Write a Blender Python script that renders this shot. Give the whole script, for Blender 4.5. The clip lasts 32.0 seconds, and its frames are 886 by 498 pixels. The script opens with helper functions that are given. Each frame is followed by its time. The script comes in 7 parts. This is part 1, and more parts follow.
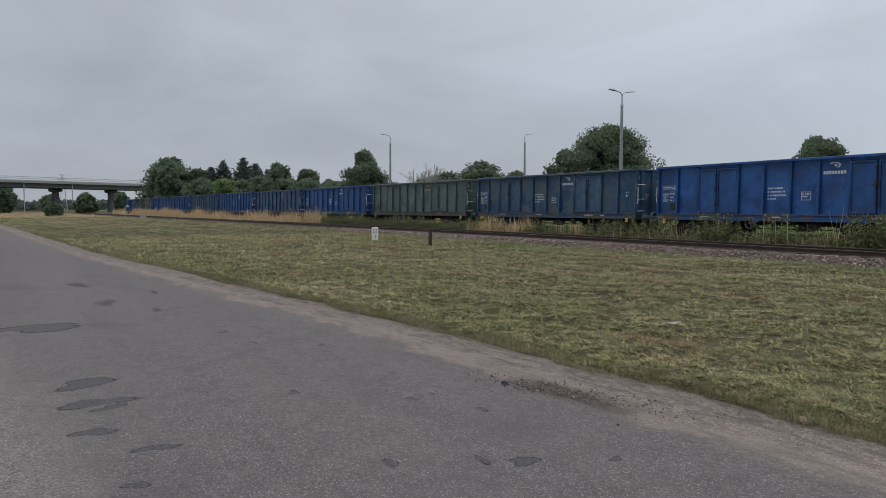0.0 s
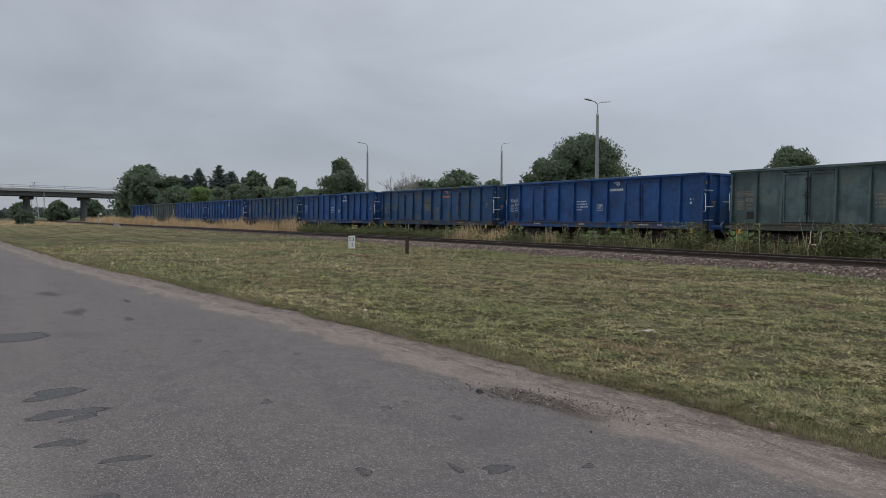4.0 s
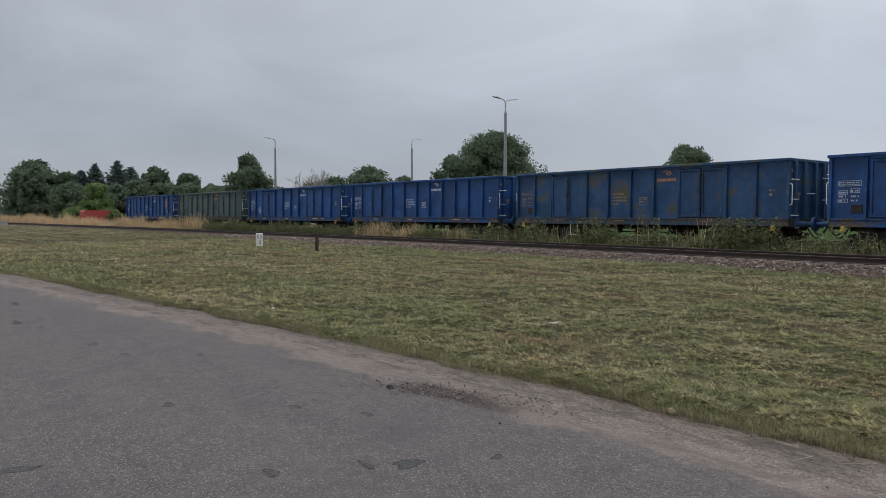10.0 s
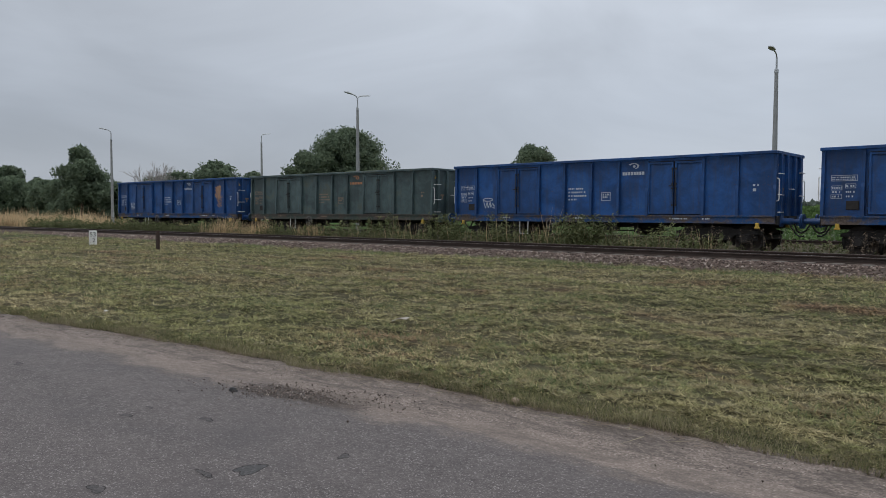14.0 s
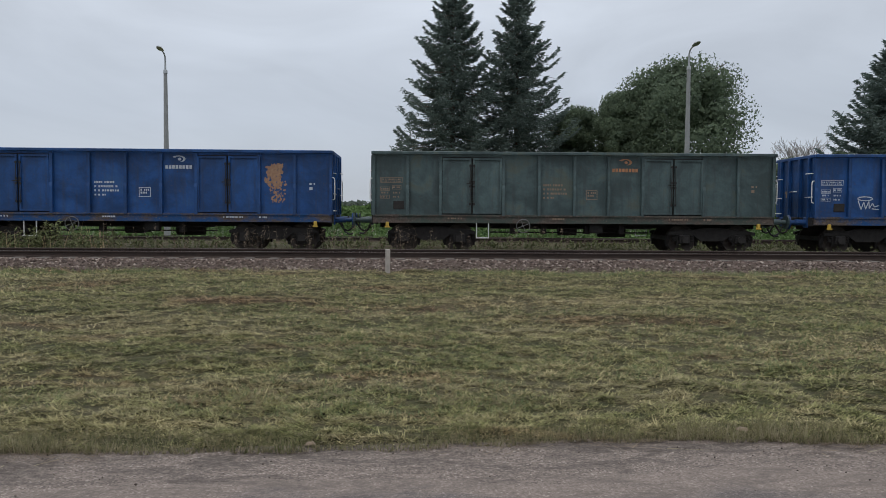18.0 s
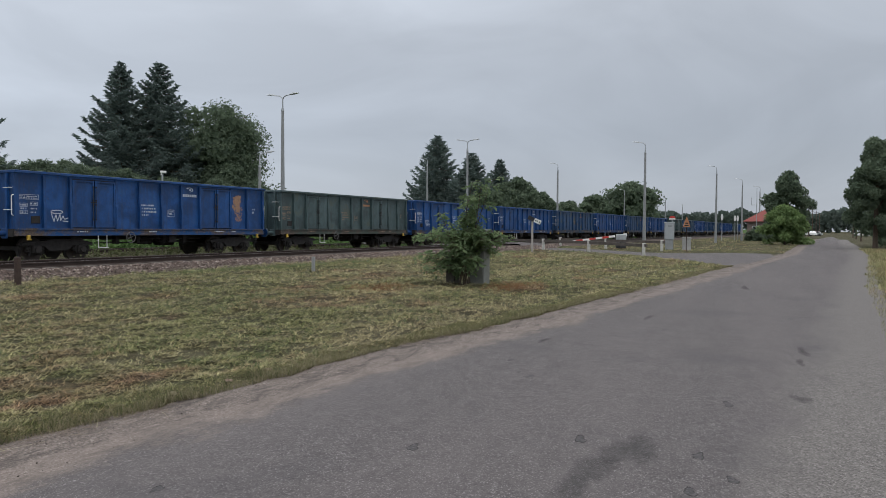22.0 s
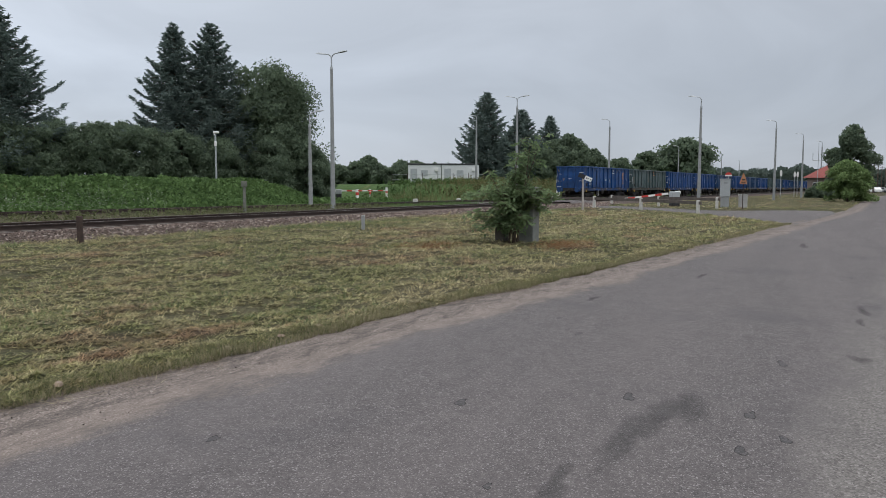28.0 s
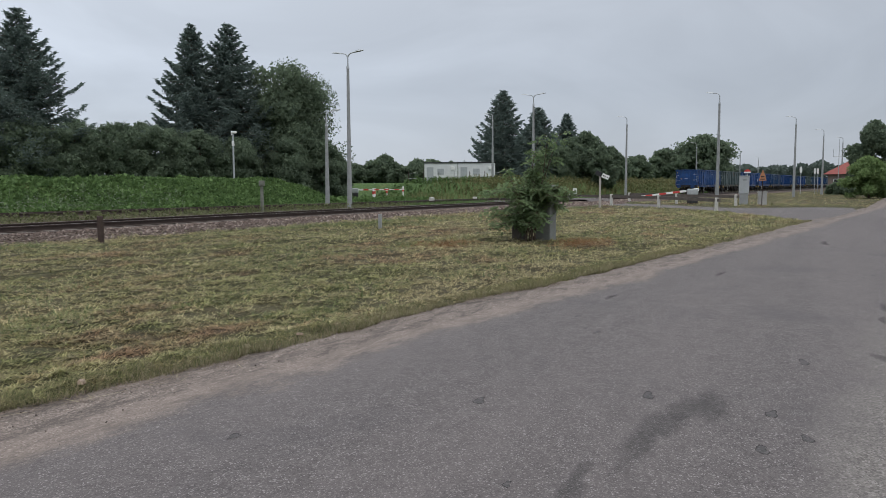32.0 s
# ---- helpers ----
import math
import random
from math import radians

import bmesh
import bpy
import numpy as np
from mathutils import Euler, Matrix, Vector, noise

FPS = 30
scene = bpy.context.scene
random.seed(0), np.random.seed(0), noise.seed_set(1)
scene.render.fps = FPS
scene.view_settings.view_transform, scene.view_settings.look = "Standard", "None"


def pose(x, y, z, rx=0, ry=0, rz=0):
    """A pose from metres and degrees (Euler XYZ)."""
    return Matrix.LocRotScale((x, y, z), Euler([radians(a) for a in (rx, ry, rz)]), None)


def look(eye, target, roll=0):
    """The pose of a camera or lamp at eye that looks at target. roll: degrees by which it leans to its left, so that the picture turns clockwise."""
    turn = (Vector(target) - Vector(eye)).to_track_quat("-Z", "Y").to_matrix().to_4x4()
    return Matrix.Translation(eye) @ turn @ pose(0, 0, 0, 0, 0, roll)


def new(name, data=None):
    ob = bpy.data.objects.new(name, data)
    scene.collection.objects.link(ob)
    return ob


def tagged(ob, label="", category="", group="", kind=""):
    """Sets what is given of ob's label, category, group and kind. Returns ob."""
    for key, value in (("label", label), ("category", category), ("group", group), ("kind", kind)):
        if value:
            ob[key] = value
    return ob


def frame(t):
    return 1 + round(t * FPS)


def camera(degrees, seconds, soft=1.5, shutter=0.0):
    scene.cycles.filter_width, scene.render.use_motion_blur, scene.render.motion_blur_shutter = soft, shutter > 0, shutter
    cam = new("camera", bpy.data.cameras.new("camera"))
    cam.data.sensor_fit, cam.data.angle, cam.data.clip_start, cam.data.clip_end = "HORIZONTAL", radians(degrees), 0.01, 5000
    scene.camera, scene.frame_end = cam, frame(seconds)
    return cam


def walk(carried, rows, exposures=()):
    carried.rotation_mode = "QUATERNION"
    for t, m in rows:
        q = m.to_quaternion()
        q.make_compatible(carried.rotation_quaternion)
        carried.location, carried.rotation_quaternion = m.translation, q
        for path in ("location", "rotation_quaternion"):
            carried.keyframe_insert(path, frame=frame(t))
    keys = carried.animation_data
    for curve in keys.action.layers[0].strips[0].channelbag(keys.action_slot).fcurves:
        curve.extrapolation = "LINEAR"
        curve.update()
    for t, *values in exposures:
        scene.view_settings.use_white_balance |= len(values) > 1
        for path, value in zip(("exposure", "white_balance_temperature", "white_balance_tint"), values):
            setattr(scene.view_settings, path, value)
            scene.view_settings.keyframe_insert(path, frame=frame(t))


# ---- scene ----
LENS = 61.6
cam = camera(LENS, 32.0, soft=0.45)

# seconds, place, yaw, pitch, roll
PATH = [
    (0, -0.009, -0.096, 1.619, 60.01, -3.00, 0.20),
    (0.5, -0.014, -0.094, 1.619, 59.47, -3.05, 0.39),
    (1, -0.008, -0.095, 1.619, 59.17, -3.04, 0.40),
    (1.5, -0.001, -0.095, 1.622, 59.01, -3.01, 0.47),
    (2, -0.002, -0.096, 1.623, 58.83, -2.88, 0.49),
    (2.5, 0.001, -0.092, 1.624, 58.73, -2.76, 0.45),
    (3, 0.016, -0.091, 1.623, 58.63, -2.65, 0.45),
    (3.5, 0.014, -0.086, 1.620, 58.49, -2.51, 0.36),
    (5.5, 0.013, -0.073, 1.617, 56.92, -1.96, 0.27),
    (6, 0.011, -0.070, 1.616, 56.19, -1.98, 0.27),
    (6.5, 0.011, -0.065, 1.614, 55.58, -1.98, 0.21),
    (7, 0.010, -0.070, 1.616, 54.91, -2.08, 0.24),
    (7.5, 0.010, -0.064, 1.613, 54.35, -2.13, 0.09),
    (8, 0.011, -0.063, 1.610, 53.79, -2.22, 0.02),
    (8.5, 0.010, -0.062, 1.609, 53.17, -2.35, 0.05),
    (9, 0.009, -0.063, 1.610, 52.58, -2.42, 0.15),
    (9.5, 0.014, -0.057, 1.606, 51.97, -2.51, 0.05),
    (10, 0.009, -0.052, 1.605, 51.44, -2.59, 0.02),
    (10.5, 0.004, -0.041, 1.604, 50.77, -2.64, 0.01),
    (11, 0.003, -0.042, 1.608, 50.09, -2.75, 0.10),
    (11.5, 0.003, -0.034, 1.605, 49.27, -2.80, 0.16),
    (12, 0.001, -0.026, 1.604, 48.17, -2.85, 0.19),
    (12.5, -0.003, -0.013, 1.602, 45.98, -2.86, 0.21),
    (13, -0.004, 0.001, 1.598, 43.78, -2.88, 0.16),
    (13.5, -0.006, 0.020, 1.591, 41.86, -2.85, 0.12),
    (15.5, 0.004, 0.093, 1.586, 34.16, -2.78, -0.12),
    (16, 0.022, 0.116, 1.584, 29.94, -2.76, -0.17),
    (16.5, 0.048, 0.163, 1.586, 21.41, -2.71, -0.00),
    (17, 0.083, 0.189, 1.584, 10.85, -2.81, 0.14),
    (17.5, 0.115, 0.213, 1.585, 1.58, -2.87, 0.46),
    (18, 0.138, 0.210, 1.595, -3.79, -2.85, 0.36),
    (18.5, 0.179, 0.170, 1.604, -11.89, -2.62, 0.45),
    (19, 0.240, 0.135, 1.609, -22.39, -2.36, 0.48),
    (19.5, 0.270, 0.095, 1.613, -31.37, -2.10, 0.32),
    (20, 0.304, 0.080, 1.620, -37.97, -1.82, -0.09),
    (20.5, 0.339, 0.061, 1.618, -45.86, -1.19, -0.56),
    (21, 0.377, 0.065, 1.606, -57.35, -0.84, -0.57),
    (21.5, 0.402, 0.042, 1.596, -65.52, -0.81, -0.05),
    (22, 0.422, 0.037, 1.590, -68.74, -1.57, 0.36),
    (22.5, 0.428, 0.031, 1.585, -68.86, -2.39, 0.63),
    (23, 0.427, 0.028, 1.584, -68.11, -2.77, 0.66),
    (23.5, 0.432, 0.027, 1.584, -67.81, -2.94, 0.64),
    (24, 0.436, 0.032, 1.584, -67.62, -3.30, 0.70),
    (24.5, 0.443, 0.030, 1.579, -67.51, -3.76, 0.72),
    (25, 0.442, 0.033, 1.579, -66.61, -4.12, 0.69),
    (25.5, 0.441, 0.029, 1.583, -65.96, -4.38, 0.58),
    (27.5, 0.442, 0.035, 1.582, -65.18, -4.80, 0.26),
    (28, 0.447, 0.031, 1.578, -64.94, -4.78, 0.06),
    (28.5, 0.446, 0.032, 1.578, -64.69, -4.80, -0.04),
    (29, 0.444, 0.035, 1.577, -64.50, -4.80, -0.09),
    (29.5, 0.441, 0.032, 1.581, -64.36, -4.80, -0.06),
    (30, 0.443, 0.036, 1.579, -64.25, -4.79, -0.09),
    (30.5, 0.442, 0.029, 1.580, -64.08, -4.80, -0.22),
    (31, 0.441, 0.033, 1.582, -63.98, -4.84, -0.26),
    (31.5, 0.438, 0.035, 1.579, -63.89, -4.86, -0.24),
    (32, 0.438, 0.040, 1.577, -63.67, -4.89, -0.23),
]


def gaze(x, y, z, yaw, pitch, roll):
    a, b = radians(yaw), radians(pitch)
    way = Vector((-math.sin(a) * math.cos(b), math.cos(a) * math.cos(b), math.sin(b)))
    return look((x, y, z), Vector((x, y, z)) + way * 10, roll)


walk(cam, [(r[0], gaze(*r[1:])) for r in PATH],
     [(0, -0.11), (5, -0.14), (13, -0.15), (16, -0.13), (18, -0.08), (20, -0.14), (21, -0.06), (22, 0.05), (24, 0.18), (32, 0.19)])

# ---- world and sun: an even overcast, brighter overhead ----
world = bpy.data.worlds.new("overcast")
scene.world = world
world.use_nodes = True
wn, wl = world.node_tree.nodes, world.node_tree.links
wn.clear()
w_out = wn.new("ShaderNodeOutputWorld")
w_bg = wn.new("ShaderNodeBackground")
w_sky = wn.new("ShaderNodeTexSky")
w_sky.sky_type, w_sky.sun_disc = "NISHITA", False
w_sky.sun_elevation, w_sky.sun_rotation = radians(48), radians(200)
w_geo = wn.new("ShaderNodeTexCoord")
w_sep = wn.new("ShaderNodeSeparateXYZ")
wl.new(w_geo.outputs["Generated"], w_sep.inputs[0])
w_ramp = wn.new("ShaderNodeValToRGB")
wl.new(w_sep.outputs["Z"], w_ramp.inputs[0])
els = w_ramp.color_ramp.elements
els[0].position, els[0].color = 0.0, (0.360, 0.392, 0.446, 1)
els[1].position, els[1].color = 1.0, (1.32, 1.36, 1.42, 1)
for pos_, col in ((0.12, (0.383, 0.420, 0.480, 1)), (0.30, (0.495, 0.535, 0.597, 1)), (0.58, (0.98, 1.02, 1.08, 1))):
    e = els.new(pos_)
    e.color = col
# soft cloud streaks lying level in the sky
w_map = wn.new("ShaderNodeMapping")
w_map.inputs["Scale"].default_value = (1.5, 1.5, 4.2)
wl.new(w_geo.outputs["Generated"], w_map.inputs[0])
w_noise = wn.new("ShaderNodeTexNoise")
w_noise.inputs["Scale"].default_value, w_noise.inputs["Detail"].default_value = 1.7, 6
w_noise.inputs["Distortion"].default_value = 0.8
wl.new(w_map.outputs[0], w_noise.inputs["Vector"])
w_mr = wn.new("ShaderNodeMapRange")
w_mr.inputs["From Min"].default_value, w_mr.inputs["From Max"].default_value = 0.32, 0.70
w_mr.inputs["To Min"].default_value, w_mr.inputs["To Max"].default_value = 0.88, 1.13
wl.new(w_noise.outputs[0], w_mr.inputs[0])
w_mul = wn.new("ShaderNodeVectorMath")
w_mul.operation = "MULTIPLY"
wl.new(w_ramp.outputs[0], w_mul.inputs[0])
wl.new(w_mr.outputs[0], w_mul.inputs[1])
# the cloud is thinnest beyond the tracks
w_side = wn.new("ShaderNodeMapRange")
w_side.interpolation_type = "SMOOTHSTEP"
w_side.inputs["From Min"].default_value, w_side.inputs["From Max"].default_value = 0.10, 1.0
w_side.inputs["To Min"].default_value, w_side.inputs["To Max"].default_value = 0.99, 1.33
wl.new(w_sep.outputs["Y"], w_side.inputs[0])
w_lit = wn.new("ShaderNodeVectorMath")
w_lit.operation = "SCALE"
wl.new(w_mul.outputs[0], w_lit.inputs[0])
wl.new(w_side.outputs[0], w_lit.inputs["Scale"])
w_mix = wn.new("ShaderNodeVectorMath")
w_mix.operation = "MULTIPLY_ADD"
w_mix.inputs[1].default_value = (0.008, 0.008, 0.008)
wl.new(w_sky.outputs[0], w_mix.inputs[0])
wl.new(w_lit.outputs[0], w_mix.inputs[2])
wl.new(w_mix.outputs[0], w_bg.inputs[0])
w_bg.inputs[1].default_value = 1.0
wl.new(w_bg.outputs[0], w_out.inputs[0])

sun = new("sun", bpy.data.lights.new("sun", "SUN"))
sun.data.energy, sun.data.angle, sun.data.color = 0.6, radians(25), (1.0, 0.96, 0.9)
sun.matrix_world = look((0, 0, 60), (14, 22, 0))


# ---- materials ----
def material(name, rough=0.7, metal=0.0, spec=0.5):
    m = bpy.data.materials.new(name)
    m.use_nodes = True
    b = m.node_tree.nodes["Principled BSDF"]
    b.inputs["Roughness"].default_value, b.inputs["Metallic"].default_value = rough, metal
    b.inputs["Specular IOR Level"].default_value = spec
    return m, m.node_tree.nodes, m.node_tree.links, b


def tex(n, l, scale, detail=4, coord="Object", stretch=(1, 1, 1), rough=0.6, kind="ShaderNodeTexNoise", twist=0.0):
    tc = n.new("ShaderNodeTexCoord")
    mp = n.new("ShaderNodeMapping")
    mp.inputs["Scale"].default_value = stretch
    l.new(tc.outputs[coord], mp.inputs[0])
    t = n.new(kind)
    t.inputs["Scale"].default_value = scale
    if kind == "ShaderNodeTexNoise":
        t.inputs["Detail"].default_value, t.inputs["Roughness"].default_value = detail, rough
        t.inputs["Distortion"].default_value = twist
    l.new(mp.outputs[0], t.inputs["Vector"])
    return t.outputs[0]


def crisp(n, l, v, lo=0.32, hi=0.68):
    """Spread a noise over the whole range."""
    return threshold(n, l, v, lo, hi)


def cells(n, l, scale, stretch=(1, 1, 1)):
    """A random grey for each cell of a grain pattern."""
    tc = n.new("ShaderNodeTexCoord")
    mp = n.new("ShaderNodeMapping")
    mp.inputs["Scale"].default_value = stretch
    l.new(tc.outputs["Object"], mp.inputs[0])
    v = n.new("ShaderNodeTexVoronoi")
    v.inputs["Scale"].default_value = scale
    l.new(mp.outputs[0], v.inputs["Vector"])
    s = n.new("ShaderNodeSeparateColor")
    l.new(v.outputs["Color"], s.inputs[0])
    return s.outputs[0]


def ramp(n, l, fac, stops):
    r = n.new("ShaderNodeValToRGB")
    e = r.color_ramp.elements
    e[0].position, e[0].color = stops[0][0], (*stops[0][1], 1)
    e[1].position, e[1].color = stops[-1][0], (*stops[-1][1], 1)
    for p, c in stops[1:-1]:
        q = e.new(p)
        q.color = (*c, 1)
    l.new(fac, r.inputs[0])
    return r.outputs[0]


def mix(n, l, fac, a, b, mode="MIX"):
    m = n.new("ShaderNodeMix")
    m.data_type, m.blend_type = "RGBA", mode
    for i, v in ((0, fac), (6, a), (7, b)):
        if isinstance(v, (int, float)):
            m.inputs[i].default_value = v
        elif isinstance(v, tuple):
            m.inputs[i].default_value = (*v, 1)
        else:
            l.new(v, m.inputs[i])
    return m.outputs[2]


def bump(n, l, b, height, strength=0.3, dist=0.02):
    k = n.new("ShaderNodeBump")
    k.inputs["Strength"].default_value, k.inputs["Distance"].default_value = strength, dist
    l.new(height, k.inputs["Height"])
    l.new(k.outputs[0], b.inputs["Normal"])


def threshold(n, l, v, lo, hi):
    m = n.new("ShaderNodeMapRange")
    m.inputs["From Min"].default_value, m.inputs["From Max"].default_value = lo, hi
    l.new(v, m.inputs[0])
    return m.outputs[0]


def plain(name, c, rough=0.6, metal=0.0, vary=0.25, scale=6.0, spec=0.5, bumpy=0.1):
    """A painted, stone or metal surface with blotches and fine grain."""
    m, n, l, b = material(name, rough, metal, spec)
    big = tex(n, l, scale, 5)
    fine = tex(n, l, scale * 14, 3)
    lo, hi = tuple(v * (1 - vary) for v in c), tuple(min(1, v * (1 + vary)) for v in c)
    col = ramp(n, l, big, [(0.3, lo), (0.7, hi)])
    col = mix(n, l, 0.25, col, ramp(n, l, fine, [(0.3, lo), (0.7, hi)]))
    l.new(col, b.inputs["Base Color"])
    if bumpy:
        bump(n, l, b, fine, bumpy, 0.01)
    return m


def foliage(name, dark, light, through_=0.3):
    """Leaves: each its own green, letting some light through."""
    m, n, l, b = material(name, 0.7, 0.0, 0.12)
    g = n.new("ShaderNodeNewGeometry")
    big = crisp(n, l, tex(n, l, 0.6, 3))
    col = ramp(n, l, g.outputs["Random Per Island"], [(0.0, dark), (1.0, light)])
    col = mix(n, l, 0.35, col, ramp(n, l, big, [(0.0, dark), (1.0, light)]))
    l.new(col, b.inputs["Base Color"])
    t = n.new("ShaderNodeBsdfTranslucent")
    l.new(col, t.inputs[0])
    x = n.new("ShaderNodeMixShader")
    x.inputs[0].default_value = through_
    l.new(b.outputs[0], x.inputs[1])
    l.new(t.outputs[0], x.inputs[2])
    l.new(x.outputs[0], n["Material Output"].inputs[0])
    return m


def turf(name, gain, blades_=True):
    """Mown grass: green, tan and rusty patches, clumps lighter and darker; used for the sod, with a low gain, and for
    its blades.
    """
    m, n, l, b = material(name, 0.9, 0.0, 0.15)
    if blades_:
        shade = n.new("ShaderNodeNewGeometry").outputs["Random Per Island"]
    else:
        shade = crisp(n, l, tex(n, l, 48, 5, stretch=(0.4, 1, 1), rough=0.85, twist=1.2), 0.36, 0.62)
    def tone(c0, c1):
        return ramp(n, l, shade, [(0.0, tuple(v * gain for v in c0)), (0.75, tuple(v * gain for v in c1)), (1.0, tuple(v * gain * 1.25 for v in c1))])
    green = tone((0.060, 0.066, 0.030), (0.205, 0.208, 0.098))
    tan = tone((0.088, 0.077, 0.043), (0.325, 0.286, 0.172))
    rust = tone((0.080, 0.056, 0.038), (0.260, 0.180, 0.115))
    clump = crisp(n, l, tex(n, l, 3.0, 8, stretch=(0.75, 1.0, 1), rough=0.8))
    lanes = tex(n, l, 0.9, 4, stretch=(0.14, 0.75, 1), rough=0.6, twist=0.5)
    small = crisp(n, l, tex(n, l, 6.5, 4, stretch=(0.6, 1.0, 1), rough=0.7))
    big = tex(n, l, 0.10, 3)
    col = mix(n, l, threshold(n, l, clump, 0.38, 0.78), green, tan)
    col = mix(n, l, threshold(n, l, lanes, 0.47, 0.62), col, tan)
    col = mix(n, l, threshold(n, l, tex(n, l, 0.5, 6, stretch=(0.5, 1.1, 1), rough=0.7), 0.53, 0.64), col, rust)
    swath = crisp(n, l, tex(n, l, 1.7, 4, stretch=(0.07, 1.0, 1), rough=0.6, twist=0.3))
    col = mix(n, l, 1.0, col, ramp(n, l, swath, [(0.0, (0.86, 0.87, 0.86)), (1.0, (1.16, 1.14, 1.12))]), "MULTIPLY")
    col = mix(n, l, threshold(n, l, big, 0.53, 0.70), col, green)
    col = mix(n, l, 1.0, col, ramp(n, l, small, [(0.0, (0.62, 0.62, 0.60)), (1.0, (1.28, 1.28, 1.26))]), "MULTIPLY")
    l.new(col, b.inputs["Base Color"])
    if blades_:
        t = n.new("ShaderNodeBsdfTranslucent")
        l.new(col, t.inputs[0])
        x = n.new("ShaderNodeMixShader")
        x.inputs[0].default_value = 0.35
        l.new(b.outputs[0], x.inputs[1])
        l.new(t.outputs[0], x.inputs[2])
        l.new(x.outputs[0], n["Material Output"].inputs[0])
    else:
        bump(n, l, b, small, 1.0, 0.06)
    return m


def asphalt(zones=True):
    """Old asphalt: pale and dark chippings in a grey binder, traffic-worn lanes, grit at its edges."""
    m, n, l, b = material("worn_asphalt" if zones else "side_asphalt", 0.85, 0.0, 0.35)
    chip = cells(n, l, 125)
    coarse = cells(n, l, 34, (0.8, 1, 1))
    mid = crisp(n, l, tex(n, l, 4, 5, rough=0.7))
    lanes = crisp(n, l, tex(n, l, 1.0, 4, stretch=(0.05, 0.8, 1)))
    blot = crisp(n, l, tex(n, l, 0.55, 5, twist=0.5))
    col = ramp(n, l, chip, [(0.0, (0.016, 0.014, 0.015)), (0.30, (0.062, 0.054, 0.054)), (0.80, (0.122, 0.108, 0.106)), (0.92, (0.235, 0.212, 0.210)), (1.0, (0.46, 0.43, 0.43))])
    col = mix(n, l, 0.34, col, ramp(n, l, coarse, [(0.0, (0.045, 0.039, 0.038)), (1.0, (0.161, 0.142, 0.139))]))
    col = mix(n, l, 0.32, col, ramp(n, l, mid, [(0.0, (0.065, 0.056, 0.056)), (1.0, (0.134, 0.119, 0.116))]))
    col = mix(n, l, threshold(n, l, lanes, 0.3, 1.1), col, mix(n, l, 0.45, col, (0.147, 0.128, 0.125)))
    col = mix(n, l, threshold(n, l, blot, 0.62, 1.0), col, mix(n, l, 0.40, col, (0.061, 0.056, 0.060)))
    if zones:
        wob = crisp(n, l, tex(n, l, 1.3, 7, stretch=(0.5, 1, 1), rough=0.75))
        for name, lo, hi, c in (("south", -0.15, 0.40, [(0.0, (0.062, 0.055, 0.051)), (0.5, (0.150, 0.136, 0.127)), (0.85, (0.188, 0.172, 0.161)), (1.0, (0.30, 0.278, 0.262))]),
                                ("north", -0.10, 0.20, [(0.0, (0.066, 0.052, 0.044)), (0.5, (0.172, 0.138, 0.120)), (0.9, (0.248, 0.203, 0.178)), (1.0, (0.40, 0.35, 0.31))])):
            at = n.new("ShaderNodeAttribute")
            at.attribute_name = name
            ad = n.new("ShaderNodeMath")
            ad.operation = "MULTIPLY_ADD"
            ad.inputs[1].default_value = 0.5
            l.new(wob, ad.inputs[0])
            l.new(at.outputs["Fac"], ad.inputs[2])
            sb = n.new("ShaderNodeMath")
            sb.operation = "SUBTRACT"
            sb.inputs[1].default_value = 0.25
            l.new(ad.outputs[0], sb.inputs[0])
            grain = mix(n, l, 0.28, ramp(n, l, cells(n, l, 85), c), ramp(n, l, crisp(n, l, tex(n, l, 9, 6, stretch=(0.4, 1, 1), rough=0.8)), [(0.0, c[0][1]), (1.0, c[2][1])]))
            if name == "north":
                # bare earth and crumbs by the grass, a pale drift of sand along the asphalt
                soil = mix(n, l, 0.15, ramp(n, l, crisp(n, l, tex(n, l, 26, 5, stretch=(0.7, 1, 1), rough=0.85)), [(0.0, (0.024, 0.019, 0.016)), (0.55, (0.085, 0.069, 0.060)), (1.0, (0.21, 0.172, 0.150))]), grain)
                spots = tex(n, l, 3.4, 7, stretch=(0.45, 1.2, 1), rough=0.75, twist=0.8)
                grain = mix(n, l, threshold(n, l, spots, 0.46, 0.58), grain, soil)
                drift = n.new("ShaderNodeMath")
                drift.operation = "COMPARE"
                drift.inputs[1].default_value, drift.inputs[2].default_value = 0.25, 0.18
                l.new(sb.outputs[0], drift.inputs[0])
                grain = mix(n, l, drift.outputs[0], grain, mix(n, l, 0.25, grain, (0.26, 0.212, 0.186)))
            col = mix(n, l, threshold(n, l, sb.outputs[0], lo, hi), col, grain)
    l.new(col, b.inputs["Base Color"])
    bump(n, l, b, chip, 0.6, 0.008)
    return m


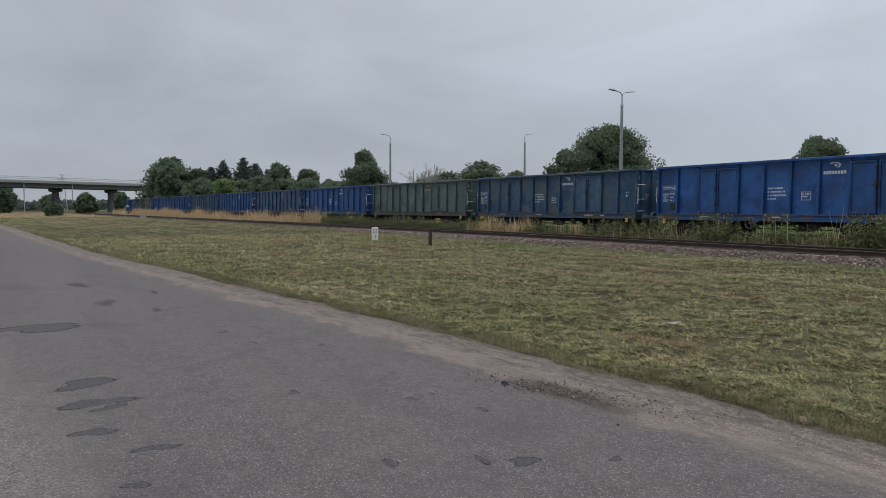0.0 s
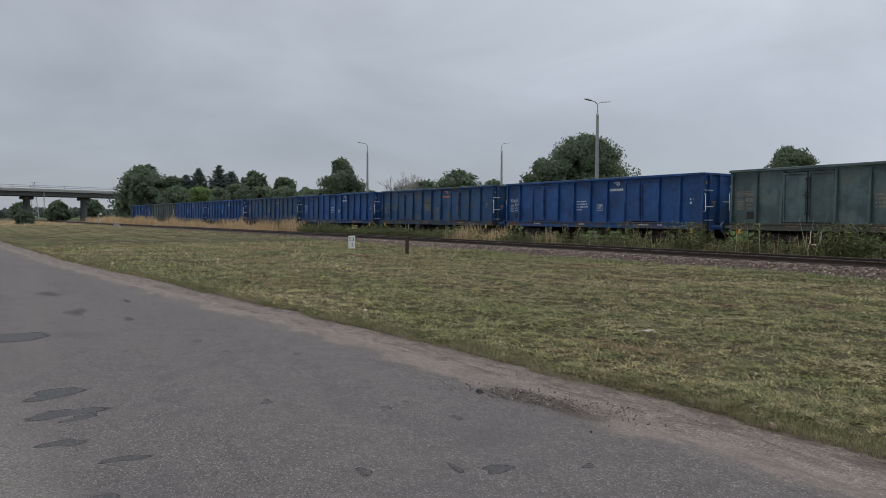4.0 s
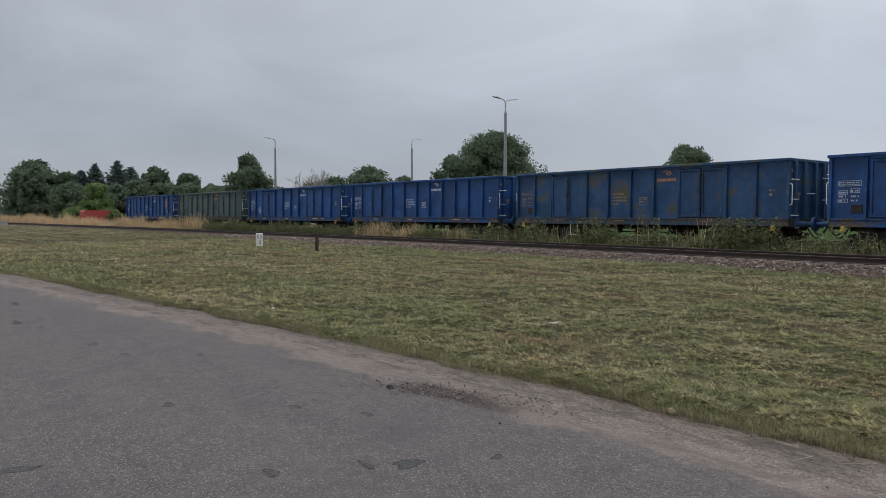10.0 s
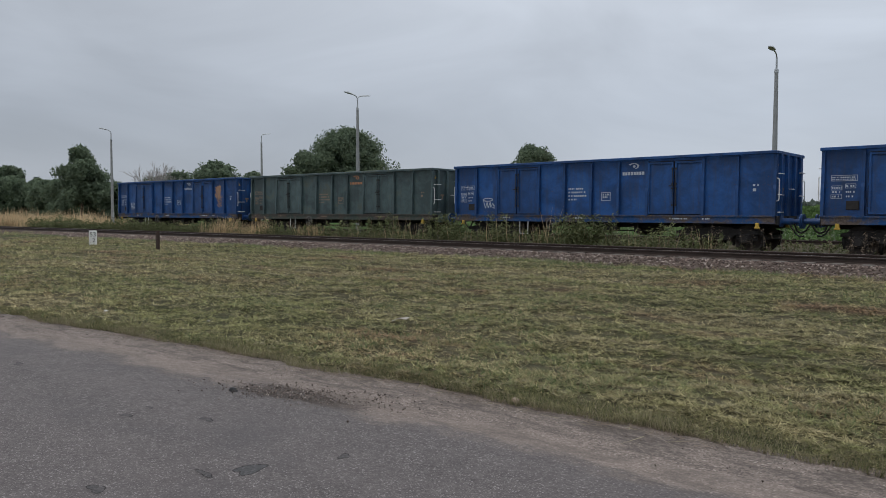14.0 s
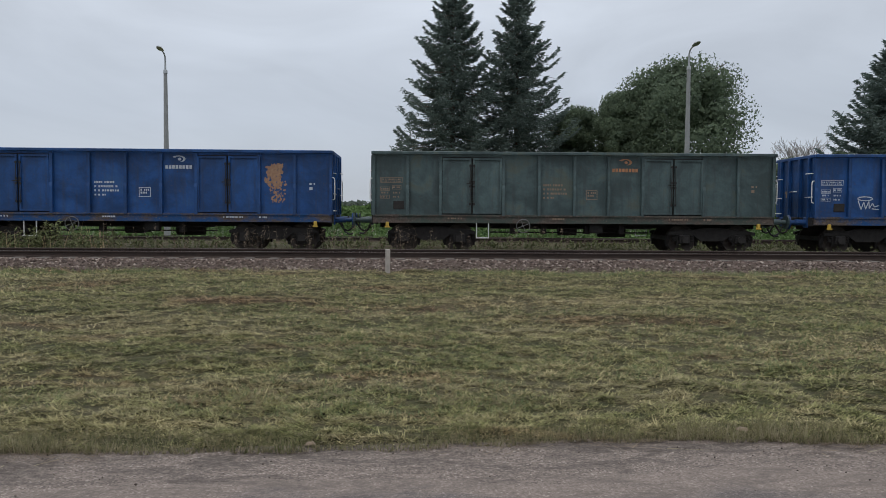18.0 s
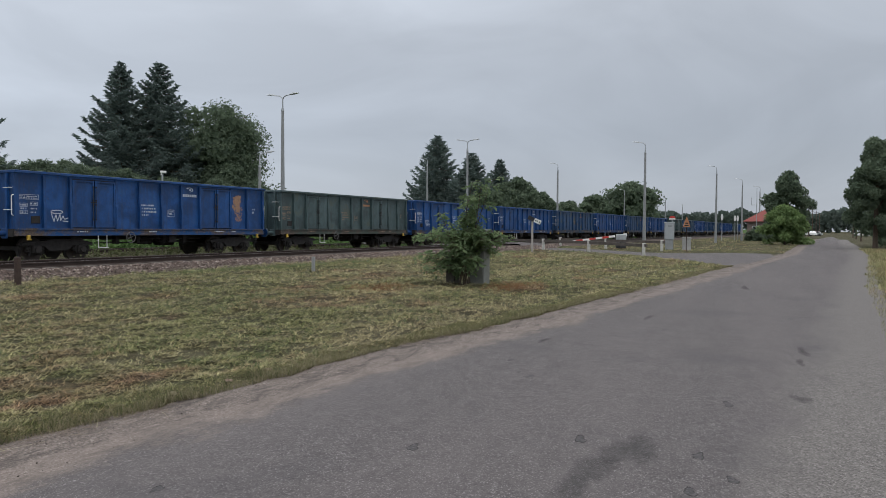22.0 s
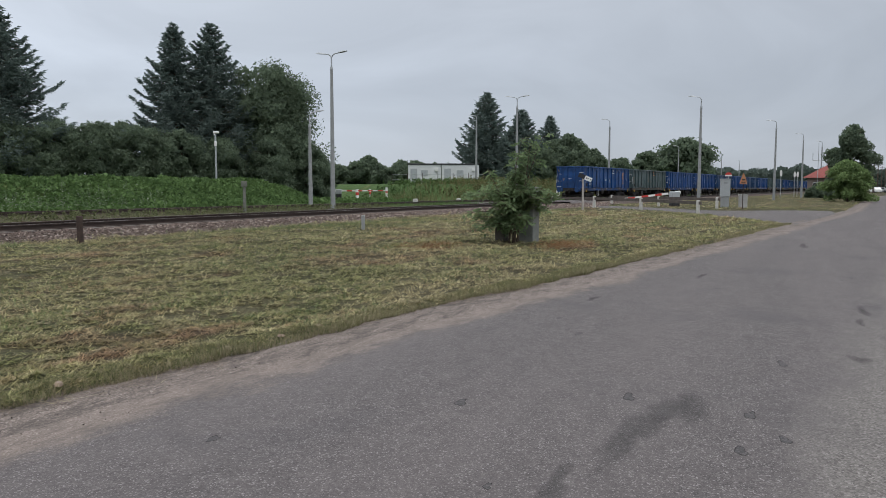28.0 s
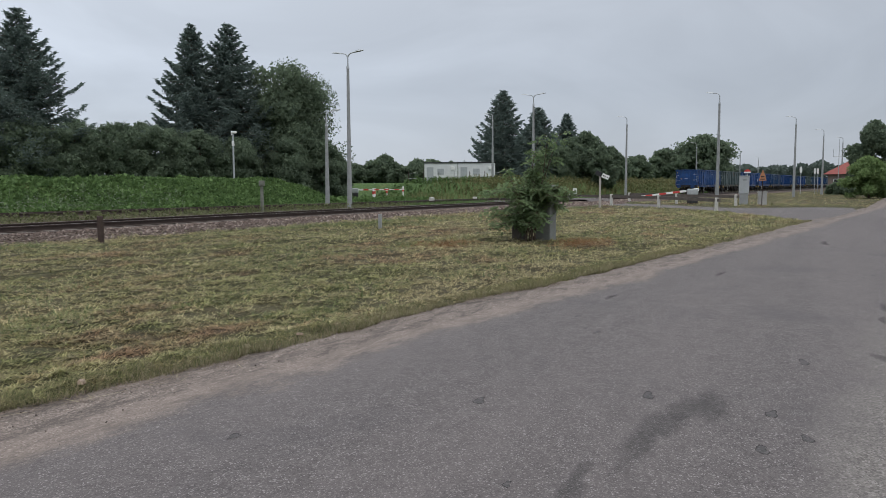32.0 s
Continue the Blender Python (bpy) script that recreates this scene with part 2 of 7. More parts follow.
def dirt(name, c0, c1):
    m, n, l, b = material(name, 0.95, 0.0, 0.2)
    grit = cells(n, l, 55)
    small = crisp(n, l, tex(n, l, 11, 6, stretch=(0.5, 1, 1), rough=0.8))
    mid = crisp(n, l, tex(n, l, 1.6, 6, stretch=(0.35, 1, 1), rough=0.7))
    col = ramp(n, l, grit, [(0.0, c0), (0.85, c1), (1.0, tuple(min(1, v * 1.6) for v in c1))])
    col = mix(n, l, 0.45, col, ramp(n, l, small, [(0.0, c0), (1.0, c1)]))
    col = mix(n, l, 0.45, col, ramp(n, l, mid, [(0.0, tuple(v * 1.2 for v in c0)), (1.0, c1)]))
    l.new(col, b.inputs["Base Color"])
    bump(n, l, b, small, 0.8, 0.03)
    return m


def stones():
    m, n, l, b = material("ballast", 0.95, 0.0, 0.2)
    g = n.new("ShaderNodeNewGeometry")
    fine = tex(n, l, 30, 3)
    col = ramp(n, l, g.outputs["Random Per Island"], [(0.0, (0.022, 0.015, 0.013)), (0.45, (0.088, 0.064, 0.053)), (0.8, (0.180, 0.137, 0.117)), (1.0, (0.42, 0.36, 0.32))])
    col = mix(n, l, 0.22, col, ramp(n, l, fine, [(0.3, (0.05, 0.036, 0.031)), (0.7, (0.22, 0.168, 0.148))]))
    l.new(col, b.inputs["Base Color"])
    return m


def bed():
    m, n, l, b = material("ballast_bed", 0.95, 0.0, 0.2)
    v = tex(n, l, 14, kind="ShaderNodeTexVoronoi")
    w = tex(n, l, 9, 5, rough=0.8)
    col = ramp(n, l, w, [(0.3, (0.036, 0.027, 0.022)), (0.7, (0.150, 0.114, 0.096))])
    l.new(col, b.inputs["Base Color"])
    bump(n, l, b, v, 1.0, 0.05)
    return m


def wagon_paint(name, base, second, amount, rust=0.12, faded=0.10):
    """Old wagon paint: a second coat showing through, streaks running down, rust specks, dents."""
    m, n, l, b = material(name, 0.48, 0.0, 0.4)
    info = n.new("ShaderNodeObjectInfo")
    big = crisp(n, l, tex(n, l, 0.9, 6, rough=0.65, twist=0.4))
    streak = crisp(n, l, tex(n, l, 1.0, 5, stretch=(9, 9, 0.6), rough=0.65))
    fine = crisp(n, l, tex(n, l, 16, 4, rough=0.75))
    dent = tex(n, l, 1.7, 3)
    lo, hi = tuple(c * 0.72 for c in base), tuple(min(1, c * 1.22) for c in base)
    col = ramp(n, l, big, [(0.3, lo), (0.7, hi)])
    col = mix(n, l, threshold(n, l, big, 0.95 - amount * 0.75, 1.05 - amount * 0.45), col, second)
    col = mix(n, l, threshold(n, l, streak, 0.45, 1.0), col, mix(n, l, faded * 3, col, (0.045, 0.042, 0.045)))
    col = mix(n, l, threshold(n, l, fine, 0.88 - rust * 0.3, 1.0), col, mix(n, l, 0.6, col, (0.10, 0.055, 0.035)))
    hue = n.new("ShaderNodeHueSaturation")
    mr = n.new("ShaderNodeMapRange")
    mr.inputs["To Min"].default_value, mr.inputs["To Max"].default_value = 0.86, 1.14
    l.new(info.outputs["Random"], mr.inputs[0])
    l.new(mr.outputs[0], hue.inputs["Value"])
    l.new(col, hue.inputs["Color"])
    l.new(hue.outputs[0], b.inputs["Base Color"])
    bump(n, l, b, dent, 0.55, 0.06)
    return m


def lush():
    m, n, l, b = material("lush_grass", 0.95, 0.0, 0.15)
    fine = crisp(n, l, tex(n, l, 9, 5, rough=0.8))
    big = crisp(n, l, tex(n, l, 0.25, 5))
    col = ramp(n, l, fine, [(0.0, (0.028, 0.056, 0.018)), (1.0, (0.094, 0.155, 0.048))])
    col = mix(n, l, threshold(n, l, big, 0.78, 1.15), col, ramp(n, l, fine, [(0.0, (0.075, 0.075, 0.028)), (1.0, (0.22, 0.20, 0.085))]))
    l.new(col, b.inputs["Base Color"])
    bump(n, l, b, fine, 0.8, 0.06)
    return m


M_LUSH = lush()


def patch_tar(name, dark, light, veil=1.0):
    """A tarred or oily spot that thins out towards its rim."""
    m, n, l, b = material(name, 0.8, 0.0, 0.4)
    chip = cells(n, l, 80)
    col = ramp(n, l, chip, [(0.0, dark), (0.85, light), (1.0, tuple(v * 1.5 for v in light))])
    l.new(col, b.inputs["Base Color"])
    at = n.new("ShaderNodeAttribute")
    at.attribute_name = "core"
    k = n.new("ShaderNodeMath")
    k.operation = "MULTIPLY_ADD"
    k.inputs[1].default_value = 0.5
    l.new(crisp(n, l, tex(n, l, 14, 6, rough=0.8)), k.inputs[0])
    l.new(at.outputs["Fac"], k.inputs[2])
    f = n.new("ShaderNodeMapRange")
    f.inputs["From Min"].default_value, f.inputs["From Max"].default_value = (0.30, 0.75) if veil == 1.0 else (-0.1, 1.5)
    f.inputs["To Max"].default_value = veil
    l.new(k.outputs[0], f.inputs[0])
    t = n.new("ShaderNodeBsdfTransparent")
    x = n.new("ShaderNodeMixShader")
    l.new(f.outputs[0], x.inputs[0])
    l.new(t.outputs[0], x.inputs[1])
    l.new(b.outputs[0], x.inputs[2])
    l.new(x.outputs[0], n["Material Output"].inputs[0])
    return m


# low gain darkens the sod: thatch, plus shade between blades painted in
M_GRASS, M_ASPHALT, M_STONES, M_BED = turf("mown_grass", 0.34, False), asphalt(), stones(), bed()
M_SIDE = asphalt(False)
M_FIELD = dirt("stubble_field", (0.13, 0.095, 0.05), (0.36, 0.275, 0.16))
M_PATCH = patch_tar('asphalt_patch', (0.032, 0.031, 0.033), (0.060, 0.058, 0.059))
M_STAIN = patch_tar('asphalt_stain', (0.036, 0.034, 0.035), (0.078, 0.073, 0.073), 0.48)
M_SPOT = patch_tar('tar_spot', (0.034, 0.031, 0.032), (0.066, 0.060, 0.060), 1.0)
M_SOIL = patch_tar('torn_soil', (0.034, 0.027, 0.023), (0.120, 0.097, 0.085), 0.95)
M_RAIL = plain("rusty_rail", (0.040, 0.026, 0.021), 0.7, 0.2, 0.35, 5)
M_RAILHEAD = plain("polished_rail_head", (0.32, 0.29, 0.27), 0.35, 0.9, 0.2, 5)
M_SLEEPER = plain("old_sleeper", (0.10, 0.085, 0.075), 0.9, 0, 0.4, 4)
M_CONCRETE = plain("weathered_concrete", (0.36, 0.355, 0.34), 0.85, 0, 0.2, 2.5)
M_MAST = plain("mast_concrete", (0.27, 0.28, 0.28), 0.8, 0, 0.15, 3)
M_GALV = plain("galvanised_steel", (0.42, 0.44, 0.45), 0.5, 0.6, 0.15, 5)
M_WHITE = plain("white_paint", (0.74, 0.74, 0.72), 0.6, 0, 0.12, 5)
M_OLDWHITE = plain("dirty_white_paint", (0.50, 0.485, 0.455), 0.7, 0, 0.25, 7)
M_BLACK = plain("black_paint", (0.02, 0.02, 0.022), 0.6, 0, 0.3, 5)
M_RED = plain("signal_red_paint", (0.52, 0.045, 0.035), 0.5, 0, 0.2, 5)
M_YELLOW = plain("yellow_paint", (0.50, 0.33, 0.05), 0.5, 0, 0.2, 5)
M_FLAKE = plain("bare_primer", (0.34, 0.205, 0.13), 0.8, 0, 0.4, 12, bumpy=0)
M_ORANGE = plain("faded_orange_paint", (0.42, 0.19, 0.09), 0.6, 0, 0.25, 5)
M_GREYBOX = plain("grey_enamel", (0.36, 0.38, 0.39), 0.5, 0, 0.1, 3)
M_BROWNPOST = plain("dark_brown_steel", (0.055, 0.035, 0.028), 0.7, 0.2, 0.35, 8)
# grime of the running gear; also the painted shade behind door leaves
M_GRIME_AND_SHADE = plain("underframe_grime_and_gap_shade", (0.027, 0.024, 0.023), 0.85, 0.1, 0.5, 7)
M_WHEEL = plain("wheel_steel", (0.058, 0.047, 0.041), 0.65, 0.3, 0.4, 7)
M_LETTER = plain("white_lettering", (0.46, 0.50, 0.56), 0.6, 0, 0.25, 14, bumpy=0)
M_FADED = plain("faded_ochre_lettering", (0.24, 0.17, 0.12), 0.6, 0, 0.35, 14, bumpy=0)
M_BLUE = wagon_paint("blue_wagon_paint", (0.0105, 0.062, 0.205), (0.022, 0.088, 0.25), 0.30)
M_BLUE_OLD = wagon_paint("dull_blue_wagon_paint", (0.022, 0.075, 0.155), (0.070, 0.095, 0.105), 0.70)
M_GREEN = wagon_paint("grey_green_wagon_paint", (0.068, 0.106, 0.110), (0.096, 0.120, 0.104), 0.42)
M_OLIVE = wagon_paint("olive_over_blue_paint", (0.016, 0.064, 0.160), (0.066, 0.068, 0.050), 0.52)
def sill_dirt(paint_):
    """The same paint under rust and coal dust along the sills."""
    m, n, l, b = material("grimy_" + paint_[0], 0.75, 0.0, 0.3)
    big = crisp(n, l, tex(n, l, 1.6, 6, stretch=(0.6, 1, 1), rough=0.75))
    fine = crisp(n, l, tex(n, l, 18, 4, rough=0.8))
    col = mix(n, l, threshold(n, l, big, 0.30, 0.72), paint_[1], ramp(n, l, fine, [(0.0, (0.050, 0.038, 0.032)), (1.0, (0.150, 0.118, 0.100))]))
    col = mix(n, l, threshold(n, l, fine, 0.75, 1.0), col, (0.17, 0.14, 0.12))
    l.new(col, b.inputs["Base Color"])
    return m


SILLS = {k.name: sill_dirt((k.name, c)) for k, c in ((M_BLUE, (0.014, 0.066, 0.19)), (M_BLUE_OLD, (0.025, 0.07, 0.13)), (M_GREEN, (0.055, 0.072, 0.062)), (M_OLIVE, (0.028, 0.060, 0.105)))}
M_BARK = plain("bark", (0.10, 0.075, 0.055), 0.95, 0, 0.4, 9, bumpy=0.6)
M_LEAF = foliage("broad_leaves", (0.098, 0.134, 0.096), (0.178, 0.228, 0.144), 0.48)
M_LEAF2 = foliage("bright_leaves", (0.112, 0.175, 0.068), (0.255, 0.345, 0.145), 0.5)
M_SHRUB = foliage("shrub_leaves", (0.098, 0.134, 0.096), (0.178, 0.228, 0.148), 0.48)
M_NEEDLE = foliage("spruce_needles", (0.090, 0.124, 0.116), (0.176, 0.222, 0.195), 0.45)
M_WEED = foliage("weeds", (0.068, 0.086, 0.040), (0.215, 0.230, 0.110))
M_DRY = foliage("dry_tall_grass", (0.40, 0.285, 0.165), (0.80, 0.62, 0.39))
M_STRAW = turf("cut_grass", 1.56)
M_TUFT = foliage("grass_tufts", (0.092, 0.125, 0.056), (0.245, 0.285, 0.140))
M_BANK = foliage("bank_grass", (0.050, 0.092, 0.034), (0.150, 0.235, 0.082))
M_WALNUT = foliage("walnut_leaves", (0.110, 0.160, 0.085), (0.250, 0.335, 0.168), 0.48)
M_HAY = foliage("cut_hay", (0.160, 0.138, 0.082), (0.405, 0.358, 0.238))
M_FRINGE = foliage("fringe_grass", (0.078, 0.092, 0.042), (0.265, 0.250, 0.128))
M_STALK = foliage("dry_stalks", (0.09, 0.07, 0.055), (0.30, 0.235, 0.175))
M_RUSTY = foliage("rusty_grass", (0.12, 0.065, 0.032), (0.34, 0.20, 0.10))
M_DRYGREEN = foliage("yellowing_grass", (0.075, 0.095, 0.036), (0.25, 0.225, 0.11))
M_DAISY = foliage("daisies", (0.05, 0.09, 0.03), (0.42, 0.45, 0.36))
# distance haze is put into this colour: paler, bluer, little contrast
M_FAR_HAZED = foliage("far_woods", (0.085, 0.110, 0.098), (0.120, 0.150, 0.125), 0.4)
M_PALEPOST = plain("pale_concrete_post", (0.38, 0.35, 0.32), 0.85, 0, 0.2, 8)
def crumbs():
    m, n, l, b = material("earth_clods", 0.95, 0.0, 0.2)
    g = n.new("ShaderNodeNewGeometry")
    l.new(ramp(n, l, g.outputs["Random Per Island"], [(0.0, (0.040, 0.032, 0.028)), (0.5, (0.135, 0.110, 0.097)), (0.9, (0.23, 0.19, 0.168)), (1.0, (0.38, 0.34, 0.31))]), b.inputs["Base Color"])
    return m


M_CLOD = crumbs()
M_GREYSTEEL = plain("grey_steel", (0.15, 0.15, 0.15), 0.6, 0.3, 0.3, 9)
M_STAINED = plain("dark_stained_concrete", (0.085, 0.075, 0.062), 0.9, 0, 0.4, 5)
M_GIRDER = plain("grey_girder", (0.135, 0.145, 0.155), 0.8, 0, 0.2, 1.5)
M_STEP = plain("dirty_white_steel", (0.52, 0.52, 0.51), 0.6, 0.1, 0.35, 9)
M_VAN = plain("faded_red_paint", (0.36, 0.050, 0.050), 0.5, 0, 0.2, 4)
M_ROOF = plain("red_roof_tiles", (0.22, 0.050, 0.040), 0.7, 0, 0.2, 4)


# ---- mesh helpers ----
class Geo:
    def __init__(self):
        self.v, self.f = [], []

    def add(self, verts, faces):
        o = len(self.v)
        self.v += [tuple(p) for p in verts]
        self.f += [tuple(i + o for i in q) for q in faces]
        return self

    def box(self, x0, y0, z0, x1, y1, z1, b=0.0):
        """A block; b chamfers its upright and lying edges."""
        if b <= 0:
            p = [(x, y, z) for z in (z0, z1) for y in (y0, y1) for x in (x0, x1)]
            return self.add(p, [(0, 2, 3, 1), (4, 5, 7, 6), (0, 1, 5, 4), (1, 3, 7, 5), (3, 2, 6, 7), (2, 0, 4, 6)])
        bm = bmesh.new()
        bmesh.ops.create_cube(bm, size=1, matrix=Matrix.Translation(((x0 + x1) / 2, (y0 + y1) / 2, (z0 + z1) / 2)) @ Matrix.Diagonal((x1 - x0, y1 - y0, z1 - z0, 1)))
        bmesh.ops.bevel(bm, geom=bm.edges[:], offset=b, segments=1, affect="EDGES")
        bm.verts.index_update()
        self.add([q.co[:] for q in bm.verts], [[q.index for q in fc.verts] for fc in bm.faces])
        bm.free()
        return self

    def rod(self, a, c, r0, r1=None, n=8, cap=True):
        r1 = r0 if r1 is None else r1
        a, c = Vector(a), Vector(c)
        w = (c - a).normalized()
        u = w.orthogonal().normalized()
        t = w.cross(u)
        ring = [(u * math.cos(k * math.tau / n) + t * math.sin(k * math.tau / n)) for k in range(n)]
        p = [a + q * r0 for q in ring] + [c + q * r1 for q in ring]
        f = [(k, (k + 1) % n, n + (k + 1) % n, n + k) for k in range(n)]
        if cap:
            f += [tuple(range(n - 1, -1, -1)), tuple(range(n, 2 * n))]
        return self.add(p, f)

    def pipe(self, pts, r, n=6):
        for a, c in zip(pts, pts[1:]):
            self.rod(a, c, r, r, n)
        return self

    def ring(self, c, axis, r, t, n=20):
        """A hoop of wire t thick."""
        c, w = Vector(c), Vector(axis).normalized()
        u = w.orthogonal().normalized()
        s = w.cross(u)
        return self.pipe([c + (u * math.cos(k * math.tau / n) + s * math.sin(k * math.tau / n)) * r for k in range(n + 1)], t, 5)

    def mesh(self, name, mat=None, smooth=False):
        me = bpy.data.meshes.new(name)
        me.from_pydata(self.v, [], self.f)
        if mat:
            me.materials.append(mat)
        if smooth:
            me.shade_smooth()
        return me


def fast_mesh(name, verts, loops, size, mat):
    """A mesh from arrays: size corners a face."""
    me = bpy.data.meshes.new(name)
    me.vertices.add(len(verts))
    me.vertices.foreach_set("co", np.ascontiguousarray(verts, np.float32).ravel())
    me.loops.add(len(loops))
    me.loops.foreach_set("vertex_index", np.ascontiguousarray(loops, np.int32))
    k = len(loops) // size
    me.polygons.add(k)
    me.polygons.foreach_set("loop_start", np.arange(0, k * size, size, dtype=np.int32))
    me.update(calc_edges=True)
    me.materials.append(mat)
    return me


def part(name, geo, mat, parent, label="", m=None, smooth=False):
    me = geo if isinstance(geo, bpy.types.Mesh) else geo.mesh(name, mat, smooth)
    ob = new(name, me)
    ob.parent = parent
    if m is not None:
        ob.matrix_basis = m
    return tagged(ob, label)


def thing(name, m, label, category, group="", kind=""):
    ob = new(name)
    ob.matrix_basis = m
    return tagged(ob, label, category, group, kind)


# ---- the plan: lines of the tracks and the road ----
SLOPE_X = np.array([-400, -180, -120, -70, -30, 0, 30, 70, 120, 180, 420.0])
SLOPE = np.array([0.030, 0.0327, 0.0344, 0.0384, 0.0195, -0.0379, -0.0987, -0.1263, -0.1129, -0.0997, -0.0997])
GX = np.arange(-1600, 1601, 1.0)
_s = np.interp(GX, SLOPE_X, SLOPE)
GY = np.concatenate([[0], np.cumsum((_s[1:] + _s[:-1]) / 2)])
GY = GY - np.interp(0, GX, GY) + 23.62
ARC = np.concatenate([[0], np.cumsum(np.sqrt(1 + ((_s[1:] + _s[:-1]) / 2) ** 2))])
ARC = ARC - np.interp(0, GX, ARC)


def side(x):
    """y of the passing train's near side."""
    return np.interp(x, GX, GY)


TRAIN, NEAR = 1.42, -3.05
RAIL_T, RAIL_N = 0.29, 0.53


def third(x):
    """Offset of the farthest track from side()."""
    return np.interp(x, [-1600, 0, 20, 40, 60, 90, 1600], [11.5, 11.0, 9.8, 8.2, 7.2, 6.6, 6.6])


ROAD_X = [-1600, -400, -90, -30, -16, -9.7, -4.8, -0.4, 2, 4.1, 8, 12.4, 24, 34, 57, 116, 250, 1600]
ROAD_L = [-160, -38, -1.4, 2.5, 4.0, 4.7, 5.0, 5.16, 5.2, 4.97, 4.45, 3.64, 1.8, 0.3, -3.3, -9.3, -25, -190]
ROAD_R = [-168, -45, -8.2, -4.2, -2.9, -2.3, -1.9, -1.5, -1.4, -1.35, -1.4, -1.75, -3.2, -4.7, -8.2, -14.6, -30.5, -196]


def road_l(x):
    return np.interp(x, ROAD_X, ROAD_L)


def road_r(x):
    return np.interp(x, ROAD_X, ROAD_R)


def smooth(a, b, v):
    t = np.clip((v - a) / (b - a), 0, 1)
    return t * t * (3 - 2 * t)


def crossing(x, y):
    """How far along x a point is from the line of the side road over the tracks."""
    return x - np.interp(y, [-2, 4, 10, 18, 40, 90], [44.5, 48.0, 53.0, 57.5, 66.0, 90.0])


LATTICE = np.random.default_rng(77).random((256, 256)) * 2 - 1


def lumps(x, y):
    """Smooth random bumps, about one to a metre."""
    i, j = np.floor(x).astype(int), np.floor(y).astype(int)
    a, b = x - i, y - j
    a, b = a * a * (3 - 2 * a), b * b * (3 - 2 * b)
    q = [LATTICE[(i + p) % 256, (j + r) % 256] for p in (0, 1) for r in (0, 1)]
    return (q[0] * (1 - b) + q[1] * b) * (1 - a) + (q[2] * (1 - b) + q[3] * b) * a


def height(x, y):
    """Height of the ground."""
    x, y = np.asarray(x, float), np.asarray(y, float)
    return level(x, y) + tussocks(x, y)


def off_road(x, y):
    """True away from the side road."""
    return np.abs(crossing(x, y)) > 2.75 + 9.2 * smooth(6, -2, y)


def tussocks(x, y):
    """Lumps of the mown verge, drawn out along the mowing."""
    on = smooth(0.15, 0.6, y - road_l(x)) * smooth(-5.5, -6.0, y - side(x)) * smooth(2.8, 4.5, np.abs(crossing(x, y)) - 9.2 * smooth(6, -2, y))
    bank = smooth(third(x) + 2.0, third(x) + 5.0, y - side(x)) * smooth(-75, -60, x) * smooth(70, 58, x)
    return bank * (0.13 * lumps(x * 0.8, y * 0.8 + 12) + 0.09 * lumps(x * 2.1, y * 1.5)) + on * (0.026 * lumps(x * 1.4, y * 1.7) + 0.016 * lumps(x * 3.0 + 40, y * 3.4) + 0.03 * lumps(x * 0.5, y * 0.7 + 90))


def level(x, y):
    u = y - side(x)
    edge = road_l(x) - side(x)
    z = 0.15 * smooth(edge, -5.6, u)
    z = z + 0.045 * smooth(edge - 0.02, edge + 0.26, u) * smooth(2.6, 4.2, np.abs(crossing(x, y)) - 9.2 * smooth(6, -2, y))
    z = np.where(u < edge, -0.03, z)
    z = z + 0.05 * smooth(-1.4, 4.0, u)
    bank = (1.42 + 0.22 * smooth(-10, 30, x)) * smooth(third(x) + 2.4, third(x) + 7.5, u)
    bank = bank * (1 - 0.62 * smooth(-5, -60, x))
    gap = np.where(crossing(x, y) < 0, smooth(12.5, 21.0, -crossing(x, y)), smooth(2.0, 9.0, crossing(x, y)))
    cut = gap + smooth(70, 105, y) * (1 - gap)
    far = smooth(80, 400, np.hypot(x, y)) * 0.2
    z = z + bank * np.clip(cut, 0, 1) + far
    back = smooth(-1.0, -6.0, y - road_r(x))
    return z * 1.0 + 0.1 * back


def ground():
    xs = np.unique(np.concatenate([np.arange(-1500, -260, 60), np.arange(-260, -60, 5), np.arange(-60, -28, 0.5), np.arange(-28, 34, 0.2), np.arange(34, 110, 1.0), np.arange(110, 300, 5), np.arange(300, 1501, 60)]))
    us = np.unique(np.concatenate([np.arange(-1200, -80, 70), np.arange(-80, -30, 5), np.arange(-30, -19.5, 0.3), np.arange(-19.5, -5.5, 0.14), np.arange(-5.5, 30, 0.6), np.arange(30, 90, 4), np.arange(90, 1500, 70)]))
    X, U = np.meshgrid(xs, us, indexing="ij")
    Y = side(X) + U
    Z = height(X, Y)
    v = np.stack([X, Y, Z], -1).reshape(-1, 3)
    a = np.arange(len(xs) - 1)[:, None] * len(us) + np.arange(len(us) - 1)[None]
    loops = np.stack([a, a + len(us), a + len(us) + 1, a + 1], -1).reshape(-1)
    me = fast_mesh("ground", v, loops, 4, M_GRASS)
    me.materials.append(M_LUSH)
    me.materials.append(M_FIELD)
    mid = (U > third(X) + 1.2) & (X > -70) | (U > 16)
    field = (U > 24) & (X < 22) & (X > -420)
    me.polygons.foreach_set("material_index", np.where(field, 2, mid.astype(int))[:-1, :-1].astype(np.int32).ravel())
    me.shade_smooth()
    return tagged(new("ground", me), "mown grass verge with tan swaths of dry cut hay", "ground", kind="structure")


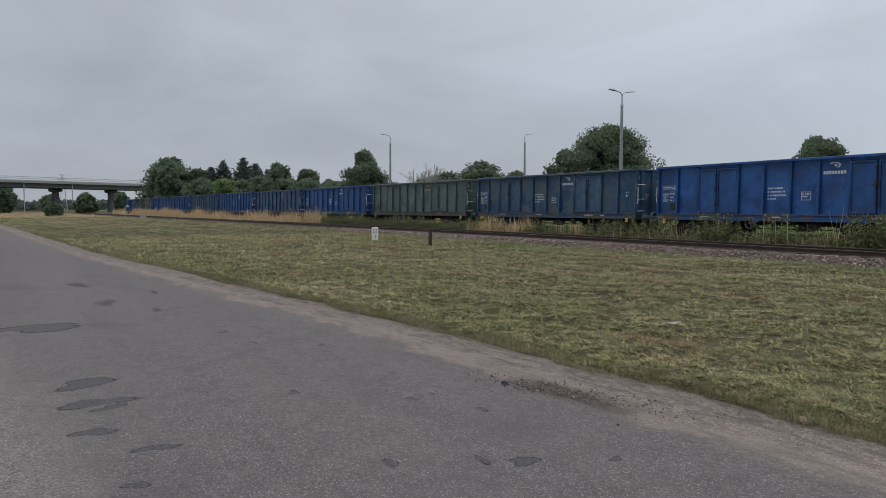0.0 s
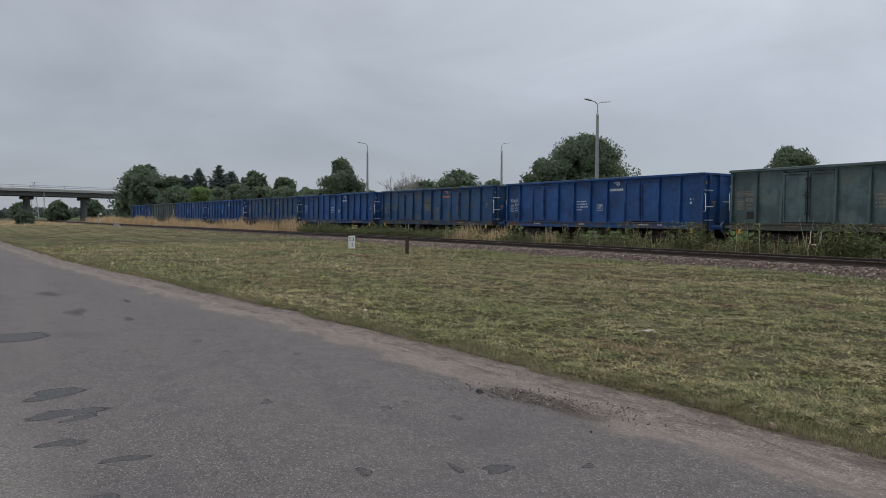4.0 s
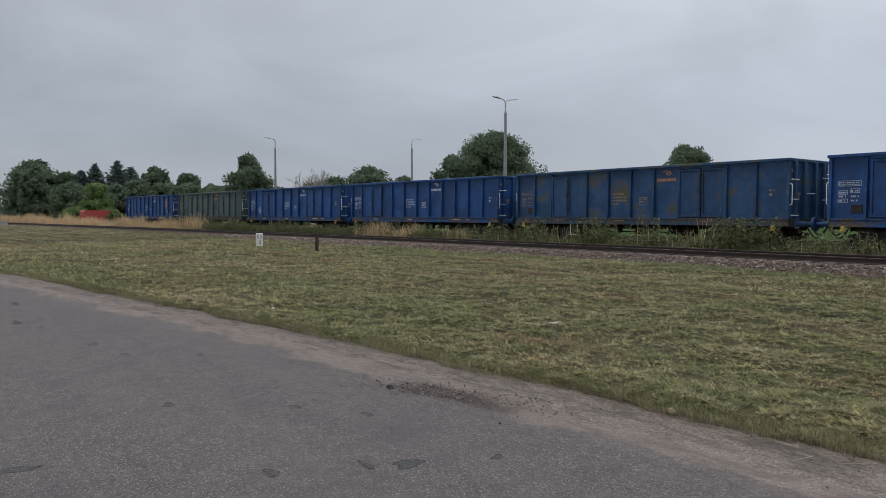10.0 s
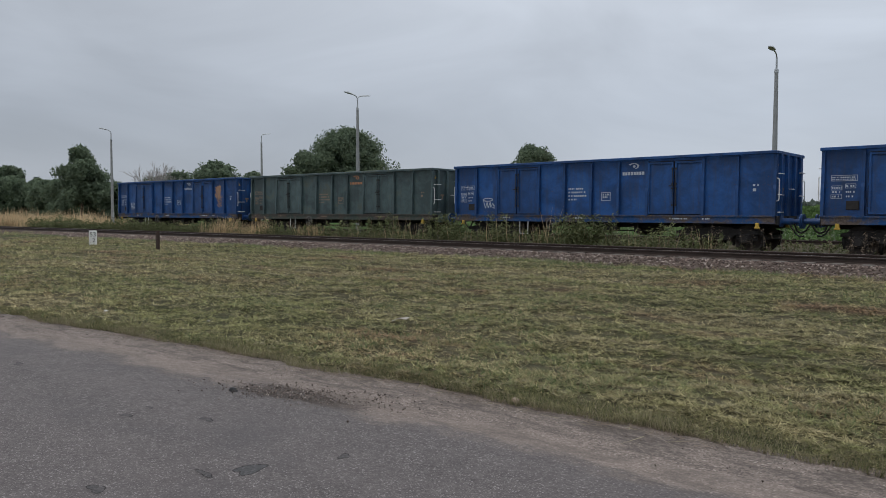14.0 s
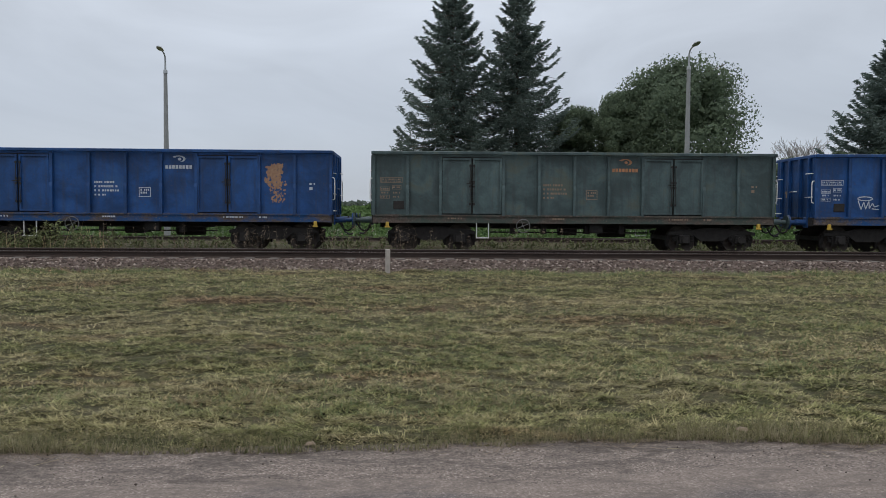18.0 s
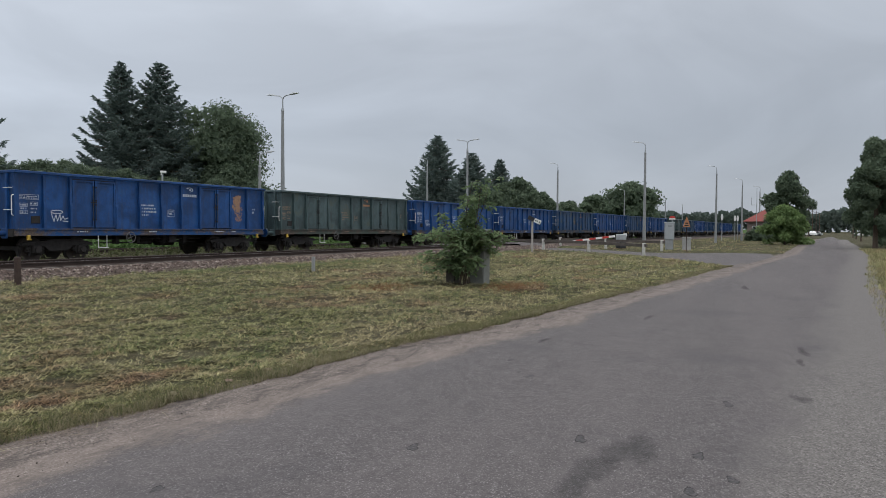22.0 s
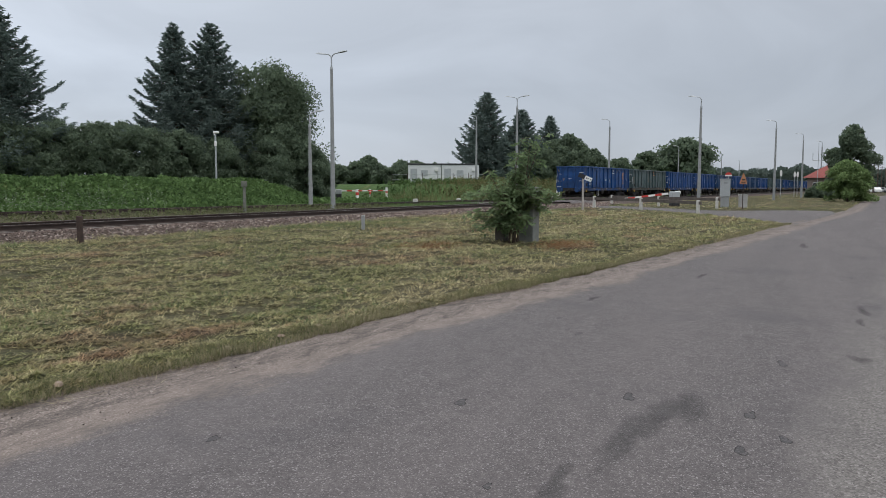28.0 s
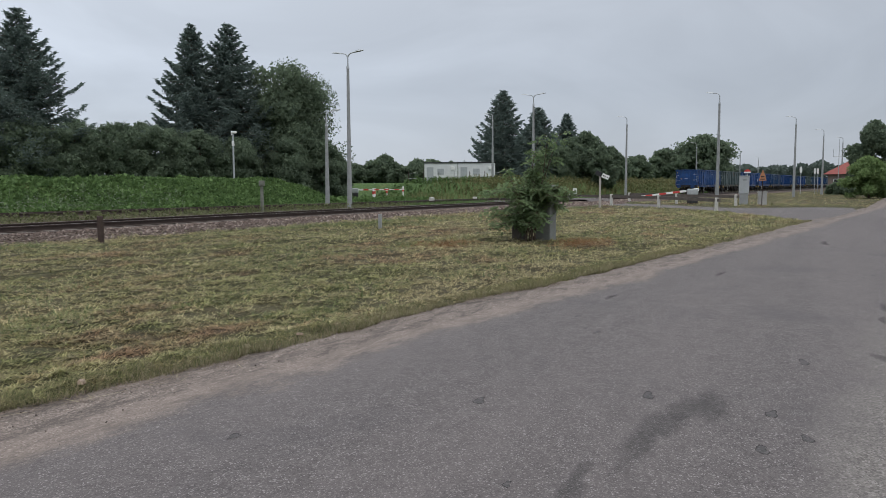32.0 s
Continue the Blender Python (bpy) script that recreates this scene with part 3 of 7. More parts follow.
def strip(xs, ya, yb, za, zb, rag_a=0.0, rag_b=0.0, rows=2, seed=0.0):
    """A sheet between two lines over x, with ragged edges."""
    def rag(x, k):
        return noise.noise((x * 0.9, k, seed)) * 0.7 + noise.noise((x * 3.1, k, seed + 5)) * 0.35 + noise.noise((x * 9.0, k, seed + 8)) * 0.2
    v = []
    for x, a, c in zip(xs, ya, yb):
        a2, c2 = a + rag_a * rag(x, 1.5), c + rag_b * rag(x, 7.5)
        for k in range(rows):
            t = k / (rows - 1)
            v.append((x, a2 + (c2 - a2) * t, za + (zb - za) * t))
    f = [(i * rows + k, (i + 1) * rows + k, (i + 1) * rows + k + 1, i * rows + k + 1) for i in range(len(xs) - 1) for k in range(rows - 1)]
    g = Geo()
    g.v, g.f = v, f
    return g


ASPH_X = [-1600, -90, -30, -11, -6.8, -4.8, 0, 5.8, 7.6, 10.7, 17.8, 34, 57, 116, 250, 1600]
ASPH_R = [-166, -6.5, -2.4, -0.3, 0.15, 0.38, 0.3, -0.1, -0.33, -0.84, -1.83, -4.0, -7.4, -13.6, -29.5, -195]


def road_z(x, y):
    """Height of the cambered asphalt."""
    a, c = float(np.interp(x, ASPH_X, ASPH_R)), float(road_l(x)) - 1.0
    return 0.002 + 0.05 * math.sin(math.pi * min(1, max(0, (y - a) / (c - a))))


def road():
    xs = np.unique(np.concatenate([np.arange(-1500, -100, 40), np.arange(-100, -30, 2), np.arange(-30, 40, 0.2), np.arange(40, 130, 2), np.arange(130, 1501, 40)]))
    a = np.interp(xs, ASPH_X, ASPH_R)
    g = strip(xs, road_l(xs) - 0.20, road_l(xs) + 0.10, -0.004, 0.004, 0.30, 0.10, 9, 2.0)
    for i, p in enumerate(g.v):
        if i % 9 and abs(p[0]) < 40:
            g.v[i] = (p[0], p[1], p[2] + 0.018 * (noise.noise((p[0] * 5, p[1] * 8, 0)) * 0.6 + noise.noise((p[0] * 17, p[1] * 23, 0)) * 0.5 + 0.35) * (1 if i % 9 < 8 else 0.4))
    me = g.mesh("road_shoulder", M_ASPHALT, True)
    for name, val in (("south", -5.0), ("north", 1.0)):
        me.attributes.new(name, "FLOAT", "POINT").data.foreach_set("value", [val] * len(g.v))
    tagged(new("road_shoulder", me), "bare sandy dirt shoulder with loose grit", "shoulder", kind="structure")
    rows = 40
    g = strip(xs, road_r(xs) - 0.6, road_l(xs) + 0.03, 0, 0, 0.25, 0, rows, 4.0)
    south, north = [], []
    for i, (x, y, z) in enumerate(g.v):
        k = i // rows
        g.v[i] = (x, y, road_z(x, y) - 0.002)
        south.append(a[k] - y)
        north.append(y - (float(road_l(xs[k])) - 1.0))
    me = g.mesh("road", M_ASPHALT, True)
    for name, vals in (("south", south), ("north", north)):
        me.attributes.new(name, "FLOAT", "POINT").data.foreach_set("value", vals)
    o = tagged(new("road", me), "worn grey asphalt road with patches and gritty edges", "road", kind="structure")
    rnd = random.Random(11)
    spots = [(-6.72, 0.45, 0.22, 0.36), (-6.5, 0.55, 0.10, 0.22), (-5.86, 0.37, 0.13, 0.21), (-5.23, 0.70, 0.09, 0.20), (-4.6, 0.49, 0.08, 0.11), (-7.5, 0.45, 0.25, 0.42), (-11.3, 0.2, 0.5, 0.8),
             (-3.72, 2.65, 0.09, 0.20), (-3.5, 3.2, 0.06, 0.08), (5.80, 0.68, 0.70, 0.22), (5.10, 0.88, 0.65, 0.20), (11.2, -0.85, 0.45, 0.10), (10.3, -0.75, 0.30, 0.08), (8.14, -0.60, 0.26, 0.12), (5.45, 0.01, 0.10, 0.06),
             (5.10, 0.25, 0.10, 0.07), (7.59, 0.05, 0.16, 0.06), (5.87, 0.23, 0.16, 0.05), (5.87, 1.06, 0.14, 0.07), (4.05, 1.09, 0.40, 0.10), (-5.45, 2.75, 0.08, 0.06), (-6.11, 1.95, 0.09, 0.08), (10.7, 2.5, 0.3, 0.1), (3.89, 3.2, 0.10, 0.05), (5.19, 2.11, 0.12, 0.07),
             (-13.5, 1.2, 0.7, 0.22), (-12.2, 1.8, 0.3, 0.12), (-17, 1.0, 0.8, 0.25), (-9.6, 2.2, 0.16, 0.09), (-15.0, 2.2, 0.4, 0.1), (14.0, 1.4, 0.5, 0.09), (22, -0.3, 0.9, 0.16), (-8.2, 3.0, 0.1, 0.07), (-4.1, 1.9, 0.1, 0.08), (-4.9, 3.1, 0.09, 0.06), (-5.1, 4.10, 0.80, 0.30)]
    for k in range(26):
        x = rnd.uniform(-15, 15)
        y = float(road_l(x)) - rnd.uniform(1.3, 4.2)
        spots.append((x, y, rnd.uniform(0.05, 0.13), rnd.uniform(0.03, 0.06)))
    for i, (x, y, rx, ry) in enumerate(spots):
        n = 22
        ph = rnd.random() * 9
        pts = [(0, 0)]
        rim = [0.8 + 0.22 * math.sin(2 * k * math.tau / n + ph) + 0.16 * math.sin(3 * k * math.tau / n + 2 * ph) + rnd.uniform(-0.07, 0.07) for k in range(n)]
        for q in (0.62, 1.15):
            pts += [(rx * q * c * math.cos(k * math.tau / n), ry * q * c * math.sin(k * math.tau / n)) for k, c in enumerate(rim)]
        f = [(0, k, k % n + 1) for k in range(1, n + 1)] + [(k, n + k, n + k % n + 1, k % n + 1) for k in range(1, n + 1)]
        tarred = i < 8 or i > 35 and i % 3 == 0
        mat = M_SOIL if i == 35 else (M_PATCH if tarred else (M_SPOT if rx < 0.2 else M_STAIN))
        me = Geo().add([(x + p[0], y + p[1], road_z(x + p[0], y + p[1]) - 0.0008 + 0.00006 * i) for p in pts], f).mesh("patch", mat)
        me.attributes.new("core", "FLOAT", "POINT").data.foreach_set("value", [1.1] + [0.75 if tarred else 0.55] * n + [-0.6] * n)
        part("patch", me, None, o, "torn crumbling soil" if i == 35 else ("dark repair patch" if tarred else "dark stain"))


def side_road():
    ys = np.concatenate([np.arange(-2.4, 6, 0.3), np.arange(6, 120, 0.5)])
    v, f = [], []
    cols = (-1.0, -0.5, 0.0, 0.5, 1.0)
    n = len(cols)
    for i, y in enumerate(ys):
        c = float(np.interp(y, [-2, 4, 10, 18, 40, 90, 120], [44.5, 48.0, 53.0, 57.5, 66.0, 90.0, 104.0]))
        w = 2.6 + 9.0 * float(smooth(6, -2, y))
        for k in cols:
            x = c + k * w + (0.10 * noise.noise((y * 1.3, k, 3.0)) if abs(k) == 1 else 0)
            q = max(y, float(road_l(x)) - 0.25)
            u = q - float(side(x))
            z = max(float(level(x, q)), -0.02) + 0.022 - (0.02 if abs(k) == 1 else 0)
            if -4.8 < u < 2.9:
                z = max(z, (RAIL_N if u < -1.2 else RAIL_T) - 0.015)
            t = float(smooth(-0.1, 2.2, q - float(road_l(x))))
            v.append((x, q, (road_z(x, q) + 0.003) * (1 - t) + z * t))
        if i:
            o = n * i
            f += [(o - n + k, o - n + k + 1, o + k + 1, o + k) for k in range(n - 1)]
    g = Geo()
    g.v, g.f = v, f
    tagged(new("side_road", g.mesh("side_road", M_SIDE)), "narrow asphalt side road over the level crossing", "road", kind="structure")


ground()
road()
side_road()


# ---- tracks ----
RAIL_PROFILE = [(-0.075, 0), (-0.075, 0.012), (-0.012, 0.035), (-0.010, 0.110), (-0.036, 0.122), (-0.036, 0.150), (-0.026, 0.158),
                (0.026, 0.158), (0.036, 0.150), (0.036, 0.122), (0.010, 0.110), (0.012, 0.035), (0.075, 0.012), (0.075, 0)]


def sweep(xs, ys, z, profile, mat, head=None):
    n = len(profile)
    v, f = [], []
    for x, y in zip(xs, ys):
        v += [(x, y + a, z - 0.158 + c) for a, c in profile]
    for i in range(len(xs) - 1):
        o = i * n
        f += [(o + k, o + n + k, o + n + (k + 1) % n, o + (k + 1) % n) for k in range(n)]
    g = Geo()
    g.v, g.f = v, f
    me = g.mesh("rail", mat)
    if head:
        me.materials.append(head)
        for p in me.polygons:
            if p.index % n in (6,):
                p.material_index = 1
    return me


def track(name, offset, z, x0, x1, label, head):
    t = thing(name, Matrix(), label, "railway track", kind="structure")
    xs = np.arange(x0, x1 + 1, 4.0)
    for d in (-0.7525, 0.7525):
        part("rail", sweep(xs, side(xs) + offset(xs) + d, z, RAIL_PROFILE, M_RAIL, head), None, t)
    return t


TRACK_NEAR = track("railway_track", lambda x: 0 * x + NEAR, RAIL_N, -520, 620, "main railway track on a ballast bed, rusty rails", M_RAILHEAD)
TRACK_MID = track("railway_track", lambda x: 0 * x + TRAIN, RAIL_T, -520, 620, "second railway track sunk in weeds, rusty rails", M_RAILHEAD)
TRACK_FAR = track("railway_track", third, 0.42, -120, 300, "overgrown rusty siding track among weeds", None)


def toe(x):
    """Offset of the foot of the stone bank from the main track."""
    return float(np.interp(x, [-45, -25, -10, 0, 10, 16, 22, 48, 60], [-2.75, -3.0, -3.3, -3.5, -3.4, -3.7, -4.3, -4.2, -2.75]))


def ballast_bed():
    xs = np.unique(np.concatenate([np.arange(-520, 621, 2.0), np.arange(-50, 60, 0.5)]))
    prof = [(-2.75, 0.10), (-1.75, RAIL_N - 0.19), (1.55, RAIL_N - 0.19), (2.4, 0.12)]
    v, f = [], []
    for x in xs:
        for a, z in prof:
            w = (0.18 * noise.noise((x * 0.7, a, 2.0)) + toe(x) + 2.75) if a < -2 else 0
            v.append((x, float(side(x)) + NEAR + a + w, z))
    for i in range(len(xs) - 1):
        f += [(4 * i + k, 4 * i + 4 + k, 4 * i + 5 + k, 4 * i + 1 + k) for k in range(3)]
    g = Geo()
    g.v, g.f = v, f
    tagged(new("track_bed", g.mesh("track_bed", M_BED)), "crushed stone bed under the main track", "track bed", kind="structure")
    xs = np.arange(-520, 621, 4.0)
    v, f = [], []
    for x in xs:
        for a in (-1.5, 1.6):
            v.append((x, float(side(x)) + TRAIN + a, RAIL_T - 0.07))
    for i in range(len(xs) - 1):
        f.append((2 * i, 2 * i + 2, 2 * i + 3, 2 * i + 1))
    g = Geo()
    g.v, g.f = v, f
    tagged(new("track_bed", g.mesh("track_bed", M_BED)), "low dirty stone bed under the second track", "track bed", kind="structure")


ballast_bed()
# ---- the train: open four-axle coal wagons ----
HALF, WIDE, BOTTOM, SILL, TOP = 6.40, 1.40, 0.94, 1.20, 3.20
CACHE = {}


def cached(key, build, mat, smooth_=False):
    k = (key, mat.name)
    if k not in CACHE:
        CACHE[k] = build().mesh(key, mat, smooth_)
    return CACHE[k]


def g_sheet(s):
    """Side wall sheet, thin, slightly inside the posts."""
    return lambda: Geo().box(-HALF + 0.02, s * (WIDE - 0.135) - 0.012, SILL - 0.02, HALF - 0.02, s * (WIDE - 0.135) + 0.012, TOP - 0.08)


def g_post():
    """A pressed side stake, deeper at its foot."""
    g = Geo()
    lo, mid = 0.0, 0.95
    w = 0.045
    pr = [(0.0, -0.16), (0.0, 0.04), (mid - 0.12, 0.04), (mid, 0.012), (TOP - SILL - 0.1, 0.0), (TOP - SILL - 0.1, -0.16)]
    v = [(sx * w, -y, z) for sx in (-1, 1) for z, y in pr]
    n = len(pr)
    f = [tuple(range(n)), tuple(range(2 * n - 1, n - 1, -1))] + [(k, n + k, n + (k + 1) % n, (k + 1) % n) for k in range(n)]
    return g.add(v, f)


def g_door():
    """One door leaf: sheet with a raised border."""
    g = Geo()
    w, h = 0.45, 1.74
    g.box(-w, -0.012, 0, w, 0.012, h)
    for a in ((-w, 0, -w + 0.06, h), (w - 0.06, 0, w, h), (-w + 0.06, 0, w - 0.06, 0.06), (-w + 0.06, h - 0.06, w - 0.06, h)):
        g.box(a[0], -0.052, a[1], a[2], -0.012, a[3])
    return g


def g_latch():
    g = Geo()
    g.rod((0, -0.05, 0.25), (0, -0.05, 1.55), 0.014, n=6)
    for z in (0.3, 0.85, 1.0, 1.5):
        g.box(-0.03, -0.065, z - 0.03, 0.03, -0.03, z + 0.03)
    return g.box(-0.12, -0.075, 0.92, 0.02, -0.05, 0.95)


def g_hinge():
    g = Geo()
    g.rod((0, -0.03, 0.1), (0, -0.03, 1.62), 0.016, n=6)
    for z in (0.18, 0.85, 1.52):
        g.box(-0.05, -0.05, z - 0.03, 0.05, -0.02, z + 0.03)
    return g


def g_rim_side():
    g = Geo().box(-HALF, -0.075, TOP - 0.10, HALF, 0.03, TOP, 0.015)
    return g


def g_rim_end():
    return Geo().box(-0.05, -WIDE + 0.05, TOP - 0.10, 0.05, WIDE - 0.05, TOP, 0.015)


def g_end():
    g = Geo().box(-0.02, -WIDE + 0.08, SILL, 0.02, WIDE - 0.08, TOP - 0.09)
    return g


def g_end_post():
    return Geo().box(-0.01, -0.05, SILL, 0.10, 0.05, TOP - 0.1, 0.012)


def g_sill():
    """A channel section along the whole wagon, its flanges outward."""
    lo, hi = BOTTOM + 0.02, SILL + 0.02
    pr = [(0.05, lo), (-0.075, lo), (-0.075, lo + 0.03), (-0.04, lo + 0.03), (-0.04, hi - 0.05), (-0.075, hi - 0.05), (-0.075, hi), (0.05, hi)]
    n = len(pr)
    v = [(sx * (HALF - 0.05), y, z) for sx in (-1, 1) for y, z in pr]
    f = [(k, (k + 1) % n, n + (k + 1) % n, n + k) for k in range(n)]
    f += [(0, 3, 2, 1), (0, 7, 4, 3), (7, 6, 5, 4)]
    f += [(n + 1, n + 2, n + 3, n), (n + 3, n + 4, n + 7, n), (n + 4, n + 5, n + 6, n + 7)]
    return Geo().add(v, f)


def g_headstock():
    g = Geo().box(-0.10, -1.30, 0.92, 0.10, 1.30, SILL + 0.0, 0.012)
    return g.box(0.10, -0.3, 0.95, 0.16, 0.3, 1.18)


def g_floor():
    g = Geo().box(-HALF + 0.05, -WIDE + 0.1, SILL - 0.06, HALF - 0.05, WIDE - 0.1, SILL)
    g.box(-HALF + 0.2, -0.25, 0.80, HALF - 0.2, 0.25, SILL - 0.06)
    for x in (-4.5, -3.2, -1.1, 0.0, 1.1, 3.2, 4.5):
        g.box(x - 0.05, -1.3, 0.98, x + 0.05, 1.3, SILL - 0.06)
    return g


def g_buffer():
    g = Geo()
    g.rod((0, 0, 0), (0.36, 0, 0), 0.095, n=14)
    g.rod((0.36, 0, 0), (0.56, 0, 0), 0.07, n=12)
    g.rod((0.56, 0, 0), (0.60, 0, 0), 0.23, 0.215, n=20)
    return g.box(-0.02, -0.17, -0.17, 0.02, 0.17, 0.17, 0.02)


def g_hook():
    g = Geo().box(0, -0.04, -0.06, 0.34, 0.04, 0.04, 0.01)
    g.rod((0.30, 0, 0.0), (0.36, 0, 0.12), 0.035, 0.03, 8)
    return g.pipe([(0.1, 0, -0.05), (0.2, 0.0, -0.30), (0.32, 0, -0.36), (0.44, 0, -0.30), (0.60, 0, -0.06)], 0.03)


def g_hose():
    pts = [(0.1, 0, 0.0), (0.2, 0, -0.18), (0.30, 0.02, -0.34), (0.42, 0.0, -0.42), (0.55, 0.0, -0.40)]
    return Geo().pipe(pts, 0.028).rod((0.0, 0, 0.02), (0.12, 0, 0.0), 0.035, n=8)


def g_step():
    return Geo().pipe([(-0.19, 0, 0), (-0.19, 0, -0.46), (0.19, 0, -0.46), (0.19, 0, 0)], 0.018).box(-0.19, -0.10, -0.475, 0.19, 0.02, -0.45)


def g_handrail(h=0.72):
    return lambda: Geo().pipe([(0, 0.07, 0), (0, -0.02, 0.03), (0, -0.03, 0.08), (0, -0.03, h - 0.08), (0, -0.02, h - 0.03), (0, 0.07, h)], 0.016)


def g_end_rung():
    return Geo().pipe([(0, -0.20, 0), (0.06, -0.20, 0), (0.06, 0.20, 0), (0, 0.20, 0)], 0.014)


def g_handwheel():
    g = Geo().ring((0, 0, 0), (0, 1, 0), 0.21, 0.014)
    for k in range(4):
        a = k * math.tau / 4 + 0.4
        g.rod((0, 0, 0), (0.21 * math.cos(a), 0, 0.21 * math.sin(a)), 0.011, n=5)
    return g.rod((0, 0, 0), (0, 0.25, 0), 0.02, n=6)


def g_brake():
    g = Geo().rod((-0.35, -0.4, 0.72), (0.25, -0.4, 0.72), 0.16, n=14)
    g.rod((1.1, 0.2, 0.68), (2.0, 0.2, 0.68), 0.19, n=14)
    g.rod((-2.6, -0.55, 0.66), (2.6, -0.55, 0.66), 0.025, n=6)
    g.rod((-2.6, -0.9, 0.80), (2.6, -0.9, 0.80), 0.02, n=6)
    for x in (-1.9, -0.9, 0.5, 1.6):
        g.box(x - 0.08, -1.0, 0.62, x + 0.08, -0.75, 0.96)
    return g.box(0.55, -1.18, 0.68, 0.95, -0.95, 0.95)


def g_bogie():
    """Cast side frames with springs, bolster and axle boxes."""
    g = Geo()
    for s in (-1, 1):
        y = s * 1.0
        a, c = y - 0.07, y + 0.07
        top = [(-1.40, 0.70), (-1.10, 0.76), (-0.55, 0.78), (-0.38, 0.84), (0.38, 0.84), (0.55, 0.78), (1.10, 0.76), (1.40, 0.70)]
        low = [(-1.40, 0.60), (-1.10, 0.62), (-0.58, 0.60), (-0.36, 0.42), (0.36, 0.42), (0.58, 0.60), (1.10, 0.62), (1.40, 0.60)]
        n = len(top)
        v = [(x, a, z) for x, z in top] + [(x, a, z) for x, z in low] + [(x, c, z) for x, z in top] + [(x, c, z) for x, z in low]
        f = []
        for k in range(n - 1):
            f += [(k, n + k, n + k + 1, k + 1), (2 * n + k, 2 * n + k + 1, 3 * n + k + 1, 3 * n + k), (k, k + 1, 2 * n + k + 1, 2 * n + k), (n + k, 3 * n + k, 3 * n + k + 1, n + k + 1)]
        f += [(0, 2 * n, 3 * n, n), (n - 1, 2 * n - 1, 4 * n - 1, 3 * n - 1)]
        g.add(v, f)
        for x in (-0.9, 0.9):
            g.box(x - 0.17, y - 0.15 if s < 0 else y, 0.33, x + 0.17, y if s < 0 else y + 0.15, 0.62, 0.03)
            g.rod((x, y + s * 0.12, 0.46), (x, y + s * 0.22, 0.46), 0.11, n=12)
            for d in (-0.27, 0.27):
                for k in range(4):
                    g.rod((x + d, y, 0.40 + 0.05 * k), (x + d, y, 0.43 + 0.05 * k), 0.085, n=8)
            # guides, brake hangers and a tie bar below the box
            for d in (-0.19, 0.19):
                g.box(x + d - 0.025, y - 0.06, 0.30, x + d + 0.025, y + 0.06, 0.62)
            g.box(x - 0.24, y - 0.03, 0.27, x + 0.24, y + 0.03, 0.31)
        for d in (-0.42, 0.42, -1.36, 1.36):
            g.box(d - 0.03, y * 0.78 - 0.04, 0.24, d + 0.03, y * 0.78 + 0.04, 0.64)
            g.box(d - 0.05, y * 0.78 - 0.07, 0.34, d + 0.05, y * 0.78 + 0.07, 0.56)
    g.box(-0.2, -1.0, 0.55, 0.2, 1.0, 0.80)
    for x in (-1.35, 1.35):
        g.box(x - 0.05, -0.9, 0.45, x + 0.05, 0.9, 0.58)
    return g


def g_wheelset():
    g = Geo()
    g.rod((0, -1.0, 0), (0, 1.0, 0), 0.075, n=10)
    for s in (-1, 1):
        y = s * 0.75
        g.rod((0, y - 0.065, 0), (0, y + 0.065, 0), 0.46, 0.46, 28)
        g.rod((0, y - s * 0.095, 0), (0, y - s * 0.06, 0), 0.488, 0.488, 28)
        g.rod((0, y + s * 0.065, 0), (0, y + s * 0.11, 0), 0.13, 0.11, 12)
        for k in range(6):
            a = k * math.tau / 6
            g.rod((0.27 * math.cos(a), y + s * 0.06, 0.27 * math.sin(a)), (0.27 * math.cos(a), y + s * 0.085, 0.27 * math.sin(a)), 0.03, n=6)
    return g


def g_emblem():
    """A swoosh over a ball, and a bar where a word stands."""
    g = Geo()
    for k in range(10):
        a, c = math.radians(150 - k * 22), math.radians(150 - (k + 1) * 22)
        r0, r1 = 0.19 - 0.004 * k, 0.13
        g.add([(r0 * 1.25 * math.cos(a), 0, 0.1 + r0 * 0.62 * math.sin(a)), (r0 * 1.25 * math.cos(c), 0, 0.1 + r0 * 0.62 * math.sin(c)),
               (r1 * math.cos(c), 0, 0.1 + r1 * 0.62 * math.sin(c)), (r1 * math.cos(a), 0, 0.1 + r1 * 0.62 * math.sin(a))], [(0, 1, 2, 3)])
    g.add([(0.055 * math.cos(k * math.tau / 12) + 0.02, 0, 0.1 + 0.045 * math.sin(k * math.tau / 12)) for k in range(12)], [tuple(range(12))])
    for k in range(8):
        x = -0.42 + k * 0.105
        g.add([(x, 0, -0.20), (x + 0.08, 0, -0.20), (x + 0.08, 0, -0.09), (x, 0, -0.09)], [(0, 1, 2, 3)])
    return g


def bars(rows, seed=1):
    """Unreadable lettering: rows of (x, z, length, height), broken into words."""
    rnd = random.Random(seed)
    g = Geo()
    for x, z, length, h in rows:
        e = x + length
        while x < e - 0.02:
            w = min(e - x, rnd.uniform(0.5, 1.1) * h * 1.1)
            g.add([(x, 0, z), (x + w, 0, z), (x + w, 0, z + h), (x, 0, z + h)], [(0, 1, 2, 3)])
            x += w + h * (0.35 if rnd.random() < 0.75 else 1.1)
    return g


def g_box_outline(w, h, t=0.018):
    g = Geo()
    for a in ((0, 0, w, t), (0, h - t, w, h), (0, t, t, h - t), (w - t, t, w, h - t)):
        g.add([(a[0], 0, a[1]), (a[2], 0, a[1]), (a[2], 0, a[3]), (a[0], 0, a[3])], [(0, 1, 2, 3)])
    return g


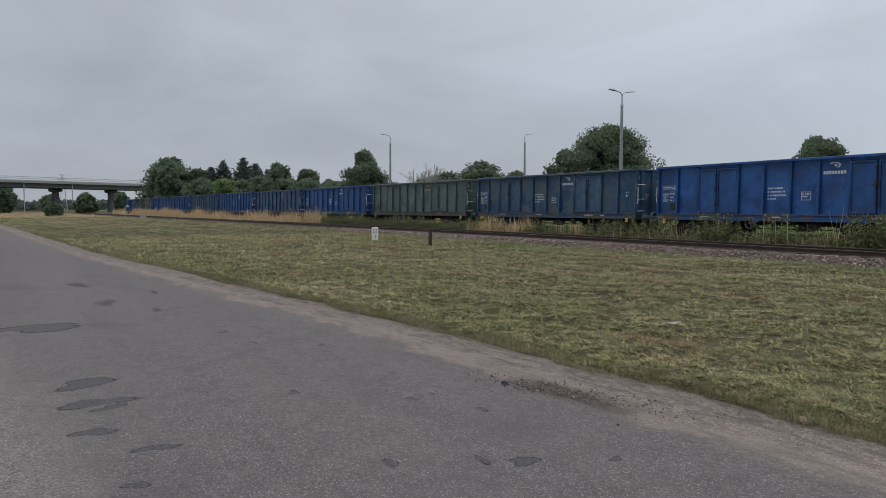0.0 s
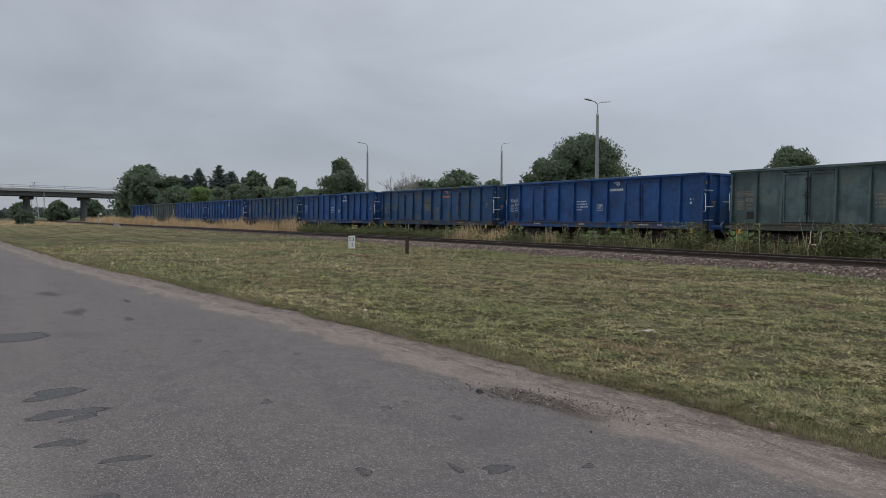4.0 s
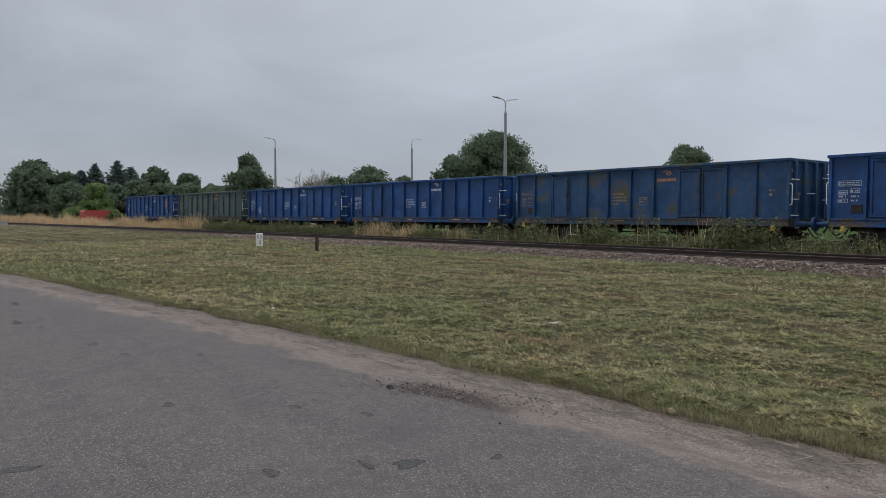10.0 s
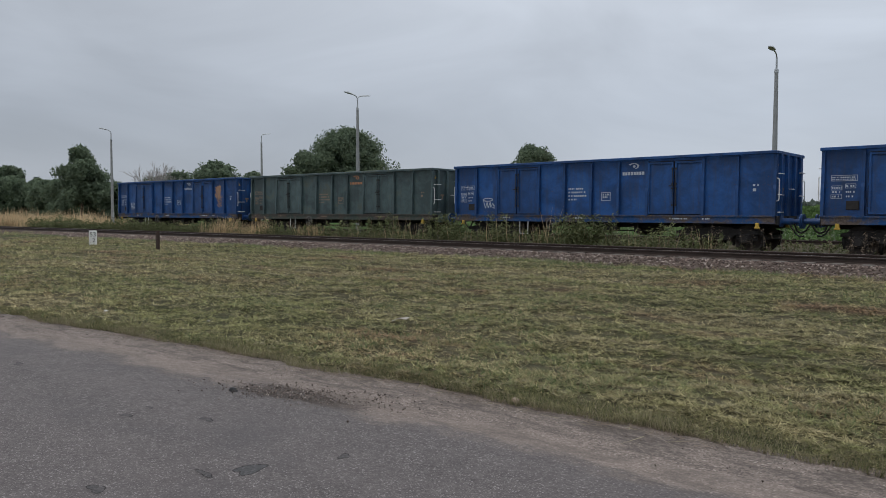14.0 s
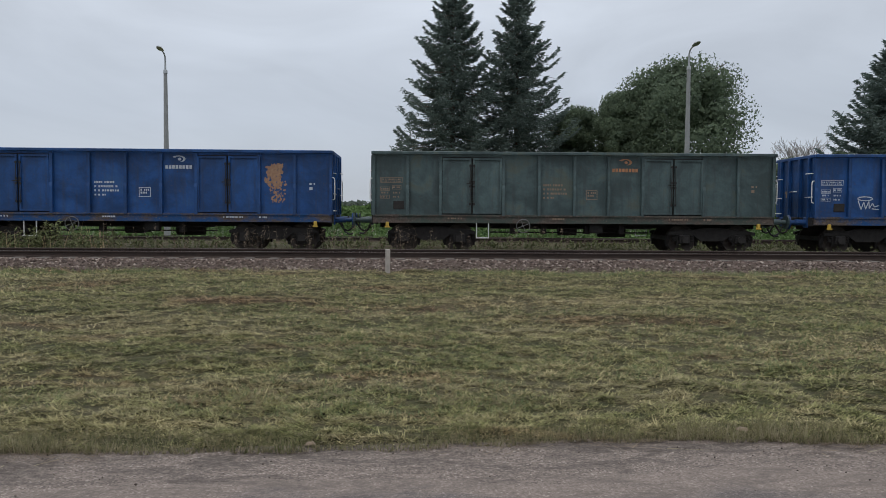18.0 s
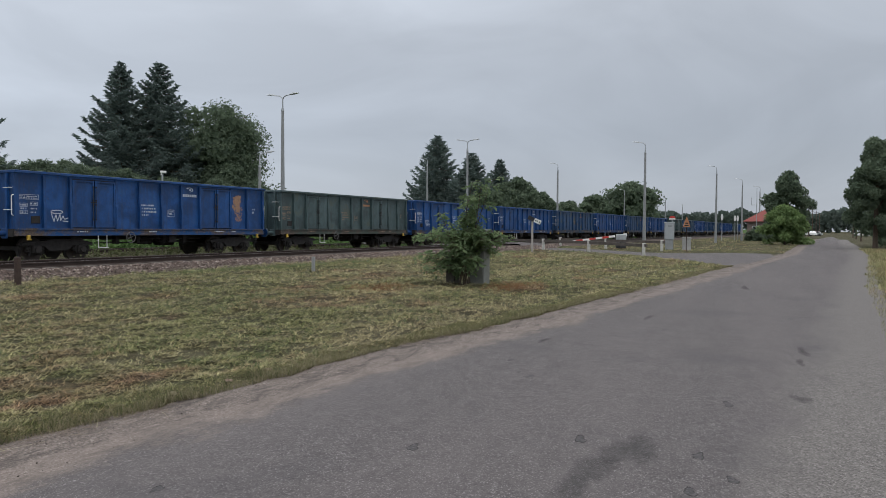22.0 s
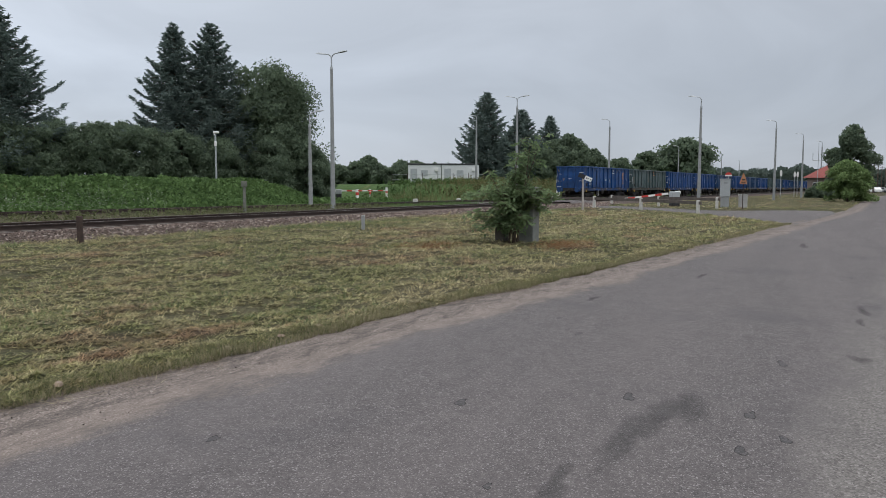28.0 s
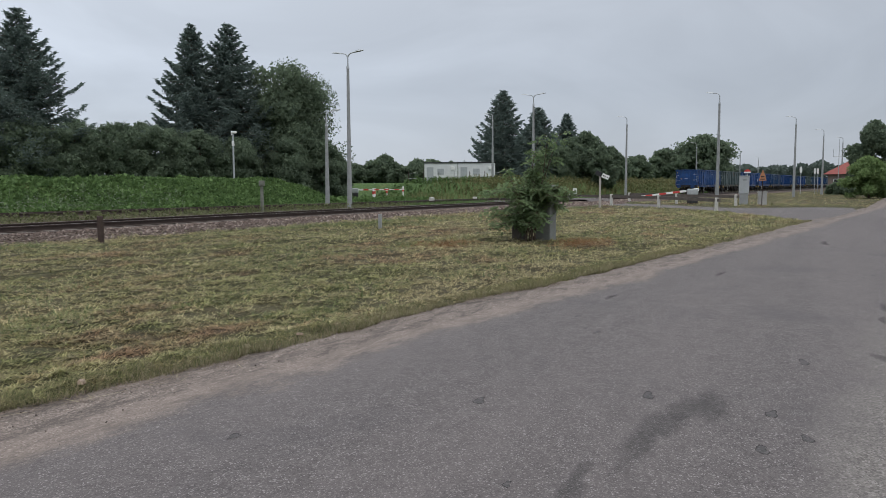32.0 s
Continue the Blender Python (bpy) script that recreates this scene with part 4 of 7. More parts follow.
def g_number():
    return bars([(0, 0.42, 0.62, 0.060), (0, 0.29, 0.78, 0.060), (0, 0.16, 0.78, 0.060), (0, 0.03, 0.34, 0.055)], 3)


def g_table():
    g = bars([(0.05, 0.86, 0.62, 0.035), (0.05, 0.80, 0.62, 0.035), (0.05, 0.55, 0.25, 0.05), (0.05, 0.43, 0.25, 0.05), (0.42, 0.43, 0.24, 0.05), (0.42, 0.60, 0.22, 0.05), (0.05, 0.30, 0.26, 0.05), (0.42, 0.30, 0.2, 0.05)], 5)
    for w, h, x, z in ((0.70, 0.17, 0.02, 0.77), (0.30, 0.13, 0.02, 0.51), (0.30, 0.11, 0.02, 0.27), (0.28, 0.13, 0.40, 0.56)):
        q = g_box_outline(w, h, 0.012)
        g.add([(a + x, y, c + z) for a, y, c in q.v], q.f)
    return g


def g_mesh_frame():
    g = g_box_outline(0.36, 0.30)
    q = bars([(0.05, 0.19, 0.26, 0.06), (0.05, 0.10, 0.26, 0.06)], 8)
    return g.add(q.v, q.f)


def g_scrawl():
    """A hand-sprayed white scrawl: an oval over jagged strokes."""
    pts = [(0.0, 0.30), (0.10, 0.02), (0.18, 0.26), (0.24, 0.03), (0.34, 0.28), (0.36, 0.05), (0.46, 0.22), (0.52, 0.10), (0.70, 0.16), (0.78, 0.08), (0.66, 0.02), (0.44, 0.04)]
    g = Geo()

    def stroke(a, c, w=0.016):
        dx, dz = c[0] - a[0], c[1] - a[1]
        d = math.hypot(dx, dz) or 1
        nx, nz = -dz / d * w, dx / d * w
        g.add([(a[0] + nx, 0, a[1] + nz), (c[0] + nx, 0, c[1] + nz), (c[0] - nx, 0, c[1] - nz), (a[0] - nx, 0, a[1] - nz)], [(0, 1, 2, 3)])
    for a, c in zip(pts, pts[1:]):
        stroke(a, c)
    oval = [(0.22 + 0.24 * math.cos(k * 0.5236), 0.36 + 0.06 * math.sin(k * 0.5236)) for k in range(13)]
    for a, c in zip(oval, oval[1:]):
        stroke(a, c)
    return g


def g_rust_patch():
    """A ragged patch where paint has come off."""
    rnd = random.Random(4)
    g = Geo()
    for k in range(230):
        t = rnd.random()
        wide = 0.24 if t > 0.45 else 0.17
        x = max(-wide * 1.3, min(wide * 1.3, rnd.gauss(0, wide * 0.62))) + 0.05 * math.sin(7 * t)
        z = -0.68 + 1.2 * t
        r = rnd.uniform(0.015, 0.085) * (1.0 if t > 0.45 else 0.55)
        n = 7
        g.add([(x + r * rnd.uniform(0.4, 1.1) * math.cos(i * math.tau / n), -0.00004 * k, z + r * rnd.uniform(0.5, 1.4) * math.sin(i * math.tau / n)) for i in range(n)], [tuple(range(n))])
    return g


POSTS_DOORS = [-6.33, -5.27, -4.23, -2.25, -1.12, 0.0, 1.08, 2.16, 4.10, 5.20, 6.33]
POSTS_PLAIN = [-6.33, -5.27, -4.23, -2.25, -1.12, 0.0, 1.08, 2.16, 3.20, 4.20, 5.25, 6.33]
WAGON_LABEL = {}


def wagon(paint, label, doors, near=True, ink=None, patch=False, scrawl=False, tall=1.0):
    ink = ink or M_LETTER
    w = thing("coal_wagon", Matrix(), label, "freight wagon", "wagons of the passing train")
    flip = pose(0, 0, 0, 0, 0, 180)
    part("floor", cached("floor", g_floor, M_GRIME_AND_SHADE), None, w)
    part("brake_gear", cached("brake_gear", g_brake, M_GRIME_AND_SHADE), None, w)
    for s in (-1, 1):
        turn = Matrix() if s < 0 else flip
        part("side_wall", cached("side_wall", g_sheet(-1), paint), None, w, m=turn)
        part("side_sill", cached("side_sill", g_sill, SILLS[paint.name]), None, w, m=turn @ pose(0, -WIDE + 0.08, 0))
        part("top_rim", cached("top_rim", g_rim_side, paint), None, w, m=turn @ pose(0, -WIDE + 0.02, 0))
        for x in (POSTS_DOORS if len(doors) > 1 else POSTS_PLAIN):
            part("side_post", cached("side_post", g_post, paint), None, w, m=turn @ pose(x, -WIDE + 0.03, SILL))
        for d in doors:
            for q, e in ((-0.48, -1), (0.48, 1)):
                # added dark box: draws the shadow line round the leaf in colour
                part("door_seal", cached("door_seal", lambda: Geo().box(-0.475, -0.012, -0.02, 0.475, 0.02, 1.77), M_GRIME_AND_SHADE), None, w, "dark backing drawn as the shadow gap round the door leaf", turn @ pose(d + q, -WIDE + 0.098, SILL + 0.06))
                leaf = part("door", cached("door", g_door, paint), None, w, m=turn @ pose(d + q, -WIDE + 0.07, SILL + 0.06))
                part("latch", cached("latch", g_latch, M_GRIME_AND_SHADE), None, leaf, m=pose(-e * 0.42, 0, 0))
                part("hinge", cached("hinge", g_hinge, paint), None, leaf, m=pose(e * 0.44, 0, 0))
        part("step", cached("step", g_step, M_STEP), None, w, "dirty white steel stirrup step", turn @ pose(-2.9, -WIDE + 0.02, BOTTOM + 0.02))
        part("handwheel", cached("handwheel", g_handwheel, M_GREYSTEEL), None, w, "pale spoked brake handwheel", turn @ pose(-1.62, -WIDE - 0.02, BOTTOM - 0.06))
        for x in (-5.9, 5.85):
            part("lashing_hook", cached("lashing_hook", lambda: Geo().box(-0.05, -0.05, -0.10, 0.05, 0.05, 0.05, 0.015).rod((-0.08, -0.03, -0.11), (0.08, -0.03, -0.11), 0.025, n=6), M_YELLOW), None, w, "yellow lashing hook", turn @ pose(x, -WIDE, BOTTOM + 0.0))
    for s in (-1, 1):
        turn = flip if s < 0 else Matrix()
        part("end_wall", cached("end_wall", g_end, paint), None, w, m=turn @ pose(HALF - 0.08, 0, 0))
        part("top_rim", cached("end_rim", g_rim_end, paint), None, w, m=turn @ pose(HALF - 0.04, 0, 0))
        for y in (-1.0, -0.38, 0.38, 1.0):
            part("end_post", cached("end_post", g_end_post, paint), None, w, m=turn @ pose(HALF - 0.06, y, 0))
        part("headstock", cached("headstock", g_headstock, M_GRIME_AND_SHADE), None, w, m=turn @ pose(HALF - 0.10, 0, 0))
        for y in (-0.875, 0.875):
            part("buffer", cached("buffer", g_buffer, paint), None, w, m=turn @ pose(HALF, y, 1.04))
        part("coupling", cached("coupling", g_hook, M_GRIME_AND_SHADE), None, w, m=turn @ pose(HALF + 0.02, 0, 1.02))
        part("brake_hose", cached("brake_hose", g_hose, M_BLACK), None, w, "black rubber brake hose", turn @ pose(HALF, -0.42, 0.98))
        for y in (-1.33, 1.33):
            part("handrail", cached("handrail", g_handrail(), M_WHITE), None, w, "white corner handrail", turn @ pose(HALF + 0.02, y, 1.65, 0, 0, 90))
        for y, z in ((-1.1, 1.32), (-1.1, 1.85), (-1.1, 2.5), (1.1, 1.85), (0.0, 2.05), (1.1, 2.6)):
            part("rung", cached("rung", g_end_rung, M_WHITE), None, w, "white end rung", turn @ pose(HALF + 0.0, y, z))
        b = part("bogie", cached("bogie", g_bogie, M_GRIME_AND_SHADE), None, w, m=pose(s * 4.5, 0, 0))
        for x in (-0.9, 0.9):
            part("wheelset", cached("wheelset", g_wheelset, M_WHEEL), None, b, m=pose(x, 0, 0.46))
    # lettering on the side that is seen
    y = -WIDE + 0.119
    tagged(part("lettering", cached("number", g_number, ink), None, w, "painted number rows", pose(-0.98, y, 1.72)), kind="stuff")
    tagged(part("lettering", cached("load_table", g_table, ink), None, w, "painted load table", pose(-6.15, y, 1.45)), kind="stuff")
    tagged(part("lettering", cached("frame_mark", g_mesh_frame, ink), None, w, "small framed mark", pose(0.38, y, 1.72)), kind="stuff")
    tagged(part("emblem", cached("emblem", g_emblem, ink if ink is M_LETTER else M_ORANGE), None, w, "round emblem over a word", pose(1.62, y, 2.80)), kind="stuff")
    tagged(part("lettering", cached("end_code", lambda: bars([(0, 0.18, 0.2, 0.06), (0, 0.02, 0.12, 0.09)], 2), ink), None, w, "small painted code", pose(5.65, y, 1.95)), kind="stuff")
    tagged(part("lettering", cached("sill_code", lambda: bars([(0, 0, 0.5, 0.05), (3.3, 0, 0.4, 0.05), (7.0, 0, 0.6, 0.05), (8.1, 0, 0.25, 0.05)], 6), ink), None, w, "small codes along the sill", pose(-4.0, -WIDE + 0.002, BOTTOM + 0.14)), kind="stuff")
    part("card_holder", cached("card_holder", lambda: Geo().box(-0.17, -0.02, -0.13, 0.17, 0.02, 0.13, 0.01), M_GRIME_AND_SHADE), None, w, "dark card holder", pose(-5.55, y, 1.52))
    if patch:
        tagged(part("rust_patch", cached("rust_patch", g_rust_patch, M_FLAKE), None, w, "bare orange patch of flaked paint", pose(4.62, y, 2.25)), kind="stuff")
    if scrawl:
        tagged(part("scrawl", cached("scrawl", g_scrawl, M_LETTER), None, w, "white sprayed scrawl", pose(-4.95, y, 1.45)), kind="stuff")
    for s in (-1, 1):
        part("warning_mark", cached("warning_mark", lambda: Geo().add([(0, -0.1, 0), (0, 0.1, 0), (0, 0, 0.17)], [(0, 1, 2)]), M_YELLOW), None, w, "yellow warning triangle", (Matrix() if s > 0 else flip) @ pose(HALF - 0.048, -1.2, 2.75))
        part("end_mark", cached("end_mark", lambda: Geo().add([(-0.12, 0, 0), (-0.04, 0, 0), (-0.04, 0, -0.14), (0.04, 0, -0.14), (0.04, 0, 0), (0.12, 0, 0), (0.12, 0, 0.08), (-0.12, 0, 0.08)], [tuple(range(8))]), M_FADED), None, w, "faded end marking", (Matrix() if s > 0 else flip) @ pose(HALF - 0.048, -0.68, 2.0, 0, 0, 90))
    return w


BLUE_W = "open coal wagon in bright blue paint, rolling with the train"
WAGONS = [
    wagon(M_BLUE, "last coal wagon, bright blue with rusty patch and white scrawl", (-3.24, 3.13), patch=True, scrawl=True),
    wagon(M_GREEN, "open coal wagon in dull grey green, faded orange emblem", (-3.24, 3.13), ink=M_FADED),
    wagon(M_BLUE, "open coal wagon, bright blue with white scrawl near its end", (-3.24, 3.13), scrawl=True),
    wagon(M_BLUE, "open coal wagon, bright blue with one pair of doors", (-4.2,)),
    wagon(M_OLIVE, "open coal wagon, blue paint worn to olive and ochre", (-3.24, 3.13), ink=M_FADED),
    wagon(M_BLUE, "open coal wagon, bright blue with one pair of doors", (-4.2,)),
    wagon(M_OLIVE, "open coal wagon, blue paint worn to olive and ochre", (-3.24, 3.13), ink=M_FADED),
    wagon(M_BLUE, BLUE_W, (-3.24, 3.13)),
    wagon(M_GREEN, "open coal wagon in dull olive green paint", (-3.24, 3.13), ink=M_FADED),
    wagon(M_BLUE_OLD, "open coal wagon, weathered dull blue and grey", (-3.24, 3.13)),
    wagon(M_BLUE, BLUE_W, (-3.24, 3.13)),
    wagon(M_OLIVE, "open coal wagon, blue paint worn to rusty brown", (-3.24, 3.13), ink=M_FADED),
    wagon(M_BLUE_OLD, "open coal wagon, weathered dull blue and grey", (-3.24, 3.13)),
    wagon(M_BLUE, BLUE_W, (-3.24, 3.13)),
    wagon(M_BLUE, BLUE_W, (-3.24, 3.13)),
    wagon(M_GREEN, "open coal wagon in dull olive green paint", (-3.24, 3.13), ink=M_FADED),
    wagon(M_BLUE, BLUE_W, (-3.24, 3.13)),
]


def on_track(s):
    """The pose of a wagon whose middle is s metres along the track."""
    p = []
    for d in (-4.5, 4.5):
        x = float(np.interp(s + d, ARC, GX))
        p.append((x, float(side(x)) + TRAIN))
    (x0, y0), (x1, y1) = p
    return pose((x0 + x1) / 2, (y0 + y1) / 2, RAIL_T, 0, 0, math.degrees(math.atan2(y1 - y0, x1 - x0)))


def rolled(t):
    """Metres along the track of the train's tail."""
    return -164.6 + 8.302 * t + 0.001 * (t - 16) ** 2


# ---- lamps ----
def g_lamp_head(s):
    """A street lamp head on a short arm, tapering to its tip."""
    g = Geo()
    pts = [(0.0, 0, 0.0), (s * 0.08, 0, 0.14), (s * 0.22, 0, 0.22), (s * 0.5, 0, 0.26)]
    g.pipe(pts, 0.032, 7)
    return g


def g_lantern(s):
    g = Geo()
    pr = [(0.45, 0.05, 0.03), (0.58, 0.12, 0.07), (0.85, 0.14, 0.08), (1.08, 0.07, 0.035)]
    v, f = [], []
    for x, w, h in pr:
        z = 0.24 + (x - 0.45) * 0.12
        v += [(s * x, -w, z), (s * x, w, z), (s * x, w * 0.7, z + h), (s * x, -w * 0.7, z + h)]
    for i in range(len(pr) - 1):
        o = 4 * i
        f += [(o + k, o + 4 + k, o + 4 + (k + 1) % 4, o + (k + 1) % 4) for k in range(4)]
    f += [(0, 1, 2, 3), (12, 15, 14, 13)]
    return g.add(v, f)


def lamp(x, y, top, arms, turn, group="yard lamps", thick=1.0, label=""):
    z = float(height(x, y))
    h = top - z
    o = thing("yard_lamp", pose(x, y, z, 0, 0, turn), label or ("tall concrete yard lamp with %s" % ("two arms" if arms == 2 else "one arm")), "street lamp", group)
    g = Geo()
    prev = None
    for k in range(6):
        a = k / 5
        cur = (0, 0, a * (h - 0.9) - (0.3 if k == 0 else 0)), (0.15 - 0.07 * a) * thick
        if prev:
            g.rod(prev[0], cur[0], prev[1], cur[1], 12, False)
        prev = cur
    part("mast", g, M_MAST, o)
    part("collar", Geo().rod((0, 0, h - 1.0), (0, 0, h - 0.85), 0.10 * thick, 0.09 * thick, 12).rod((0, 0, h - 0.9), (0, 0, h - 0.28), 0.045, 0.04, 10), M_GALV, o)
    for s in ((-1, 1) if arms == 2 else (arms,)):
        s = 1 if s > 0 else -1
        a = part("arm", g_lamp_head(s), M_GALV, o, m=pose(0, 0, h - 0.32))
        part("lantern", g_lantern(s), M_GALV, a, "grey lamp head")
    part("hatch", Geo().box(-0.07, -0.16 * thick, 0.9, 0.07, -0.13 * thick, 1.3, 0.01), M_GALV, o)
    return o


def polar(bearing, d):
    return d * math.cos(radians(bearing)), d * math.sin(radians(bearing))


for b, d, el, arms in ((154.14, 74, 5.75, -1), (143.86, 72, 5.85, 1), (136.71, 47.5, 8.87, 2), (106.28, 37.6, 11.12, -1), (68.34, 35.5, 11.84, -1), (33.48, 45, 9.89, 2), (35.15, 50, 5.6, -1),
                       (19.46, 65, 6.8, 2), (22.53, 90, 5.43, 1), (6.15, 65, 6.51, 1), (1.14, 90, 4.65, 1), (-0.6, 112, 3.7, 1), (-1.77, 135, 3.14, 1), (12.56, 85, 5.03, 1), (4.65, 185, 2.34, 1), (3.45, 225, 1.92, 1), (7.6, 150, 3.0, 1)):
    x, y = polar(b, d)
    x, y = (x + 0.42, y) if b < 50 else ((x + 0.22, y + 0.13) if b < 90 else (x, y))
    lamp(x, y, 1.6 + d * math.tan(radians(el)), arms, 90)


# ---- trees ----
def leaf_cloud(rnd, centres, radii, count, size, flat=0.8, hang=0.0):
    """Leaves scattered through clumps, three corners each."""
    c = np.asarray(centres)
    r = np.asarray(radii)
    pick = rnd.choice(len(c), count, p=(r ** 2) / (r ** 2).sum())
    d = rnd.normal(size=(count, 3))
    d /= np.linalg.norm(d, axis=1)[:, None]
    rad = r[pick] * (0.50 + 0.46 * rnd.random(count) ** 0.7)
    p = c[pick] + d * rad[:, None] * [1, 1, flat]
    p[:, 2] -= hang * rnd.random(count) * r[pick]
    a = rnd.normal(size=(count, 3))
    a /= np.linalg.norm(a, axis=1)[:, None]
    b = np.cross(a, d + 0.3 * rnd.normal(size=(count, 3)))
    b /= np.linalg.norm(b, axis=1)[:, None] + 1e-9
    s = size * (0.6 + 0.8 * rnd.random(count))[:, None]
    v = np.stack([p - a * s, p + a * s * 0.55 + b * s * 0.75, p + a * s * 0.75 - b * s * 0.65], 1).reshape(-1, 3)
    return v


def tree_limbs(g, rnd, h, w, start, n, r):
    """Trunk and limbs of a broad tree; returns the limb ends."""
    lean = rnd.normal(size=2) * 0.02 * h
    pts = [(0, 0, -0.3), (lean[0] * 0.3, lean[1] * 0.3, h * 0.35), (lean[0], lean[1], h * 0.8)]
    g.rod(pts[0], pts[1], r, r * 0.7, 9, False)
    g.rod(pts[1], pts[2], r * 0.7, r * 0.2, 8, False)
    ends = []
    for k in range(n):
        t = start + (0.75 - start) * rnd.random()
        base = np.array([lean[0] * t, lean[1] * t, h * t])
        a = rnd.random() * math.tau
        out = w * 0.5 * (0.30 + 0.32 * rnd.random())
        end = base + [out * math.cos(a), out * math.sin(a), h * (0.10 + 0.16 * rnd.random())]
        mid = (base + end) / 2 + [0, 0, 0.04 * h]
        g.rod(base, mid, r * 0.35, r * 0.2, 6, False)
        g.rod(mid, end, r * 0.2, r * 0.06, 5, False)
        ends.append(end)
    return ends


TREE_NAMES = {"round": ("broadleaf_tree", "full dark green broadleaf tree"), "birch": ("birch_tree", "tall birch with hanging leafy branches"), "spruce": ("spruce_tree", "dark green spruce with drooping layered branches"),
              "hedge": ("shrub", "dense dark green shrub on the bank"), "bush": ("bush", "broad bright green roadside bush"), "bare": ("bare_tree", "bare grey tree without leaves")}


def broad_tree(o, h, w, seed, kind):
    rnd = np.random.default_rng(seed)
    low = kind in ("hedge", "bush")
    g = Geo()
    ends = tree_limbs(g, rnd, h, w, 0.12 if low else 0.25, 9 if low else 13, 0.018 * h + 0.05)
    part("trunk", g, M_BARK, o)
    cs, rs = [], []
    n = int((48 + 4 * w) * (0.8 if kind == "birch" else 1))
    base, belly = (0.03, 0.35) if low else ((0.10, 0.42) if kind == "round" else (0.13, 0.36))
    for k in range(n):
        t = rnd.random() ** 0.9
        z = base + (0.94 - base) * t
        q = (t - belly) / (1 - belly) if t > belly else (belly - t) / (belly + 0.35)
        prof = math.sqrt(max(0.02, 1 - q * q)) if kind != "birch" else max(0.16, 1 - abs(q) ** 2.0)
        a = rnd.random() * math.tau
        reach = w * 0.5 * prof * (0.35 + 0.65 * math.sqrt(rnd.random())) * (0.86 + 0.20 * math.sin(2 * a + seed) * math.sin(3 * t + seed) + 0.10 * math.sin(5 * a + 2 * seed + 5 * t))
        cs.append((reach * math.cos(a) * 0.86, reach * math.sin(a) * 0.86, h * z))
        rs.append(w * (0.075 + 0.085 * rnd.random() ** 1.3) * (0.8 if kind == "birch" else 1))
    for e in ends:
        cs.append(tuple(e * [0.68, 0.68, 0.92]))
        rs.append(w * 0.10)
    rs = np.minimum(np.array(rs), h * 0.16)
    far = math.hypot(o.matrix_basis.translation.x, o.matrix_basis.translation.y)
    size = max(0.07, (0.0014 if kind == "hedge" else 0.0016) * far) if far < 85 else (0.0015 if kind in ("bush", "birch") else 0.0019) * far
    area = w * h * 1.1
    count = int(min((8000 if kind == "hedge" else 28000) if far < 85 else (11000 if kind in ("bush", "birch") else 4600), max(2500, area / (size * size * 1.1) * 5.4)))
    v = leaf_cloud(rnd, cs, rs, count, size, 0.85, 0.9 if kind == "birch" else 0.1)
    inner = leaf_cloud(rnd, np.array(cs) * [0.75, 0.75, 0.97], rs * 0.9, int(count * 0.42) + 150, size * 2.2, 0.85)
    v = np.concatenate([v, inner])
    v[:, 2] = np.maximum(v[:, 2], 0.02)
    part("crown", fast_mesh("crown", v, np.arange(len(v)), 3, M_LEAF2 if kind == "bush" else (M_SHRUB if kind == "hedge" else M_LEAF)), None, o)


